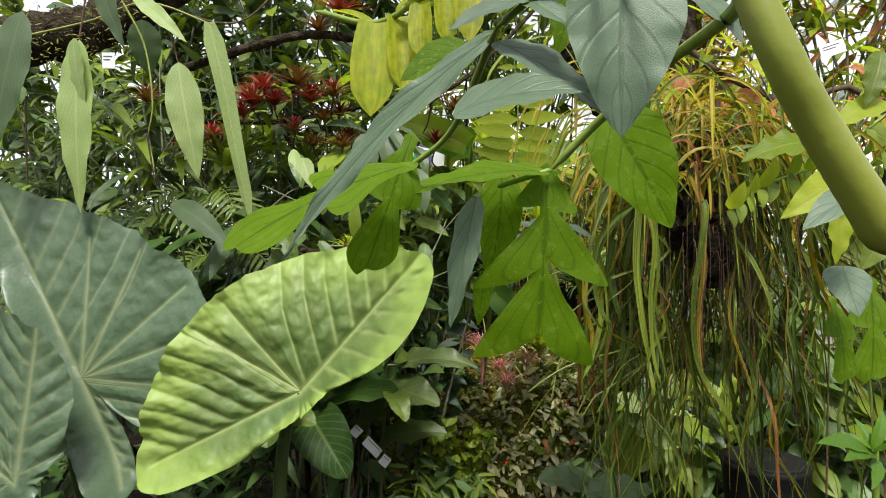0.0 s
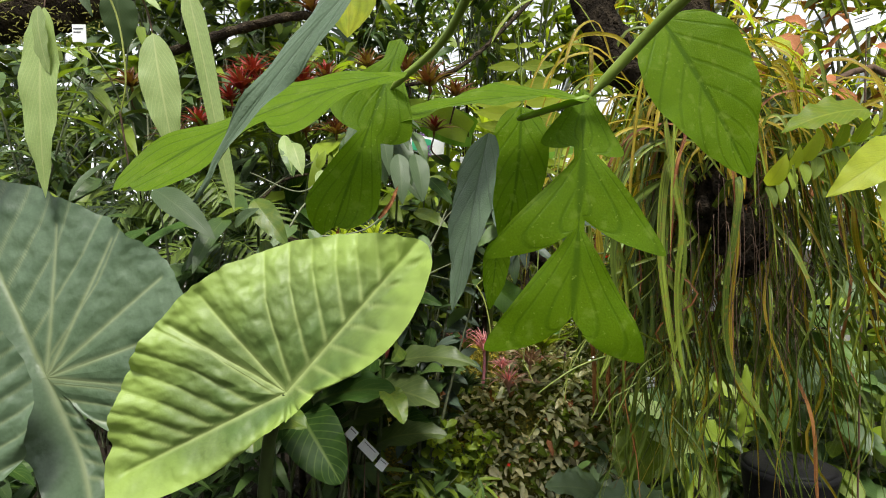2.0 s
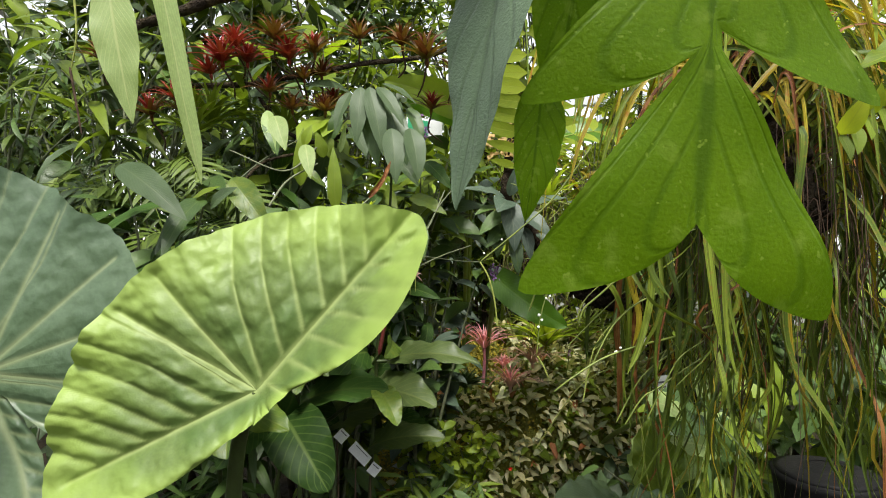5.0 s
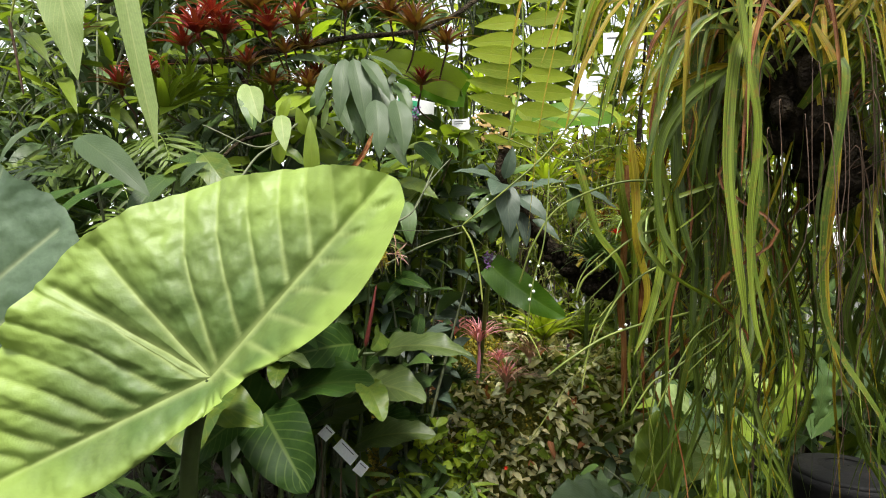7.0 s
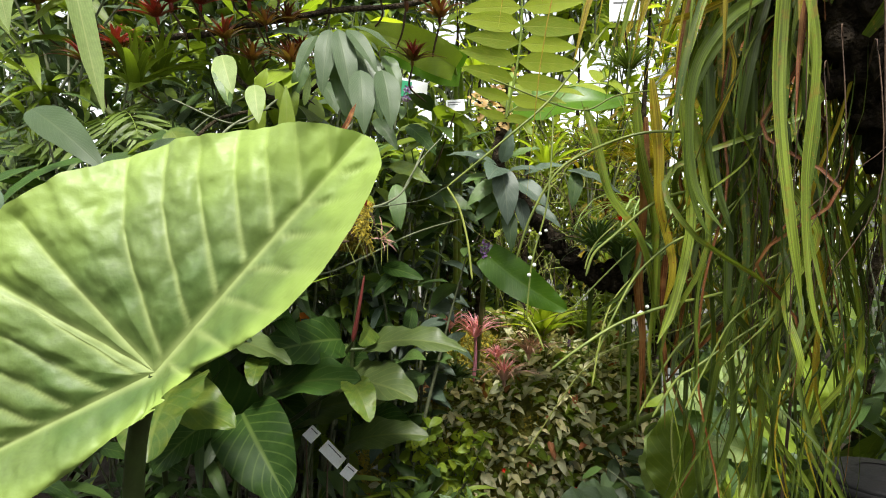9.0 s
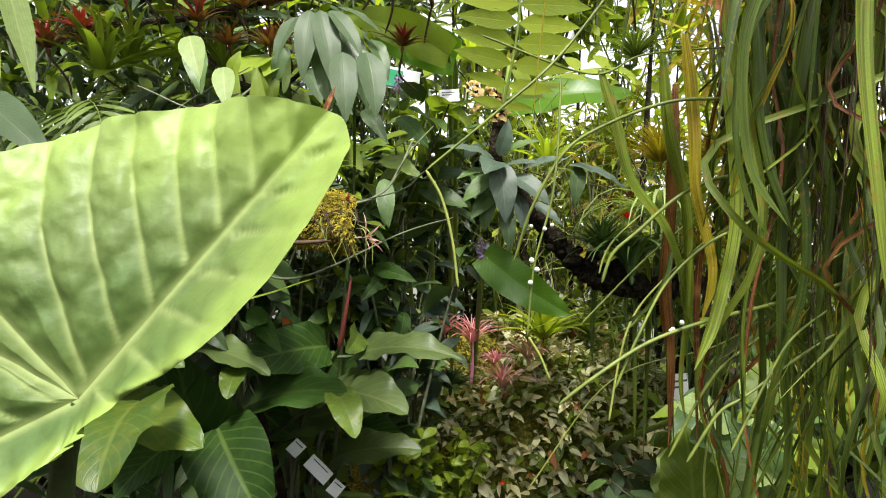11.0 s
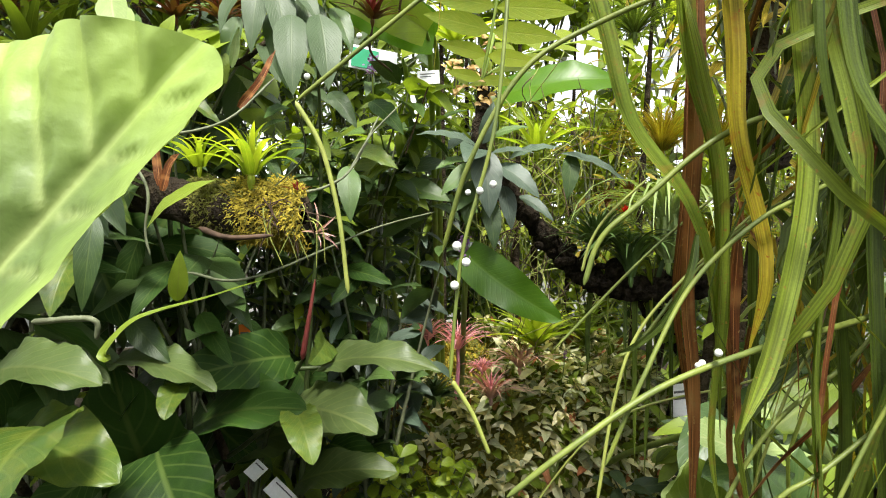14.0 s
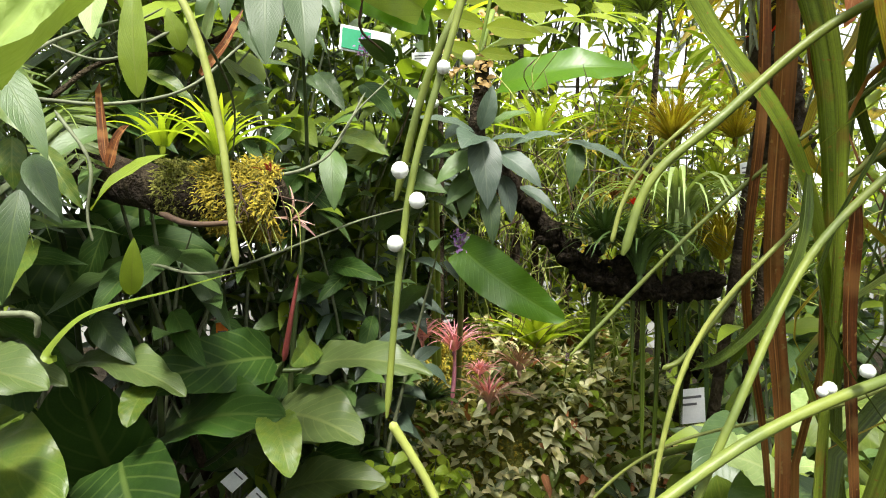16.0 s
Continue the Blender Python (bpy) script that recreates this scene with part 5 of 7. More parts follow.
thicket = thing("leafy_thicket", (-0.50, 2.30, 0.9), "thicket of broad dark and pale green leaves round a mossy log", "shrub")
leaves_on(thicket, [ANTH, ANTH_YELLOW, MIDLEAF, DARKLEAF], [
    ((-0.762, 2.3, 1.378), (-0.613, 2.2, 1.135), 0.62, 0, (0.2, -1, 0.2)),
    ((-0.564, 2.45, 1.543), (-0.721, 2.4, 1.201), 0.6, 0, (0.2, -1, 0.15)),
    ((-0.611, 2.0, 1.484), (-0.512, 1.95, 1.354), 0.42, 3, (0.1, -1, 0.4)),
    ((-0.604, 1.9, 1.63), (-0.477, 1.85, 1.476), 0.4, 1, (0.1, -1, 0.4)),
    ((-0.477, 1.85, 1.476), (-0.412, 1.85, 1.374), 0.3, 1, (0.1, -1, 0.3)),
    ((-0.605, 2.0, 1.332), (-0.594, 1.9, 1.202), 0.5, 1, (0.1, -1, 0.4)),
    ((-0.566, 1.9, 1.501), (-0.562, 1.9, 1.411), 0.5, 1, (0.5, -1, 0.1)),
    ((-0.582, 2.2, 1.367), (-0.632, 2.2, 1.204), 0.34, 0, (0.2, -1, 0.1)),
    ((-0.607, 2.2, 1.166), (-0.486, 2.15, 1.064), 0.42, 3, (0.2, -1, 0.3)),
    ((-0.497, 2.4, 1.317), (-0.362, 2.35, 1.106), 0.28, 3, (0.3, -1, 0.2)),
    ((-0.959, 2.5, 1.178), (-0.82, 2.5, 1.006), 0.6, 0, (0.2, -1, 0.2)),
    ((-1.021, 2.5, 1.348), (-0.959, 2.5, 1.131), 0.7, 0, (0.2, -1, 0.2)),
    ((-0.552, 2.1, 1.859), (-0.514, 2.05, 1.719), 0.4, 3, (0.1, -1, 0.3)),
    ((-0.407, 2.2, 1.844), (-0.376, 2.2, 1.731), 0.5, 2, (0.2, -1, 0.3)),
    ((-0.345, 2.2, 1.895), (-0.382, 2.2, 1.781), 0.4, 3, (0.2, -1, 0.3)),
    ((-0.501, 2.2, 1.706), (-0.389, 2.2, 1.631), 0.34, 1, (0.1, -0.8, 0.9)),
    ((-0.223, 2.15, 1.92), (-0.201, 2.1, 1.689), 0.34, 3, (-0.2, -1, 0.2)),
    ((-0.181, 2.15, 1.92), (-0.109, 2.1, 1.692), 0.32, 3, (0.3, -1, 0.2)),
    ((-0.108, 2.15, 1.896), (-0.057, 2.1, 1.768), 0.34, 3, (0.4, -1, 0.2)),
    ((-0.075, 2.2, 1.524), (-0.07, 2.15, 1.395), 0.38, 3, (0.1, -1, 0.2)),
    ((-0.163, 2.4, 1.77), (-0.081, 2.35, 1.655), 0.36, 3, (0.1, -1, 0.4)),
    ((-0.221, 2.4, 1.638), (-0.278, 2.35, 1.556), 0.36, 0, (0.1, -1, 0.4)),
    ((-0.06, 2.5, 1.77), (0.042, 2.4, 1.646), 0.34, 0, (0.1, -1, 0.4)),
    ((-0.122, 2.5, 1.63), (0.027, 2.4, 1.551), 0.34, 1, (0.1, -1, 0.6)),
    ((-0.279, 2.4, 1.726), (-0.317, 2.3, 1.67), 0.34, 0, (0.1, -1, 0.6)),
    ((-0.106, 2.6, 1.251), (-0.184, 2.5, 1.161), 0.34, 0, (0.1, -1, 0.3)),
    ((-0.156, 2.6, 1.268), (0.003, 2.5, 1.224), 0.34, 0, (0.1, -1, 0.5)),
    ((-0.215, 2.5, 1.536), (-0.279, 2.4, 1.405), 0.34, 0, (0.1, -1, 0.3)),
    ((-0.051, 2.7, 1.106), (-0.073, 2.6, 0.969), 0.34, 0, (0.1, -1, 0.2)),
    ((-0.192, 2.7, 1.142), (-0.139, 2.6, 0.985), 0.4, 0, (0.1, -1, 0.2)),
], nu=22, nv=9, droop=0.7, fold=0.22, wave=0.018, waves=2.4)
for pts, r in (([(-0.50, 2.30, 0.0), (-0.52, 2.32, 0.9), (-0.56, 2.3, 1.4), (-0.50, 2.2, 1.75)], 0.010), ([(-0.30, 2.5, 0.0), (-0.25, 2.5, 1.0), (-0.20, 2.45, 1.5), (-0.16, 2.2, 1.92)], 0.009), ([(-0.70, 2.4, 0.2), (-0.72, 2.3, 1.2), (-0.62, 2.0, 1.5), (-0.60, 1.9, 1.66)], 0.008)):
    part("stem", mesh_of("stem", at_of(thicket, tube(pts, r, r * 0.4, 20, 8, 0.06)), DARK_STEM), thicket)

# ---- mossy log with a tufted bromeliad ----
log = thing("mossy_log", (-0.226, 1.950, 1.407), "broken log wrapped in golden moss and roots", "log")
part("wood", mesh_of("wood", at_of(log, tube([(-0.740, 2.300, 1.507), (-0.375, 2.050, 1.427), (-0.226, 1.950, 1.405), (-0.121, 1.900, 1.391)], 0.05, 0.045, 40, 14, 0.14, 3)), BARK), log)
rng = random.Random(31)
mb, mg = Bag(), Bag()
for k in range(14000):
    q = rng.random()
    if q < 0.42 and rng.random() < 0.6:
        continue
    c = V((-0.370, 2.040, 1.432)) * (1 - q) + V((-0.117, 1.900, 1.391)) * q
    a = rng.uniform(0, 6.283)
    fat = 1.0 + (0.35 * max(0.0, noise.noise((q * 9, a, 0.5))) + 0.25 * rng.random()) * (q > 0.45)
    c = c + V((rng.uniform(-0.01, 0.01), -abs(math.cos(a)) * 0.047 * fat, math.sin(a) * 0.05 * fat))
    d = unit(V((rng.uniform(-1, 1), -rng.uniform(0, 1), rng.uniform(-1.3, 0.5))))
    (mg if q > 0.42 + 0.1 * math.sin(a * 2) and rng.random() < 0.88 else mb).add(blade("lance", 3, 3, 0.22), set_leaf(c, c + d * rng.uniform(0.006, 0.019), (0, -1, 0.4)))
part("moss", at_of_mesh("moss", mb, MOSS, log), log)
part("golden_moss", at_of_mesh("golden_moss", mg, MOSS_GOLD, log), log)
for k in range(26):
    p = V((-0.128, 1.860, 1.403)) + V((rng.uniform(-0.05, 0.03), 0, rng.uniform(-0.02, 0.02)))
    part("root", mesh_of("root", at_of(log, tube([p, p + V((rng.uniform(-0.02, 0.04), -0.012, rng.uniform(-0.03, 0.01))), p + V((rng.uniform(-0.02, 0.06), -0.005, -rng.uniform(0.03, 0.09)))], 0.0013, 0.0009, 10, 5)), PALE_CANE if k % 2 else ROOT), log)
part("branch", mesh_of("branch", at_of(log, tube([(-0.298, 1.860, 1.371), (-0.239, 1.840, 1.353), (-0.158, 1.840, 1.356)], 0.006, 0.004, 12, 7)), ROOT), log)
rosette("tufted_bromeliad", (-0.217, 1.900, 1.472), BRIGHT, 30, 0.145, 0.021, "lime-green tufted bromeliad on a mossy log", rise=0.95, spread=0.95, curl=1.4, seed=3, inner=FERN_BRIGHT)
rosette("tufted_bromeliad", (-0.323, 1.920, 1.490), BRIGHT, 20, 0.10, 0.018, "lime-green tufted bromeliad on a mossy log", rise=1.0, curl=1.4, seed=4)
rosette("air_plant", (-0.121, 1.860, 1.440), REDB, 9, 0.022, 0.008, "tiny red air plant on moss", seed=5, category="air plant")
rosette("air_plant", (-0.085, 1.870, 1.364), PINKGREY, 14, 0.04, 0.006, "small pinkish air plant under a mossy log", seed=6, category="air plant", up=(0.6, -0.5, 0.1))

# ---- leathery-leaved plants at the lower left ----
anth = thing("bird_nest_anthurium", (-0.42, 2.2, 0.2), "large leathery wavy-edged leaves round a maroon spadix", "anthurium")
# Pale and yellow-green blades: light on upturned sides and tips is put into colour.
leaves_on(anth, [ANTH, ANTH_YELLOW, DARKLEAF, ANTH_LIT], [
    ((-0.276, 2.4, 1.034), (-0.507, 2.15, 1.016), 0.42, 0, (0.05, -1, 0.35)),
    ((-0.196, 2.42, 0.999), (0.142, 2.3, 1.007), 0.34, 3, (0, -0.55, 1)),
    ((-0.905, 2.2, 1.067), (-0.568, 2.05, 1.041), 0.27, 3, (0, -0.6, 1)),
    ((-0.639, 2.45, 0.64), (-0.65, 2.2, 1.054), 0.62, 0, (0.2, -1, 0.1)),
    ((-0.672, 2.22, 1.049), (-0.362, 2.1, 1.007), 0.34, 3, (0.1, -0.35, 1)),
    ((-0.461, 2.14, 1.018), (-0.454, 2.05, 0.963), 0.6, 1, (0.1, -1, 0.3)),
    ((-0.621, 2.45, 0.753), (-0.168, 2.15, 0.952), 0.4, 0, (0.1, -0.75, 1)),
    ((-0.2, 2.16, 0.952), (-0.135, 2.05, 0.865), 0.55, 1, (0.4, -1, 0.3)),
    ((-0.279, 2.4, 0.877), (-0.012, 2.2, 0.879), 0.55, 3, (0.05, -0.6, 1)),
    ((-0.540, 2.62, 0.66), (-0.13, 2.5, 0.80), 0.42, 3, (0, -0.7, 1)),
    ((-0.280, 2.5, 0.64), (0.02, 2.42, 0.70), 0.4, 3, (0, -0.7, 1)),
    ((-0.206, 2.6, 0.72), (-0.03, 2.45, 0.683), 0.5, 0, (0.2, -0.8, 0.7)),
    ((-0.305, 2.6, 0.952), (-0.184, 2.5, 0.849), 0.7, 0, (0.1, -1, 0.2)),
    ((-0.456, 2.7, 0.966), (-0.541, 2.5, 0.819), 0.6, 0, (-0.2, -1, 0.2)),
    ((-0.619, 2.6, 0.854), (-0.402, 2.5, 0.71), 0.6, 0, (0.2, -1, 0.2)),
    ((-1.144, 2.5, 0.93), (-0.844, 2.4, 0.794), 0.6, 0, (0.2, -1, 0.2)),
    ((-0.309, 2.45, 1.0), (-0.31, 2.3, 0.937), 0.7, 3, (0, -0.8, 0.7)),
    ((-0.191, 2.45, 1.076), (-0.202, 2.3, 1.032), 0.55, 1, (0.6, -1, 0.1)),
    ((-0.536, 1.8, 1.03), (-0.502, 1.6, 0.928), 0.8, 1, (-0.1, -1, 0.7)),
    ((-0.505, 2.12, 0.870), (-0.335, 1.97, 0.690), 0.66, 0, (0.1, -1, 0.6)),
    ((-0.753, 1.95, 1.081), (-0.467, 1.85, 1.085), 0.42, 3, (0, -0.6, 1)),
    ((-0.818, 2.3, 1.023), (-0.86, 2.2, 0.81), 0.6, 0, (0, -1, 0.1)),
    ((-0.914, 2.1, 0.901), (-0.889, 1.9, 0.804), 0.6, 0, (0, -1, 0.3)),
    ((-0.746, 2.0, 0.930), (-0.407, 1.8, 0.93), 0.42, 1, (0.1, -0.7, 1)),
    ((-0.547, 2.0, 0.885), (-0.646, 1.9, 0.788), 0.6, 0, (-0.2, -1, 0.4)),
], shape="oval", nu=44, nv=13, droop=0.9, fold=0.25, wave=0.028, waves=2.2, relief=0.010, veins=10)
part("spadix", mesh_of("spadix", at_of(anth, tube([(-0.184, 2.3, 1.253), (-0.200, 2.3, 1.154), (-0.223, 2.32, 1.041)], 0.003, 0.0085, 16, 10)), SPADIX), anth, "slender maroon flower spike")
for pts in ([(-0.223, 2.32, 1.041), (-0.279, 2.4, 0.953), (-0.371, 2.5, 0.788), (-0.42, 2.3, 0.25)], [(-0.189, 2.42, 0.999), (-0.299, 2.42, 0.985), (-0.444, 2.45, 0.895), (-0.588, 2.5, 0.664)], [(-0.279, 2.4, 0.877), (-0.414, 2.45, 0.775), (-0.541, 2.5, 0.629), (-0.45, 2.3, 0.3)],
            [(-0.536, 1.8, 1.03), (-0.645, 1.95, 0.9), (-0.73, 2.2, 0.518), (-0.5, 2.2, 0.2)], [(-0.505, 2.12, 0.858), (-0.527, 2.2, 0.765), (-0.6, 2.3, 0.461), (-0.5, 2.25, 0.2)]):
    part("leaf_stalk", mesh_of("leaf_stalk", at_of(anth, tube(pts, 0.006, 0.009, 16, 8)), DARK_STEM), anth)
# name plates on the soil side
for a, b, c in (((-0.399, 2.380, 0.722), (0.028, 0.008, -0.032), (0.023, 0.05, 0.017)), ((-0.345, 2.380, 0.672), (0.060, 0.012, -0.068), (0.022, 0.05, 0.016)), ((-0.276, 2.380, 0.594), (0.030, 0.008, -0.030), (0.022, 0.05, 0.016))):
    sign(a, b, c, "white slanting plant label among leathery leaves", 1, post=V(a) + V((0.02, 0.03, -0.5)))
ot = thing("orange_tag", (-0.399, 2.350, 1.077), "small orange plastic plant tag with dark print", "plant tag")
part("plate", flat(mesh_of("plate", slab((0, 0, 0), (0.030, 0, 0.002), (-0.002, 0, 0.052), 0.002), ORANGE)), ot)
part("print_patch", flat(mesh_of("print_patch", slab((0.003, -0.001, 0.012), (0.022, 0, 0.001), (0, 0, 0.02), 0.0005), INK)), ot)

# ---- silvery dark plant on a black trunk ----
silver = thing("silvery_leaved_plant", (0.260, 2.420, 1.614), "plant with drooping silvery dark leaves on a black trunk", "shrub")
leaves_on(silver, [SILVER, DARKLEAF], [
    ((0.261, 2.400, 1.610), (0.274, 2.350, 1.413), 0.45, 0, (0.1, -1, 0.2)), ((0.254, 2.400, 1.610), (0.206, 2.300, 1.555), 0.75, 0, (0, -1, 0.6)), ((0.248, 2.420, 1.621), (0.074, 2.400, 1.646), 0.33, 0, (0, -0.6, 1)),
    ((0.263, 2.420, 1.629), (0.292, 2.420, 1.747), 0.45, 0, (0.3, -1, 0.1)), ((0.307, 2.420, 1.569), (0.412, 2.360, 1.466), 0.45, 0, (0.2, -1, 0.5)), ((0.285, 2.420, 1.599), (0.407, 2.400, 1.595), 0.35, 0, (0.1, -0.6, 1)),
    ((0.276, 2.400, 1.478), (0.289, 2.360, 1.324), 0.35, 1, (0.1, -1, 0.1)), ((0.322, 2.420, 1.510), (0.341, 2.400, 1.383), 0.40, 0, (0.1, -1, 0.1)), ((0.248, 2.420, 1.569), (0.144, 2.380, 1.476), 0.40, 1, (-0.2, -1, 0.4)),
    ((0.234, 2.440, 1.528), (0.218, 2.420, 1.391), 0.45, 1, (-0.2, -1, 0.1)), ((0.342, 2.460, 1.591), (0.490, 2.440, 1.618), 0.38, 0, (0, -0.6, 1)), ((0.503, 2.500, 1.614), (0.681, 2.450, 1.514), 0.28, 0, (0.1, -0.6, 1)),
    ((0.371, 2.450, 1.484), (0.459, 2.400, 1.405), 0.33, 0, (0.1, -0.9, 0.7)), ((0.249, 2.440, 1.513), (0.173, 2.400, 1.427), 0.50, 1, (-0.2, -1, 0.4)), ((0.294, 2.440, 1.648), (0.399, 2.440, 1.678), 0.38, 1, (0, -0.7, 0.9)),
    ((0.534, 2.500, 1.614), (0.514, 2.480, 1.472), 0.38, 1, (0, -1, 0.2)), ((0.219, 2.440, 1.588), (0.129, 2.400, 1.551), 0.38, 1, (0, -0.7, 0.9)),
], nu=14, nv=7, droop=0.7, fold=0.2, wave=0.012)
part("trunk", mesh_of("trunk", at_of(silver, tube([(0.278, 2.460, 1.896), (0.268, 2.450, 1.756), (0.257, 2.450, 1.620), (0.337, 2.550, 1.535), (0.401, 2.600, 1.467)], 0.017, 0.024, 40, 10, 0.2, 7)), BARK), silver)
bracts = Bag()
rng = random.Random(8)
for cx, n in ((0, 70), (-0.07, 36)):
    for k in range(n):
        c = V((0.270, 2.420, 1.836)) + V((cx + rng.gauss(0, 0.016), rng.gauss(0, 0.012), rng.uniform(-0.09, 0.10) if cx == 0 else rng.uniform(-0.06, 0.03)))
        d = V((rng.uniform(-1, 1), -rng.uniform(0, 1), rng.uniform(-1, 0.3)))
        bracts.add(blade("ovate", 5, 3, 0.6, 0.9), set_leaf(c, c + unit(d) * rng.uniform(0.016, 0.03), (0, -1, 0.4)))
tagged(part("bract_spike", at_of_mesh("bract_spike", bracts, BUFF, silver), silver, "hanging cluster of buff dry bracts"), kind="stuff")

# ---- dark bough with grassy air plants ----
bough = thing("dark_bough", (0.537, 2.650, 1.301), "dark curved bough carrying grassy air plants", "branch")
part("limb", mesh_of("limb", at_of(bough, tube([(0.285, 2.50, 1.600), (0.339, 2.52, 1.490), (0.394, 2.52, 1.443), (0.480, 2.54, 1.349), (0.567, 2.54, 1.255), (0.677, 2.54, 1.215), (0.866, 2.56, 1.205), (1.0, 2.7, 1.21), (1.0, 3.2, 1.15), (1.5, 3.6, 0.6), (1.7, 3.8, 0.0)], 0.020, 0.046, 130, 14, 0.3, 9)), PEAT), bough)
rb = random.Random(909)
lumps = Bag()
for k in range(46):
    q = rb.random()
    c = V((0.40, 2.50, 1.43)) * (1 - q) ** 2 + V((0.56, 2.50, 1.20)) * 2 * q * (1 - q) + V((0.98, 2.54, 1.215)) * q ** 2
    c = c + V((rb.gauss(0, 0.012), rb.uniform(-0.02, 0.02), rb.gauss(0.0, 0.022)))
    lumps.add(ball(c, rb.uniform(0.012, 0.034), 7, 9, rb.uniform(0.5, 1.1)))
part("moss_crust", at_of_mesh("moss_crust", lumps, PEAT, bough), bough)["kind"] = "stuff"
stump = thing("orchid_tree", (1.013, 2.350, 2.362), "blackened mossy hanging tree trunk among orchids", "tree")
part("trunk", mesh_of("trunk", at_of(stump, tube([(0.95, 2.45, 5.2), (1.006, 2.350, 2.362), (0.979, 2.330, 1.846), (1.000, 2.330, 1.651), (1.021, 2.340, 1.534)], 0.05, 0.06, 50, 14, 0.22, 5)), BARK), stump)
rosette("grassy_air_plant", (0.595, 2.450, 1.335), DARKLEAF, 110, 0.19, 0.020, "dense dark green grassy tuft on a bough", rise=0.8, seed=11, category="air plant", joined=True)
rosette("grassy_air_plant", (0.789, 2.420, 1.290), HANG, 80, 0.36, 0.014, "pale hanging grassy tuft on a bough", rise=0.25, spread=0.9, seed=12, category="air plant", joined=True, curl=3.2)
rosette("grassy_air_plant", (0.690, 2.440, 1.250), DARKLEAF, 80, 0.24, 0.016, "dark arching grassy tuft on a bough", rise=0.5, spread=1.0, seed=18, category="air plant", joined=True, curl=2.2)
rosette("grassy_air_plant", (0.930, 2.480, 1.290), STRAP_YELLOW, 150, 0.26, 0.009, "yellow-green wiry tuft on a bough", rise=0.5, spread=1.0, seed=19, category="air plant", joined=True, curl=2.0)
rosette("grassy_air_plant", (0.706, 2.450, 1.955), FERN, 160, 0.17, 0.007, "spiky round tuft hanging against the sky", rise=0.4, seed=13, category="air plant", joined=True)
rosette("grassy_air_plant", (0.845, 2.600, 1.640), STRAP_YELLOW, 240, 0.24, 0.008, "yellow-green grassy tuft on a branch", rise=0.8, seed=14, category="air plant", joined=True)
rosette("grassy_air_plant", (1.030, 2.600, 1.650), STRAP_YELLOW, 160, 0.24, 0.007, "yellow-green grassy tuft on a branch", rise=0.5, seed=15, category="air plant", joined=True)
rosette("red_flower", (0.662, 2.400, 1.434), REDPETAL, 16, 0.032, 0.012, "small scarlet flower head by a grassy tuft", seed=16, category="flower")
rosette("red_flower", (0.959, 2.300, 1.834), REDPETAL, 14, 0.05, 0.016, "small scarlet flower head on a bough", seed=17, category="flower")
for k, p in enumerate(((0.699, 2.700, 1.486), (0.796, 2.750, 1.518), (0.359, 2.600, 1.467))):
    rosette("bromeliad", p, STRAP_BROWN, 14, 0.09, 0.02, "orange-brown bromeliad by a dark bough", seed=60 + k)
rg = random.Random(515)
for k in range(24):
    p0 = V((0.742, 2.600, 1.226)) if k % 2 else V((0.945, 2.660, 1.249))
    p0 = p0 + V((rg.gauss(0, 0.035), rg.uniform(-0.05, 0.08), rg.uniform(-0.02, 0.04)))
    d = rg.uniform(0.15, 0.62)
    q = V((rg.gauss(0, 0.05), rg.gauss(0, 0.03), 0))
    part("hanging_leaf", mesh_of("hanging_leaf", at_of(bough, ribbon([p0, p0 + q + V((0, -0.01, 0.03)), p0 + q * 1.3 + V((0, 0, -0.4 * d)), p0 + q * rg.uniform(0.9, 1.7) + V((0, 0, -d))], rg.choice((0.008, 0.012, 0.018, 0.022)), 14, (rg.uniform(-0.8, 0.8), -1, 0), rg.uniform(-1.5, 1.5))), (STRAP_DARK, STRAP_DARK, DARKLEAF, STRAP)[k % 4]), bough)
rosette("green_bromeliad", (0.441, 2.560, 1.630), BRIGHT, 24, 0.20, 0.03, "yellow-green bromeliad rosette on a dark bough", rise=1.0, seed=93, inner=FERN_BRIGHT)
rosette("green_bromeliad", (0.193, 2.600, 1.983), BRIGHT, 22, 0.20, 0.035, "yellow-green bromeliad rosette high on a trunk", rise=0.9, seed=94)
rosette("green_bromeliad", (1.050, 2.750, 1.518), FERN_BRIGHT, 24, 0.20, 0.03, "yellow-green bromeliad rosette on a dark bough", rise=0.8, seed=95)
rosette("green_bromeliad", (-0.829, 2.300, 1.876), MIDLEAF, 26, 0.24, 0.035, "large green bromeliad rosette below red bromeliads", rise=0.9, seed=96)
rosette("green_bromeliad", (-0.576, 2.350, 1.850), MIDLEAF, 26, 0.24, 0.035, "large green bromeliad rosette below red bromeliads", rise=0.9, seed=97)
rosette("green_bromeliad", (-0.852, 2.200, 1.818), MIDLEAF, 28, 0.24, 0.035, "large green bromeliad rosette below red bromeliads", rise=1.0, seed=98)
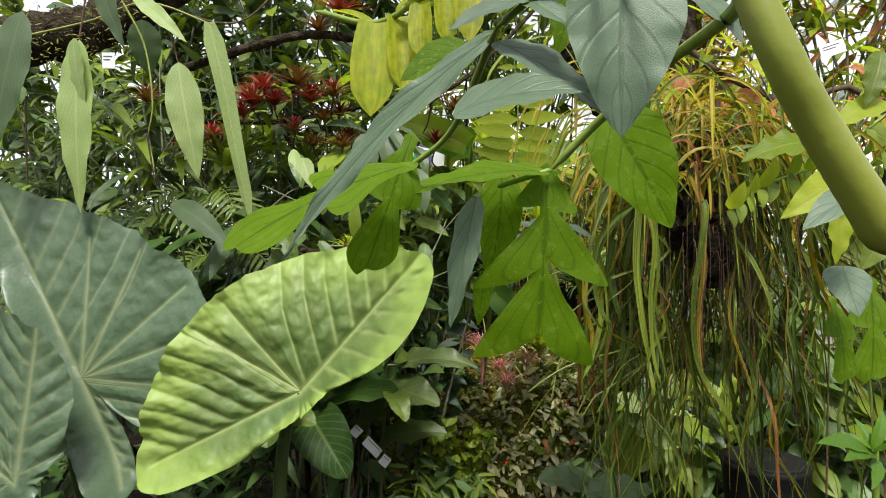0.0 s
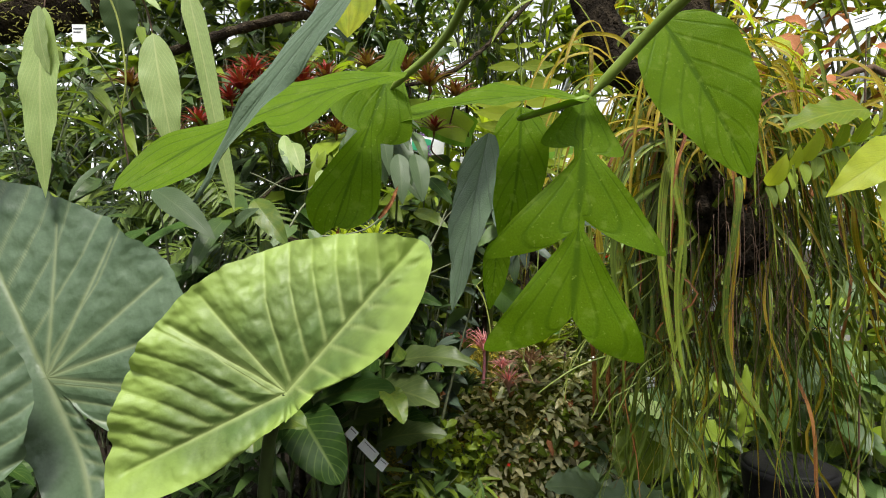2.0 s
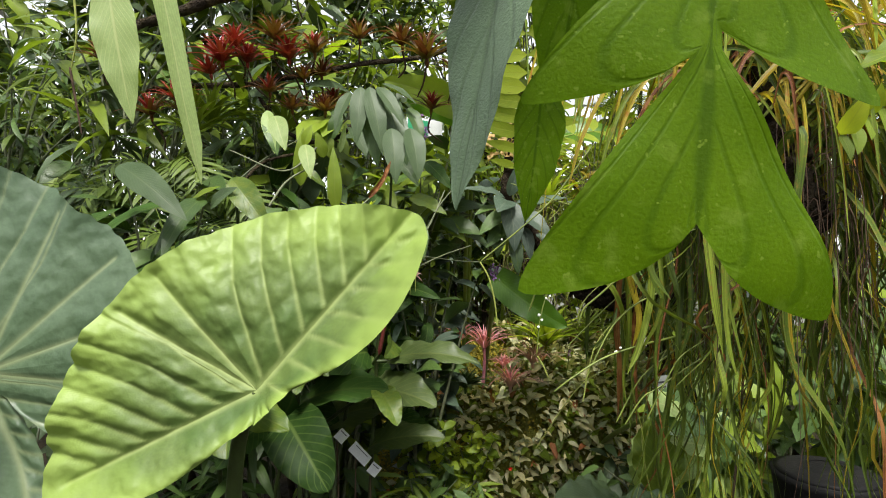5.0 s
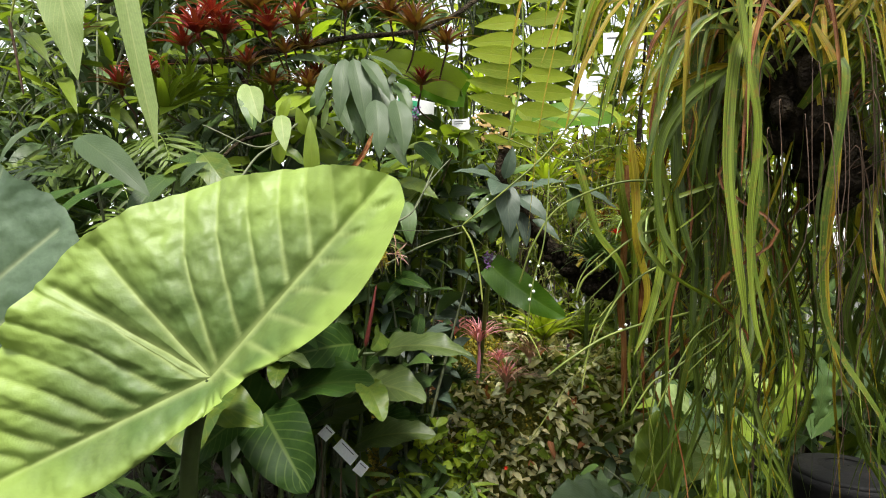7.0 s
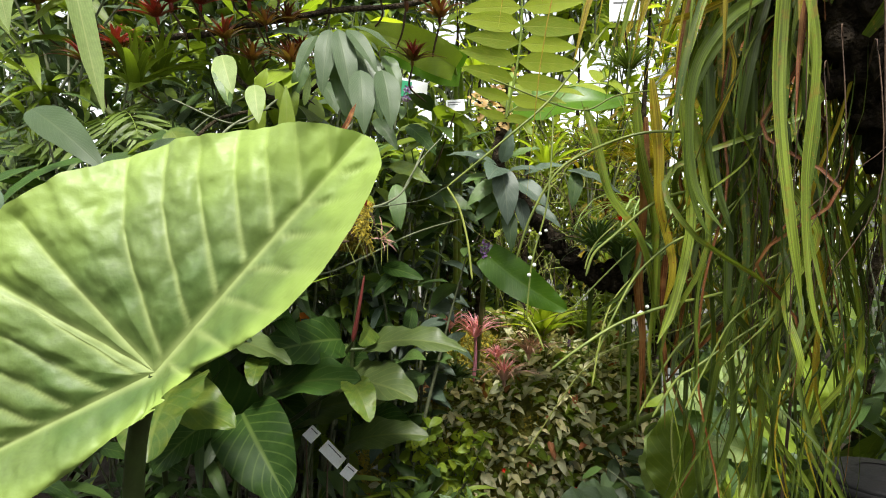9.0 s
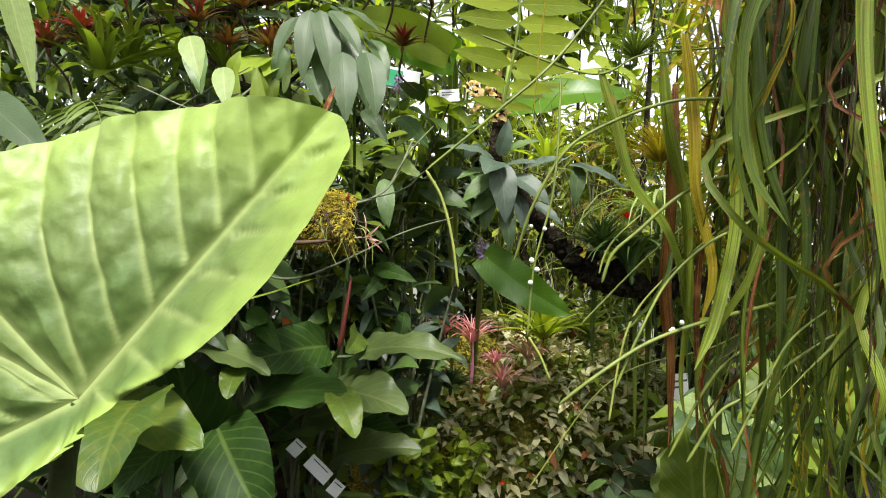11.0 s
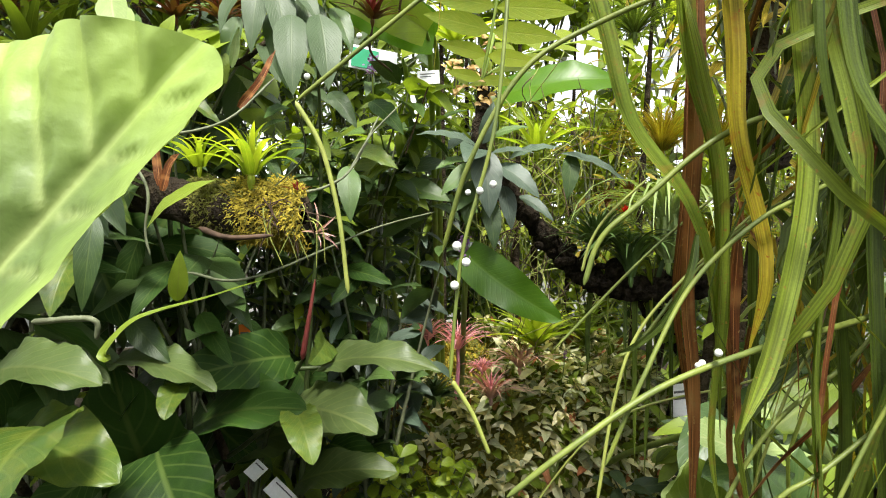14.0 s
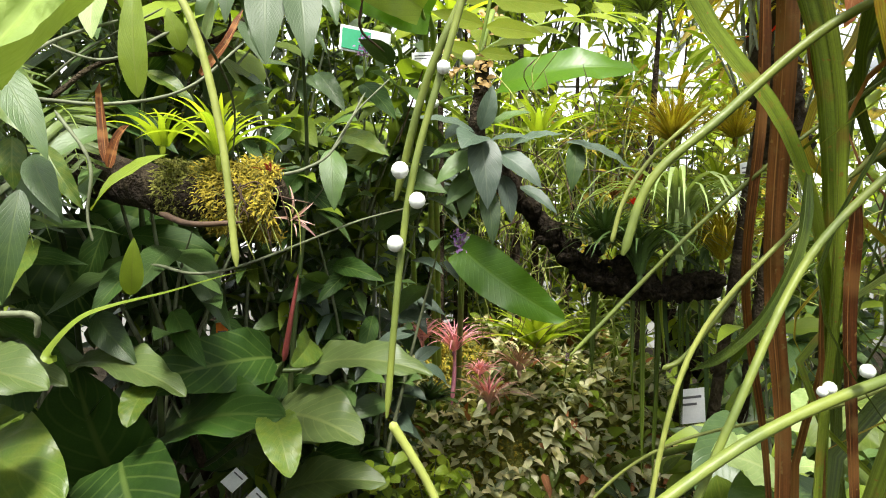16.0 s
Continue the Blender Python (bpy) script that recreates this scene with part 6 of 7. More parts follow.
# ---- banana-like leaves ----
for b, t, w, y_face, mat in (((0.215, 2.440, 1.320), (0.470, 2.340, 1.140), 0.36, (-0.2, -1, 0.15), BANANA), ((0.402, 3.200, 1.979), (0.925, 3.100, 2.005), 0.38, (0, -0.8, 0.6), BANANA), ((0.128, 2.500, 1.962), (-0.130, 2.400, 1.985), 0.50, (0, -1, -0.2), BANANA), ((0.107, 2.450, 1.957), (-0.212, 2.350, 2.047), 0.34, (0, -1, -0.2), MIDLEAF), ((0.019, 2.700, 1.971), (0.319, 2.700, 2.059), 0.3, (0, -0.7, 0.8), BRIGHT),
                             ((-0.082, 2.800, 1.542), (-0.101, 2.800, 1.710), 0.5, (0.2, -1, 0.3), BRIGHT), ((0.838, 2.200, 0.913), (0.690, 2.100, 0.806), 0.6, (0, -0.9, 0.7), DARKLEAF)):
    ob = thing("banana_plant", b, "broad smooth green banana-like leaf", "banana plant", "banana plants")
    part("blade", mesh_of("blade", blade("oval", 30, 11, w, 0.8, 0.18, 0.02, 2.0, 0.3, 0.002, 26, 4), mat), ob, m=shift(ob, set_leaf(b, t, y_face)))
    part("leaf_stalk", mesh_of("leaf_stalk", tube([(0, 0, 0), (0.01, 0.25, -0.12), (0.03, 1.1, -b[2] * 0.6), (0.03, 1.3, -b[2])], 0.007, 0.016, 14, 8), STEM), ob)

# ---- light fern frond hanging in front of the sky ----
lf = thing("bright_fern", (0.236, 2.000, 1.676), "translucent yellow-green fern with broad paired leaflets", "fern")
frond(lf, [(0.228, 2.000, 1.684), (0.256, 1.970, 1.837), (0.261, 1.950, 1.987), (0.242, 1.930, 2.196)], FERN_BRIGHT, 0.16, 11, 0.33, face=(0, -1, 0.2), forward=0.0, rib=0.004, seed=3, split=True)
frond(lf, [(0.201, 2.050, 1.685), (0.343, 2.100, 1.772), (0.529, 2.150, 1.819), (0.617, 2.150, 1.748)], FERN_BRIGHT, 0.13, 9, 0.33, face=(0, -0.6, 1), forward=0.3, rib=0.004, seed=4, split=True)
part("stalk", mesh_of("stalk", at_of(lf, tube([(0.228, 2.000, 1.684), (0.281, 2.300, 1.889), (0.278, 2.460, 1.896)], 0.006, 0.008, 14, 7)), STEM), lf)

# ---- signs further back ----
sign((0.077, 2.520, 1.825), (0.066, 0.0, 0.004), (-0.002, 0.004, 0.042), "small white plant label on a bent wire", 2, post=(0.034, 2.560, 1.617))
sign((1.050, 2.600, 1.509), (0.036, 0.0, 0.008), (-0.006, 0.0, 0.064), "white plant label among yellow-green leaves", 3, post=(1.083, 2.650, 1.352))
sign((1.001, 2.900, 0.706), (0.095, 0.0, 0.010), (-0.004, 0.004, 0.12), "white information panel behind hanging leaves", 2, "information_panel", post=(1.06, 2.95, -0.080))
sign((0.469, 1.900, 1.896), (0.075, 0.0, 0.004), (0.0, 0.0, 0.060), "grey-white plant label high in the branches", 1, post=(0.547, 2.000, 1.859))
sign((1.018, 1.500, 2.010), (0.066, 0.0, 0.022), (-0.006, 0.006, 0.036), "white plant label on a planted bank", 2, post=(1.05, 1.55, 0.0))
sign((0.615, 1.400, 1.330), (0.022, 0.004, 0.0), (0.0, 0.0, 0.04), "small white plant label behind hanging leaves", 1, post=(0.52, 1.42, 0.0))
gs = thing("green_notice", (-0.147, 2.620, 1.911), "white and green notice board partly hidden by leaves", "notice board")
part("board", flat(mesh_of("board", slab((0, 0, 0), (0.150, 0, -0.03), (0.006, 0, 0.075), 0.004), WHITE)), gs)
part("green_panel", flat(mesh_of("green_panel", slab((0.008, -0.003, 0.004), (0.085, 0, -0.017), (0.004, 0, 0.06), 0.0015), GREEN_SIGN)), gs)
part("post", mesh_of("post", tube([(0.07, 0.012, 0.02), (0.07, 0.3, -0.3), (0.07, 0.5, -gs.location[2])], 0.006, 0.006, 8, 8), STEEL), gs)

# ---- violet flower spikes ----
for k, (p, s) in enumerate((((-0.063, 2.550, 1.888), 0.05), ((0.212, 2.450, 1.332), 0.06), ((-0.099, 2.900, 2.017), 0.06), ((0.674, 3.200, 0.883), 0.03))):
    rg = random.Random(70 + k)
    ob = thing("flower_spike", p, "small violet flower spike among green leaves", "flower", "violet flowers")
    b = Bag()
    for j in range(60):
        c = V((rg.gauss(0, s * 0.16), rg.gauss(0, s * 0.16), rg.uniform(-0.5, 0.6) * s))
        d = unit(V((rg.uniform(-1, 1), rg.uniform(-1, 0.3), rg.uniform(-0.4, 0.8))))
        b.add(blade("ovate", 4, 3, 0.6), set_leaf(c, c + d * s * 0.22, (0, -1, 0.3)))
    part("petals", b.mesh("petals", FLOWER), ob)
    part("stem", mesh_of("stem", tube([(0, 0, 0.03), (0, 0.05, -0.10), (0.02, 0.3, -0.25)], 0.0025, 0.003, 8, 5), STEM), ob)

# ---- planted mound with pink bromeliads ----
def mound_mesh(c, r):
    p, q, uv = ball((0, 0, 0), 1.0, 26, 44)
    out = []
    for x, y, z in p:
        k = 1 + 0.14 * noise.noise((x * 2.2, y * 2.2, z * 2.2)) + 0.05 * noise.noise((x * 7, y * 7, z * 7))
        out.append((x * r[0] * k, y * r[1] * k, z * r[2] * k))
    return np.array(out), q, uv


MC = V((0.519, 3.750, 0.161))
MR = (0.92, 0.55, 0.70)
mound = thing("planted_mound", tuple(MC), "mossy planted mound covered with small olive leaves", "planted mound")
part("earth", mesh_of("earth", mound_mesh(MC, MR), MOSS), mound)
rng = random.Random(44)
covers = {m: Bag() for m in ("litter", "green", "moss", "brown")}
mats_cover = {"litter": LITTER, "green": MIDLEAF, "moss": MOSS_GOLD, "brown": DRY}
gl = [blade(("lance", "ovate", "lance")[s], 6, 3, (0.34, 0.48, 0.42)[s], 0.9, 0.25, seed=s) for s in range(3)]
for k in range(8000):
    a, e = rng.uniform(3.0, 6.5), rng.uniform(-0.7, 1.35)
    nrm = V((math.cos(a) * math.cos(e), math.sin(a) * math.cos(e), math.sin(e)))
    kk = 1 + 0.14 * noise.noise(tuple(nrm * 2.2)) + 0.05 * noise.noise(tuple(nrm * 7))
    p = nrm * V(MR) * kk
    patch = noise.noise(tuple(nrm * 2.7 + 3.1)) - 0.9 * nrm[0] - 0.32
    kind = "moss" if patch > 0.15 else ("green" if rng.random() < 0.3 else ("brown" if rng.random() < 0.05 else "litter"))
    ln = rng.uniform(0.012, 0.03) if kind == "moss" else rng.uniform(0.035, 0.10)
    p = p + nrm * rng.uniform(0.0, 0.09 if kind != "moss" else 0.012)
    d = unit(nrm * rng.uniform(0.2, 1.0) + V((rng.uniform(-1, 1), rng.uniform(-1, 0.4), rng.uniform(-1.0, 0.5))))
    covers[kind].add(gl[k % 3], set_leaf(p, p + d * ln, nrm + V((rng.uniform(-0.7, 0.7), rng.uniform(-0.5, 0.5), rng.uniform(0.0, 1.2)))))
for k in range(9000):
    a, e = rng.uniform(3.0, 5.3), rng.uniform(-0.7, 1.2)
    nrm = V((math.cos(a) * math.cos(e), math.sin(a) * math.cos(e), math.sin(e)))
    if noise.noise(tuple(nrm * 2.7 + 3.1)) - 0.9 * nrm[0] - 0.12 < 0.05:
        continue
    kk = 1 + 0.14 * noise.noise(tuple(nrm * 2.2)) + 0.05 * noise.noise(tuple(nrm * 7))
    p = nrm * V(MR) * kk * 0.99
    tuft = max(0.0, noise.noise(tuple(nrm * 11))) * 0.06
    d = unit(nrm + V((rng.uniform(-1, 1), rng.uniform(-1, 1), rng.uniform(-1, 1))))
    covers["green" if rng.random() < 0.12 else "moss"].add(gl[k % 3], set_leaf(p + nrm * tuft, p + nrm * tuft + d * rng.uniform(0.012, 0.035), nrm + V((0, 0, 0.6))))
for kk, b in covers.items():
    part({"litter": "creeper_cover", "green": "green_cover", "moss": "moss", "brown": "withered_leaf_cover"}[kk], b.mesh("cover", mats_cover[kk]), mound)["kind"] = "stuff"
for k, (p, m, s, lab) in enumerate((((0.094, 3.05, 0.973), PINK, 0.13, "salmon-pink bromeliad rosette on the mound"), ((0.213, 3.0, 0.946), PINK, 0.16, "bright pink bromeliad rosette with narrow leaves"), ((0.34, 3.0, 0.755), PINKGREY, 0.15, "grey-pink bromeliad rosette on the mound"), ((0.463, 3.08, 0.856), PINKGREY, 0.15, "grey-pink bromeliad rosette on the mound"),
                                     ((0.308, 3.02, 0.855), PINK, 0.07, "small pink bromeliad rosette on the mound"))):
    ob = rosette("bromeliad", p, m, 46, s * 1.35, 0.015, lab, seed=80 + k, rise=0.5, spread=1.15, curl=1.4, group="pink bromeliads", inner=PINK if k < 3 else None)
    if k == 1:
        part("flower_stalk", mesh_of("flower_stalk", tube([(0, 0, 0), (0, -0.02, -0.08), (-0.01, -0.03, -0.19)], 0.006, 0.009, 8, 6), PINK), ob)
rosette("green_bromeliad", (0.532, 3.1, 0.938), BRIGHT, 40, 0.33, 0.055, "large bright green bromeliad rosette behind the mound", rise=0.9, seed=90)
rosette("green_bromeliad", (0.860, 3.600, 0.892), MIDLEAF, 30, 0.3, 0.05, "large green bromeliad rosette behind the mound", rise=0.9, seed=91)
rosette("green_bromeliad", (0.121, 2.980, 0.755), DARKLEAF, 44, 0.15, 0.05, "dark green rosette plant on the mound", rise=0.7, seed=92, joined=True)
for k, p in enumerate(((-0.056, 3.000, 0.739), (0.328, 2.900, 0.399), (0.633, 2.900, 0.318))):
    ob = thing("terracotta_pot" if k == 0 else "red_blossom", p, "small round terracotta pot beside creeping plants" if k == 0 else "tiny red blossom among creeping leaves", "pot" if k == 0 else "blossom")
    if k == 0:
        part("bowl", mesh_of("bowl", tube([(0, 0, -0.03), (0, 0, 0.0), (0, 0, 0.025)], 0.035, 0.055, 7, 18), CLAY), ob)
    else:
        b = Bag()
        for j in range(6):
            b.add(blade("ovate", 4, 3, 0.6), set_leaf((0, 0, 0), (0.012 * math.cos(j), -0.008, 0.012 * math.sin(j)), (0, -1, 0)))
        part("petals", b.mesh("petals", REDPETAL), ob)

# ---- right bank: dry-leaved branch, shoots, pot, large leaves ----
dry = thing("dry_leaved_branch", (1.017, 1.950, 2.054), "bare branch with withered brown leaves", "branch")
rng = random.Random(51)
for pts in ([(0.799, 1.900, 2.213), (0.938, 1.950, 2.133), (1.195, 1.950, 2.005), (1.569, 2.000, 1.906), (1.8, 2.1, 0.0)], [(0.983, 2.000, 1.805), (0.954, 1.950, 1.975), (0.978, 1.950, 2.113)], [(1.195, 1.950, 2.005), (1.155, 1.950, 2.153)]):
    part("twig", mesh_of("twig", at_of(dry, tube(pts, 0.012, 0.010, 24, 7, 0.2)), ROOT), dry)
for k in range(60):
    c = V((1.017, 1.950, 1.995)) + V((rng.gauss(0, 0.15), rng.uniform(-0.1, 0.15), rng.gauss(0, 0.11)))
    d = unit(V((rng.uniform(-0.7, 0.7), rng.uniform(-0.6, 0.1), -rng.uniform(0.3, 1.2))))
    part("leaf", mesh_of("leaf", blade("ovate", 9, 5, 0.42, 1.4, 0.5, 0.04, 3, seed=k), DRY if k % 5 else BRIGHT), dry, m=shift(dry, set_leaf(c, c + d * rng.uniform(0.06, 0.12), (0, -1, 0.3))))
shoot = thing("leafy_shoot", (0.694, 1.000, 1.612), "arching shoot with rounded bright green leaflets", "shrub")
for pts in ([(0.501, 0.980, 1.570), (0.582, 1.000, 1.617), (0.707, 1.020, 1.656), (0.866, 1.050, 1.692), (1.3, 1.3, 0.0)], [(0.663, 1.100, 1.590), (0.730, 1.100, 1.657), (0.907, 1.100, 1.790)]):
    part("stem", mesh_of("stem", at_of(shoot, tube(pts, 0.002, 0.004, 22, 6)), STEM), shoot)
    line = spline(pts[:4] if len(pts) > 3 else pts, 12)
    for k in range(11):
        for sd in (-1, 1):
            d = unit(V((rng.uniform(-0.4, 0.2), -0.3, sd * 0.9 - 0.3)))
            part("leaf", mesh_of("leaf", blade("ovate", 8, 5, 0.55, 0.6, 0.2, seed=k), BRIGHT if sd > 0 else MIDLEAF), shoot, m=shift(shoot, set_leaf(line[k], line[k] + d * rng.uniform(0.03, 0.055), (0.2, -1, 0.5))))
leaves_on(shoot, [BRIGHT, MIDLEAF], [((0.673, 1.000, 1.693), (0.521, 0.980, 1.650), 0.42, 0, (0, -0.8, 0.8)), ((0.793, 1.000, 1.764), (0.680, 0.980, 1.709), 0.45, 0, (0, -0.8, 0.8)), ((0.744, 1.000, 1.643), (0.590, 0.980, 1.551), 0.4, 0, (0, -1, 0.5)), ((0.785, 1.000, 1.855), (0.739, 0.980, 1.749), 0.4, 1, (-0.2, -1, 0.3)), ((0.704, 1.000, 1.612), (0.685, 0.980, 1.471), 0.36, 0, (0, -1, 0.2)), ((0.793, 1.000, 1.541), (0.729, 0.980, 1.461), 0.5, 1, (0, -1, 0.4))], shape="lance", nu=16, nv=7, wave=0.03, droop=0.6)
star = thing("star_leaved_plant", (0.667, 0.850, 1.192), "bright green young plant with star-spread lance leaves", "shrub")
leaves_on(star, [BANANA], [((0.642, 0.840, 1.195), (0.532, 0.800, 1.219), 0.3, 0, (0, -0.6, 1)), ((0.646, 0.840, 1.199), (0.605, 0.860, 1.218), 0.28, 0, (0, -0.6, 1)), ((0.646, 0.840, 1.199), (0.675, 0.860, 1.253), 0.3, 0, (0, -1, 0.6)), ((0.646, 0.840, 1.195), (0.646, 0.880, 1.234), 0.3, 0, (0, -0.8, 0.8)), ((0.646, 0.840, 1.191), (0.557, 0.780, 1.201), 0.26, 0, (0, -0.6, 1)), ((0.646, 0.840, 1.195), (0.676, 0.800, 1.218), 0.28, 0, (0, -0.6, 1)), ((0.649, 0.840, 1.188), (0.596, 0.780, 1.162), 0.26, 0, (0, -1, 0.6))], nu=12, nv=5, droop=0.7, wave=0.015)
part("stem", mesh_of("stem", at_of(star, tube([(0.646, 0.840, 1.195), (0.666, 0.860, 1.101), (0.68, 0.88, 0.0)], 0.004, 0.006, 10, 6)), STEM), star)
pot = thing("black_pot", (0.955, 1.660, 0.870), "black plastic hanging plant pot", "pot")
pc = V(pot.location)
part("bowl", mesh_of("bowl", tube([(0, 0, -0.26), (0, 0, -0.2), (0, 0, -0.05), (0, 0, 0.02)], 0.09, 0.125, 12, 26), POT), pot)
part("soil", mesh_of("soil", ball((0, 0, 0.005), 0.115, 7, 16, 0.12), POT), pot)
lower = thing("broad_leaved_plant", (0.640, 1.900, 0.741), "plant with broad pale green wavy leaves near the soil", "shrub")
leaves_on(lower, [HANG, GREYLEAF, DARKLEAF, MIDLEAF], [((0.564, 1.900, 0.741), (0.590, 1.850, 0.953), 0.6, 0, (0.3, -1, 0.3)), ((0.594, 1.900, 0.741), (0.707, 1.850, 0.931), 0.7, 0, (-0.1, -1, 0.5)), ((0.791, 1.900, 0.756), (0.821, 1.900, 0.953), 0.4, 2, (0.1, -1, 0.2)), ((0.486, 1.800, 0.755), (0.336, 1.700, 0.806), 0.5, 1, (0, -0.5, 1)),
    ((0.474, 1.700, 0.763), (0.269, 1.600, 0.838), 0.4, 1, (0, -0.5, 1)), ((0.593, 1.800, 0.738), (0.575, 1.800, 0.974), 0.6, 3, (0, -1, 0.4)), ((0.646, 1.700, 0.763), (0.398, 1.600, 0.798), 0.34, 1, (0, -0.6, 1)), ((0.738, 1.950, 0.923), (0.879, 1.950, 0.916), 0.25, 0, (0, -0.5, 1)), ((0.655, 1.750, 0.977), (0.518, 1.700, 1.044), 0.5, 0, (0, -0.7, 0.9)), ((0.790, 1.750, 1.106), (0.653, 1.700, 1.051), 0.6, 3, (0, -0.7, 0.9)), ((0.719, 1.750, 0.961), (0.540, 1.700, 0.976), 0.5, 2, (0, -0.7, 0.9)),
    ((0.807, 1.900, 1.077), (0.718, 1.850, 1.026), 0.6, 0, (0.1, -1, 0.5)), ((0.771, 1.800, 0.867), (0.603, 1.750, 0.920), 0.5, 0, (0, -0.7, 0.9)), ((0.877, 1.800, 0.878), (0.729, 1.750, 0.950), 0.5, 3, (0, -0.7, 0.9)), ((0.942, 1.900, 0.862), (0.965, 1.900, 1.105), 0.3, 3, (0.2, -1, 0.1)), ((0.965, 1.700, 1.036), (1.057, 1.700, 1.167), 0.5, 1, (0.1, -1, 0.3)), ((1.039, 1.900, 0.897), (1.053, 1.900, 1.090), 0.35, 2, (0.2, -1, 0.1))],
    shape="obovate", nu=30, nv=9, droop=0.6, wave=0.03, waves=4, relief=0.008)
part("root_stock", mesh_of("root_stock", at_of(lower, tube([(0.640, 1.900, 0.787), (0.62, 1.95, 0.3), (0.62, 1.95, 0.0)], 0.02, 0.03, 10, 8)), STEM), lower)

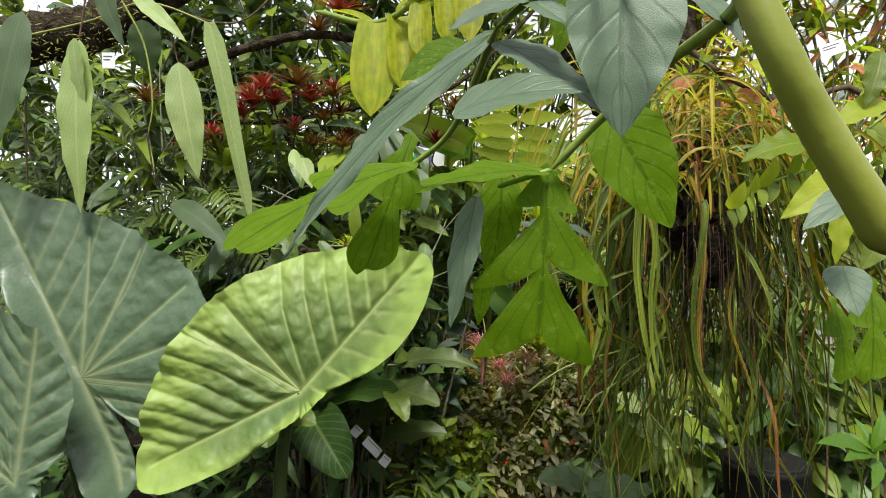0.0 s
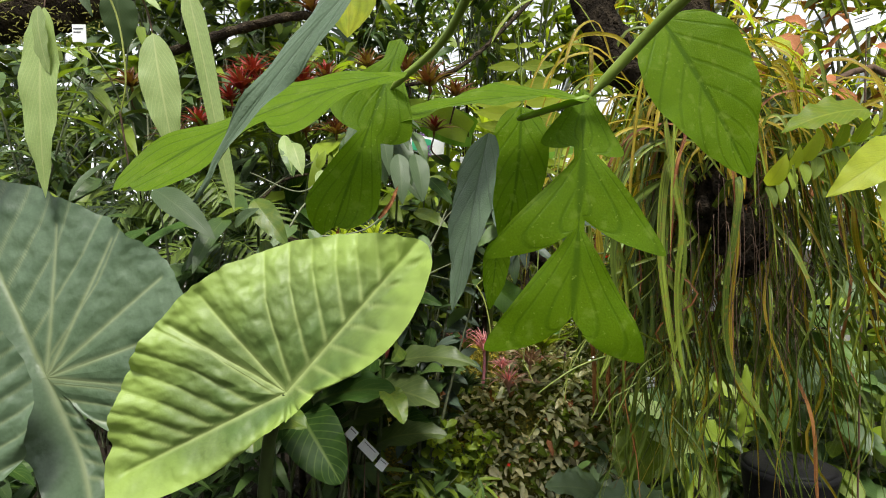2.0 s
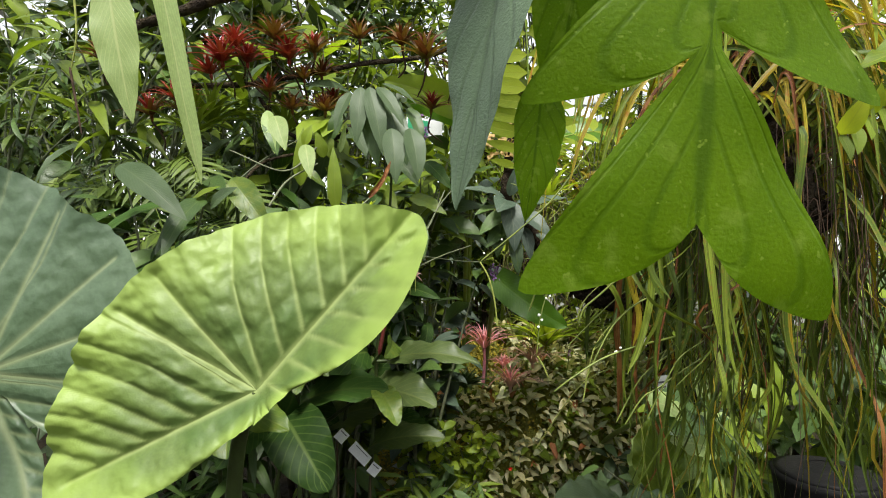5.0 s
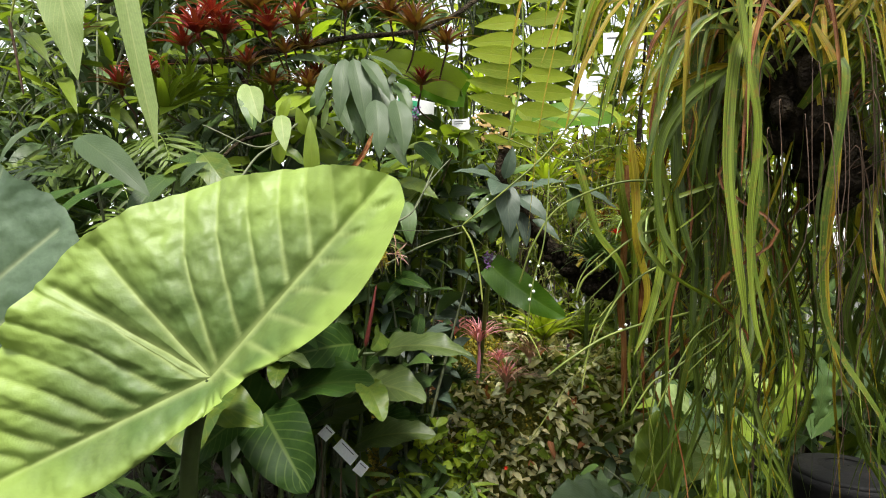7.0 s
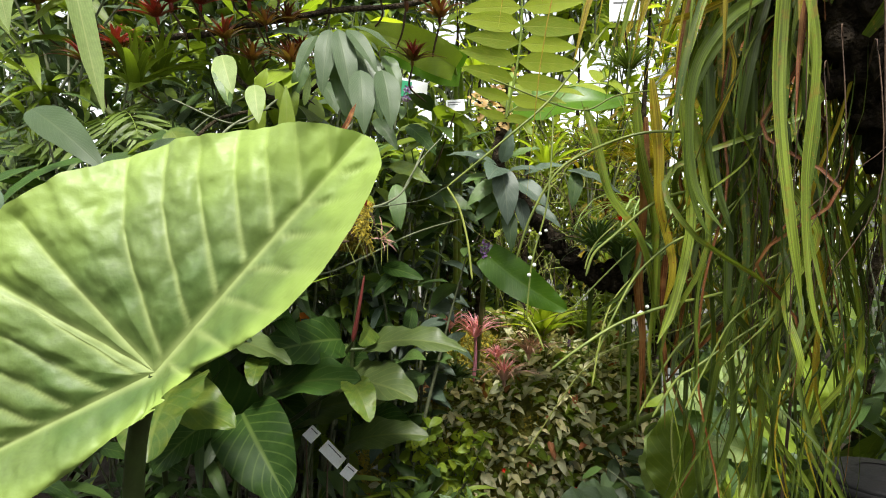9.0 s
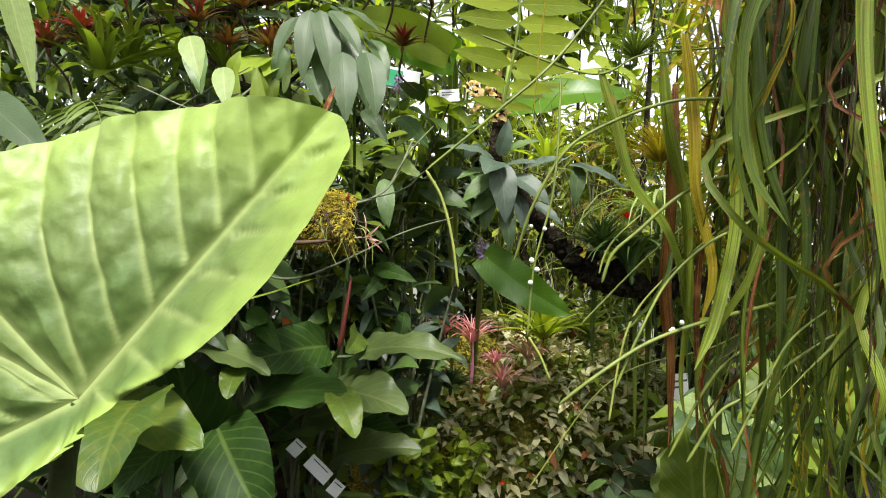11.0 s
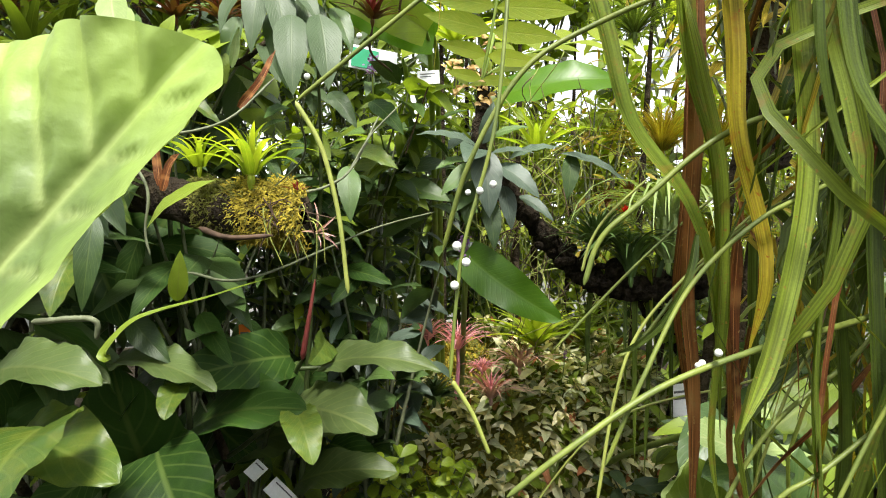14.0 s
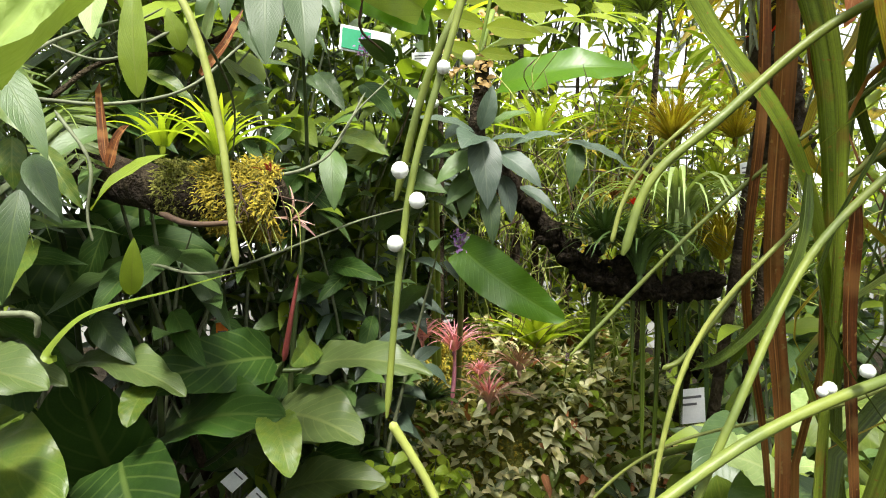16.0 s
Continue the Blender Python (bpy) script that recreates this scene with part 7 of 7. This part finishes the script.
# ---- background planting ----
rng = random.Random(77)
n = 0
for x, y, z, sx, sz, mats, nl, ln, w, lab in (
        # left bank
        (-2.3, 2.7, 0.6, 0.5, 1.7, (DARKLEAF, MIDLEAF), 200, 0.20, 0.3, "dark"), (-1.7, 2.9, 0.5, 0.45, 1.9, (DARKLEAF, GREYLEAF), 220, 0.18, 0.3, "dark"), (-1.2, 2.75, 0.4, 0.4, 1.8, (MIDLEAF, DARKLEAF), 220, 0.17, 0.32, "mixed"),
        (-0.8, 2.8, 0.3, 0.4, 2.1, (DARKLEAF, MIDLEAF, GREYLEAF), 240, 0.16, 0.3, "dark"), (-0.45, 2.7, 0.1, 0.35, 1.75, (DARKLEAF, MIDLEAF), 230, 0.15, 0.3, "dark"), (-0.1, 2.75, 0.1, 0.30, 1.65, (DARKLEAF, SILVER), 230, 0.14, 0.28, "dark"),
        (-2.0, 3.3, 1.4, 0.6, 1.6, (MIDLEAF, GREYLEAF), 220, 0.22, 0.3, "mixed"), (-1.2, 3.4, 1.6, 0.6, 1.5, (MIDLEAF, GREYLEAF), 240, 0.20, 0.3, "mixed"), (-0.5, 3.3, 1.5, 0.5, 1.3, (MIDLEAF, GREYLEAF, BRIGHT), 240, 0.18, 0.3, "mixed"),
        # centre
        (0.0, 4.4, 1.0, 0.4, 1.0, (DARKLEAF, MIDLEAF), 240, 0.15, 0.3, "dark"), (0.0, 4.5, 0.6, 0.5, 1.9, (MIDLEAF, BRIGHT), 260, 0.16, 0.3, "bright"), (0.6, 4.7, 0.8, 0.6, 1.3, (BRIGHT, MIDLEAF), 280, 0.14, 0.3, "bright"),
        (1.2, 4.5, 0.7, 0.6, 1.3, (BRIGHT, MIDLEAF, STRAP_YELLOW), 280, 0.15, 0.3, "bright"), (1.05, 4.3, 0.6, 0.4, 0.9, (MIDLEAF, BRIGHT), 220, 0.12, 0.35, "bright"), (1.5, 3.5, 0.3, 0.4, 1.1, (MIDLEAF, DARKLEAF), 230, 0.13, 0.3, "mixed"), (0.3, 5.5, 1.0, 0.9, 1.6, (BRIGHT, MIDLEAF), 300, 0.2, 0.3, "bright"), (-0.6, 4.4, 1.0, 0.5, 1.9, (MIDLEAF, BRIGHT), 260, 0.18, 0.3, "bright"),
        (0.25, 4.2, 1.2, 0.35, 0.8, (MIDLEAF, DARKLEAF), 200, 0.12, 0.28, "mixed"), (0.45, 4.4, 1.3, 0.35, 0.8, (BRIGHT, MIDLEAF), 200, 0.12, 0.3, "bright"), (-0.42, 3.0, 0.2, 0.26, 1.5, (DARKLEAF, DARKLEAF, MIDLEAF), 260, 0.15, 0.3, "dark"), (0.1, 4.0, 1.2, 0.3, 0.75, (DARKLEAF, SILVER), 200, 0.13, 0.28, "dark"),
        (-0.4, 5.8, 0.8, 0.8, 2.6, (MIDLEAF, BRIGHT), 300, 0.2, 0.3, "mixed"), (-1.2, 6.4, 0.8, 1.0, 3.2, (MIDLEAF, DARKLEAF), 320, 0.26, 0.3, "mixed"), (-2.6, 6.4, 0.8, 1.0, 3.2, (MIDLEAF, DARKLEAF), 320, 0.26, 0.3, "mixed"), (-4.0, 5.6, 0.8, 1.0, 3.2, (MIDLEAF, DARKLEAF), 320, 0.26, 0.3, "mixed"), (0.6, 7.3, 0.0, 1.0, 2.0, (BRIGHT, MIDLEAF), 320, 0.26, 0.3, "bright"),
        (2.0, 7.4, 0.0, 1.1, 2.2, (BRIGHT, MIDLEAF), 320, 0.26, 0.3, "bright"), (3.6, 7.2, 0.0, 1.1, 2.6, (BRIGHT, MIDLEAF), 320, 0.26, 0.3, "bright"), (5.0, 6.0, 0.0, 1.1, 2.8, (BRIGHT, MIDLEAF), 320, 0.26, 0.3, "bright"), (-0.8, 7.5, 0.0, 1.0, 2.6, (MIDLEAF, BRIGHT), 320, 0.26, 0.3, "bright"), (3.6, 4.6, 0.3, 0.8, 2.6, (MIDLEAF, BRIGHT), 300, 0.22, 0.3, "mixed"), (-1.5, 3.7, 1.9, 0.6, 1.3, (MIDLEAF, GREYLEAF), 260, 0.2, 0.3, "mixed"), (-0.8, 3.7, 1.9, 0.6, 1.2, (MIDLEAF, DARKLEAF), 260, 0.18, 0.3, "mixed"), (-2.4, 3.6, 1.7, 0.6, 1.5, (MIDLEAF, GREYLEAF), 260, 0.2, 0.3, "mixed"),
        (-0.25, 3.6, 1.75, 0.4, 0.9, (MIDLEAF, GREYLEAF), 220, 0.16, 0.3, "mixed"), (-1.9, 2.7, 1.5, 0.4, 0.9, (DARKLEAF, FERN), 220, 0.15, 0.22, "dark"), (-1.3, 2.7, 1.2, 0.4, 1.1, (DARKLEAF, FERN), 240, 0.14, 0.22, "dark"), (-0.75, 2.65, 1.1, 0.35, 1.0, (DARKLEAF, MIDLEAF), 240, 0.13, 0.24, "dark"), (-0.35, 2.65, 1.0, 0.25, 0.8, (DARKLEAF, MIDLEAF), 200, 0.13, 0.28, "dark"),
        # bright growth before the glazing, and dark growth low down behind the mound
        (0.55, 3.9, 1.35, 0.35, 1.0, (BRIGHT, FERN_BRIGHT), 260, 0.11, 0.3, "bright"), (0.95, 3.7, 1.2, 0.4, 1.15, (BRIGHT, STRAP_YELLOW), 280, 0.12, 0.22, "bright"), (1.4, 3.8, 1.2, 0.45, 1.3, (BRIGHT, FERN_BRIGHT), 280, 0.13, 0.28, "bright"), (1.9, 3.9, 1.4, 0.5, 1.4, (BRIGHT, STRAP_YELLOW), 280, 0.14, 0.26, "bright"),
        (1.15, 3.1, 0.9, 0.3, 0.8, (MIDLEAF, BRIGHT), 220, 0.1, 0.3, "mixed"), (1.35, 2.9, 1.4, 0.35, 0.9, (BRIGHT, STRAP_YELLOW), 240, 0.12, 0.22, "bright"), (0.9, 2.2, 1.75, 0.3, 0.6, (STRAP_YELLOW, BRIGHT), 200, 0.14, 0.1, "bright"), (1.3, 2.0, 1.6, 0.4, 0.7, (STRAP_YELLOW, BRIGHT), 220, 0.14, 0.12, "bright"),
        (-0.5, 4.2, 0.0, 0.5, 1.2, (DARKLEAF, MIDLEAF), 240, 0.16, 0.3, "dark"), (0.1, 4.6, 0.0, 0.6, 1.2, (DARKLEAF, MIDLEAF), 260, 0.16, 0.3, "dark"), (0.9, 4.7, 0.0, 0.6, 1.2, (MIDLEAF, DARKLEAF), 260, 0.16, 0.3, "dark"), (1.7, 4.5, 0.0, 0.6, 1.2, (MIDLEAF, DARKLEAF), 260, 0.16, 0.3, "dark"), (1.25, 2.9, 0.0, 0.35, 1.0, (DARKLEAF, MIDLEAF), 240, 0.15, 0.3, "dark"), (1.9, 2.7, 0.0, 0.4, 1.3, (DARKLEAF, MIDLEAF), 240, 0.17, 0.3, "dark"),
        (-0.95, 2.15, 0.9, 0.35, 0.85, (ANTH, DARKLEAF), 70, 0.26, 0.34, "mixed"), (-0.5, 2.35, 0.9, 0.3, 0.75, (ANTH, DARKLEAF), 70, 0.22, 0.34, "mixed"), (-0.6, 2.5, 1.5, 0.35, 0.6, (MIDLEAF, GREYLEAF), 90, 0.22, 0.3, "mixed"), (-1.3, 2.5, 1.7, 0.4, 0.7, (MIDLEAF, GREYLEAF), 90, 0.24, 0.3, "mixed"), (-0.15, 2.8, 1.1, 0.25, 0.8, (DARKLEAF, MIDLEAF), 160, 0.16, 0.3, "dark"),
        # growth high up under the roof
        (0.15, 4.2, 2.2, 0.5, 1.3, (MIDLEAF, BRIGHT), 280, 0.17, 0.3, "mixed"), (0.75, 4.3, 2.1, 0.5, 1.2, (BRIGHT, MIDLEAF), 280, 0.16, 0.3, "bright"), (0.5, 5.2, 2.2, 0.7, 1.7, (MIDLEAF, BRIGHT), 300, 0.2, 0.3, "mixed"), (1.5, 5.0, 2.2, 0.6, 1.5, (BRIGHT, MIDLEAF), 240, 0.18, 0.3, "bright"), (2.3, 4.2, 2.0, 0.5, 1.6, (BRIGHT, STRAP_YELLOW), 240, 0.16, 0.3, "bright"), (-0.4, 4.9, 2.2, 0.6, 1.8, (MIDLEAF, DARKLEAF), 300, 0.2, 0.3, "mixed"), (1.1, 6.0, 1.5, 0.8, 1.2, (BRIGHT, MIDLEAF), 300, 0.2, 0.3, "bright"), (0.3, 6.3, 1.4, 0.8, 1.4, (BRIGHT, MIDLEAF), 300, 0.2, 0.3, "bright"),
        # further bright and dark filling
        (0.3, 4.0, 2.6, 0.5, 1.3, (MIDLEAF, BRIGHT), 280, 0.16, 0.3, "mixed"), (0.95, 4.1, 2.6, 0.5, 1.2, (BRIGHT, MIDLEAF), 260, 0.15, 0.3, "bright"), (1.6, 4.2, 2.5, 0.5, 1.2, (BRIGHT, MIDLEAF), 260, 0.15, 0.3, "bright"), (-0.3, 4.0, 2.4, 0.5, 1.3, (MIDLEAF, DARKLEAF), 280, 0.16, 0.3, "mixed"), (0.7, 4.0, 1.45, 0.3, 0.7, (BRIGHT, FERN_BRIGHT), 240, 0.1, 0.3, "bright"), (1.1, 4.0, 1.4, 0.3, 0.8, (BRIGHT, FERN_BRIGHT), 240, 0.1, 0.3, "bright"), (0.4, 5.0, 1.2, 0.6, 1.2, (BRIGHT, MIDLEAF), 300, 0.16, 0.35, "bright"), (1.0, 5.2, 1.0, 0.6, 1.4, (BRIGHT, FERN_BRIGHT), 300, 0.17, 0.35, "bright"), (1.7, 5.2, 1.0, 0.6, 1.5, (BRIGHT, MIDLEAF), 300, 0.17, 0.35, "bright"),
        (-0.2, 4.1, 0.2, 0.45, 1.4, (DARKLEAF, MIDLEAF), 300, 0.15, 0.3, "dark"), (0.4, 4.5, 0.2, 0.5, 1.2, (DARKLEAF, MIDLEAF), 300, 0.15, 0.3, "dark"), (1.1, 4.4, 0.1, 0.5, 1.1, (MIDLEAF, DARKLEAF), 300, 0.15, 0.3, "dark"), (-0.2, 4.0, 1.1, 0.3, 0.7, (DARKLEAF, DARKLEAF, MIDLEAF), 220, 0.15, 0.28, "dark"), (-0.45, 2.9, 0.3, 0.3, 1.0, (DARKLEAF, MIDLEAF), 260, 0.16, 0.3, "dark"), (1.45, 2.75, 0.5, 0.35, 1.1, (MIDLEAF, DARKLEAF), 260, 0.14, 0.3, "mixed"),
        # dry growth high on the right and over the middle
        (1.15, 2.45, 2.05, 0.35, 0.9, (DRY, STRAP_YELLOW, MIDLEAF), 240, 0.13, 0.25, "dry"), (1.65, 2.3, 1.9, 0.35, 1.0, (MIDLEAF, DRY, BRIGHT), 260, 0.14, 0.3, "dry"), (0.55, 3.6, 2.6, 0.4, 0.9, (MIDLEAF, BRIGHT), 150, 0.14, 0.3, "mixed"), (1.1, 3.3, 2.5, 0.4, 0.9, (STRAP_YELLOW, MIDLEAF), 260, 0.14, 0.25, "mixed"), (0.15, 3.6, 2.6, 0.4, 0.9, (MIDLEAF, DARKLEAF), 150, 0.14, 0.3, "mixed"), (2.1, 2.6, 2.0, 0.4, 1.0, (STRAP_YELLOW, MIDLEAF), 260, 0.15, 0.25, "dry"),
        # creepers at the foot of the mound and growth high on the left
        (-0.08, 2.85, 0.25, 0.22, 0.55, (MIDLEAF, BRIGHT), 300, 0.06, 0.5, "creep"), (-0.02, 2.6, 0.05, 0.2, 0.5, (FERN, MIDLEAF), 220, 0.14, 0.12, "creep"), (0.12, 2.9, 0.2, 0.18, 0.45, (BRIGHT, MIDLEAF), 240, 0.055, 0.5, "creep"), (-0.2, 3.05, 0.55, 0.2, 0.45, (BRIGHT, MIDLEAF), 220, 0.07, 0.45, "creep"),
        (-1.2, 4.2, 2.5, 0.6, 1.5, (MIDLEAF, GREYLEAF), 280, 0.2, 0.3, "mixed"), (-0.65, 4.0, 2.6, 0.5, 1.3, (MIDLEAF, DARKLEAF), 280, 0.18, 0.3, "mixed"), (-2.0, 4.2, 2.5, 0.6, 1.6, (MIDLEAF, GREYLEAF), 280, 0.2, 0.3, "mixed"), (-1.6, 3.2, 2.4, 0.5, 1.1, (MIDLEAF, GREYLEAF), 240, 0.17, 0.3, "mixed"), (-0.9, 3.2, 2.3, 0.5, 1.1, (MIDLEAF, GREYLEAF), 240, 0.17, 0.3, "mixed"),
        # right bank
        (1.8, 3.3, 0.3, 0.5, 1.8, (MIDLEAF, BRIGHT), 260, 0.16, 0.3, "mixed"), (2.4, 3.0, 0.3, 0.5, 2.3, (MIDLEAF, STRAP_YELLOW), 260, 0.18, 0.3, "mixed"), (1.1, 2.4, 0.0, 0.35, 1.15, (DARKLEAF, MIDLEAF), 240, 0.16, 0.35, "dark"), (1.5, 2.2, 0.0, 0.4, 1.5, (DARKLEAF, MIDLEAF), 240, 0.17, 0.35, "dark"), (0.95, 2.7, 0.0, 0.3, 0.8, (DARKLEAF, GREYLEAF), 200, 0.15, 0.35, "dark"),
        (1.9, 2.0, 0.3, 0.4, 1.9, (MIDLEAF, BRIGHT), 240, 0.14, 0.35, "mixed"), (2.6, 4.6, 0.5, 0.8, 2.4, (BRIGHT, MIDLEAF), 280, 0.2, 0.3, "bright"), (1.9, 5.6, 0.6, 0.9, 1.9, (BRIGHT, MIDLEAF), 280, 0.2, 0.3, "bright"), (-1.6, 5.0, 0.8, 0.9, 2.6, (MIDLEAF, DARKLEAF), 280, 0.24, 0.3, "mixed"), (-2.8, 4.0, 0.8, 0.8, 2.6, (DARKLEAF, MIDLEAF), 260, 0.24, 0.3, "dark"),
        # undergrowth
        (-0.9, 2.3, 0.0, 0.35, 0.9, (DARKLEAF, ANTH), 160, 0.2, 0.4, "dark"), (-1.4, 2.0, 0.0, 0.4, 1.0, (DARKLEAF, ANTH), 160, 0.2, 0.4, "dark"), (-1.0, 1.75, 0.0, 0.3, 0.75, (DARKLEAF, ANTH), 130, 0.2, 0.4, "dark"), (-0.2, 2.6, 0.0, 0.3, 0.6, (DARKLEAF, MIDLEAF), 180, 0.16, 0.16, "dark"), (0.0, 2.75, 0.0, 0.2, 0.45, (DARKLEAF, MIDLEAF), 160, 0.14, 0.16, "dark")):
    if x < -0.6 and y < 2.8:
        w, ln = w * 0.5, ln * 1.05
    # Sunlight on the bright shrubs is put into their lighter leaf colours.
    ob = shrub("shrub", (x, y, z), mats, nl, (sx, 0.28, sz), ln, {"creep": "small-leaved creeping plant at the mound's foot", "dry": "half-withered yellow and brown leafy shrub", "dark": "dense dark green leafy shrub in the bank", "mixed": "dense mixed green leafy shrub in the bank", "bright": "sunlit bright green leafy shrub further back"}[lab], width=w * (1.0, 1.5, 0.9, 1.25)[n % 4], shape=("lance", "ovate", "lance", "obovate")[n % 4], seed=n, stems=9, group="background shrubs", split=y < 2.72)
    n += 1
    if z > 0.25:
        part("trunk", mesh_of("trunk", tube([(0, 0, 0.05), (0.02, 0.3, -z * 0.5), (0, 0.5, -z)], 0.012, 0.02, 6, 7), BARK), ob)

# ---- thin trailing roots and tendrils ----
rng = random.Random(99)
trail = thing("trailing_roots", (1.0, 3.0, 1.2), "tangle of thin pale hanging roots and tendrils", "aerial roots", kind="stuff")
tb, tp = Bag(), Bag()
for k in range(320):
    q = rng.random()
    p = V((rng.uniform(0.25, 1.9), rng.uniform(2.55, 3.4), rng.uniform(1.2, 2.0)))
    d = V((rng.gauss(0, 0.08), rng.gauss(0, 0.05), -rng.uniform(0.15, 0.6)))
    w = V((rng.gauss(0, 0.07), rng.gauss(0, 0.05), rng.uniform(-0.05, 0.05)))
    (tb if k % 3 else tp).add(tube([p, p + d * 0.35 + w, p + d * 0.7 - w, p + d], rng.uniform(0.0014, 0.003), 0.001, 12, 4))
part("root_tangle", at_of_mesh("root_tangle", tb, PALE_CANE, trail), trail)["kind"] = "stuff"
part("root_tangle", at_of_mesh("root_tangle", tp, ROOT, trail), trail)["kind"] = "stuff"
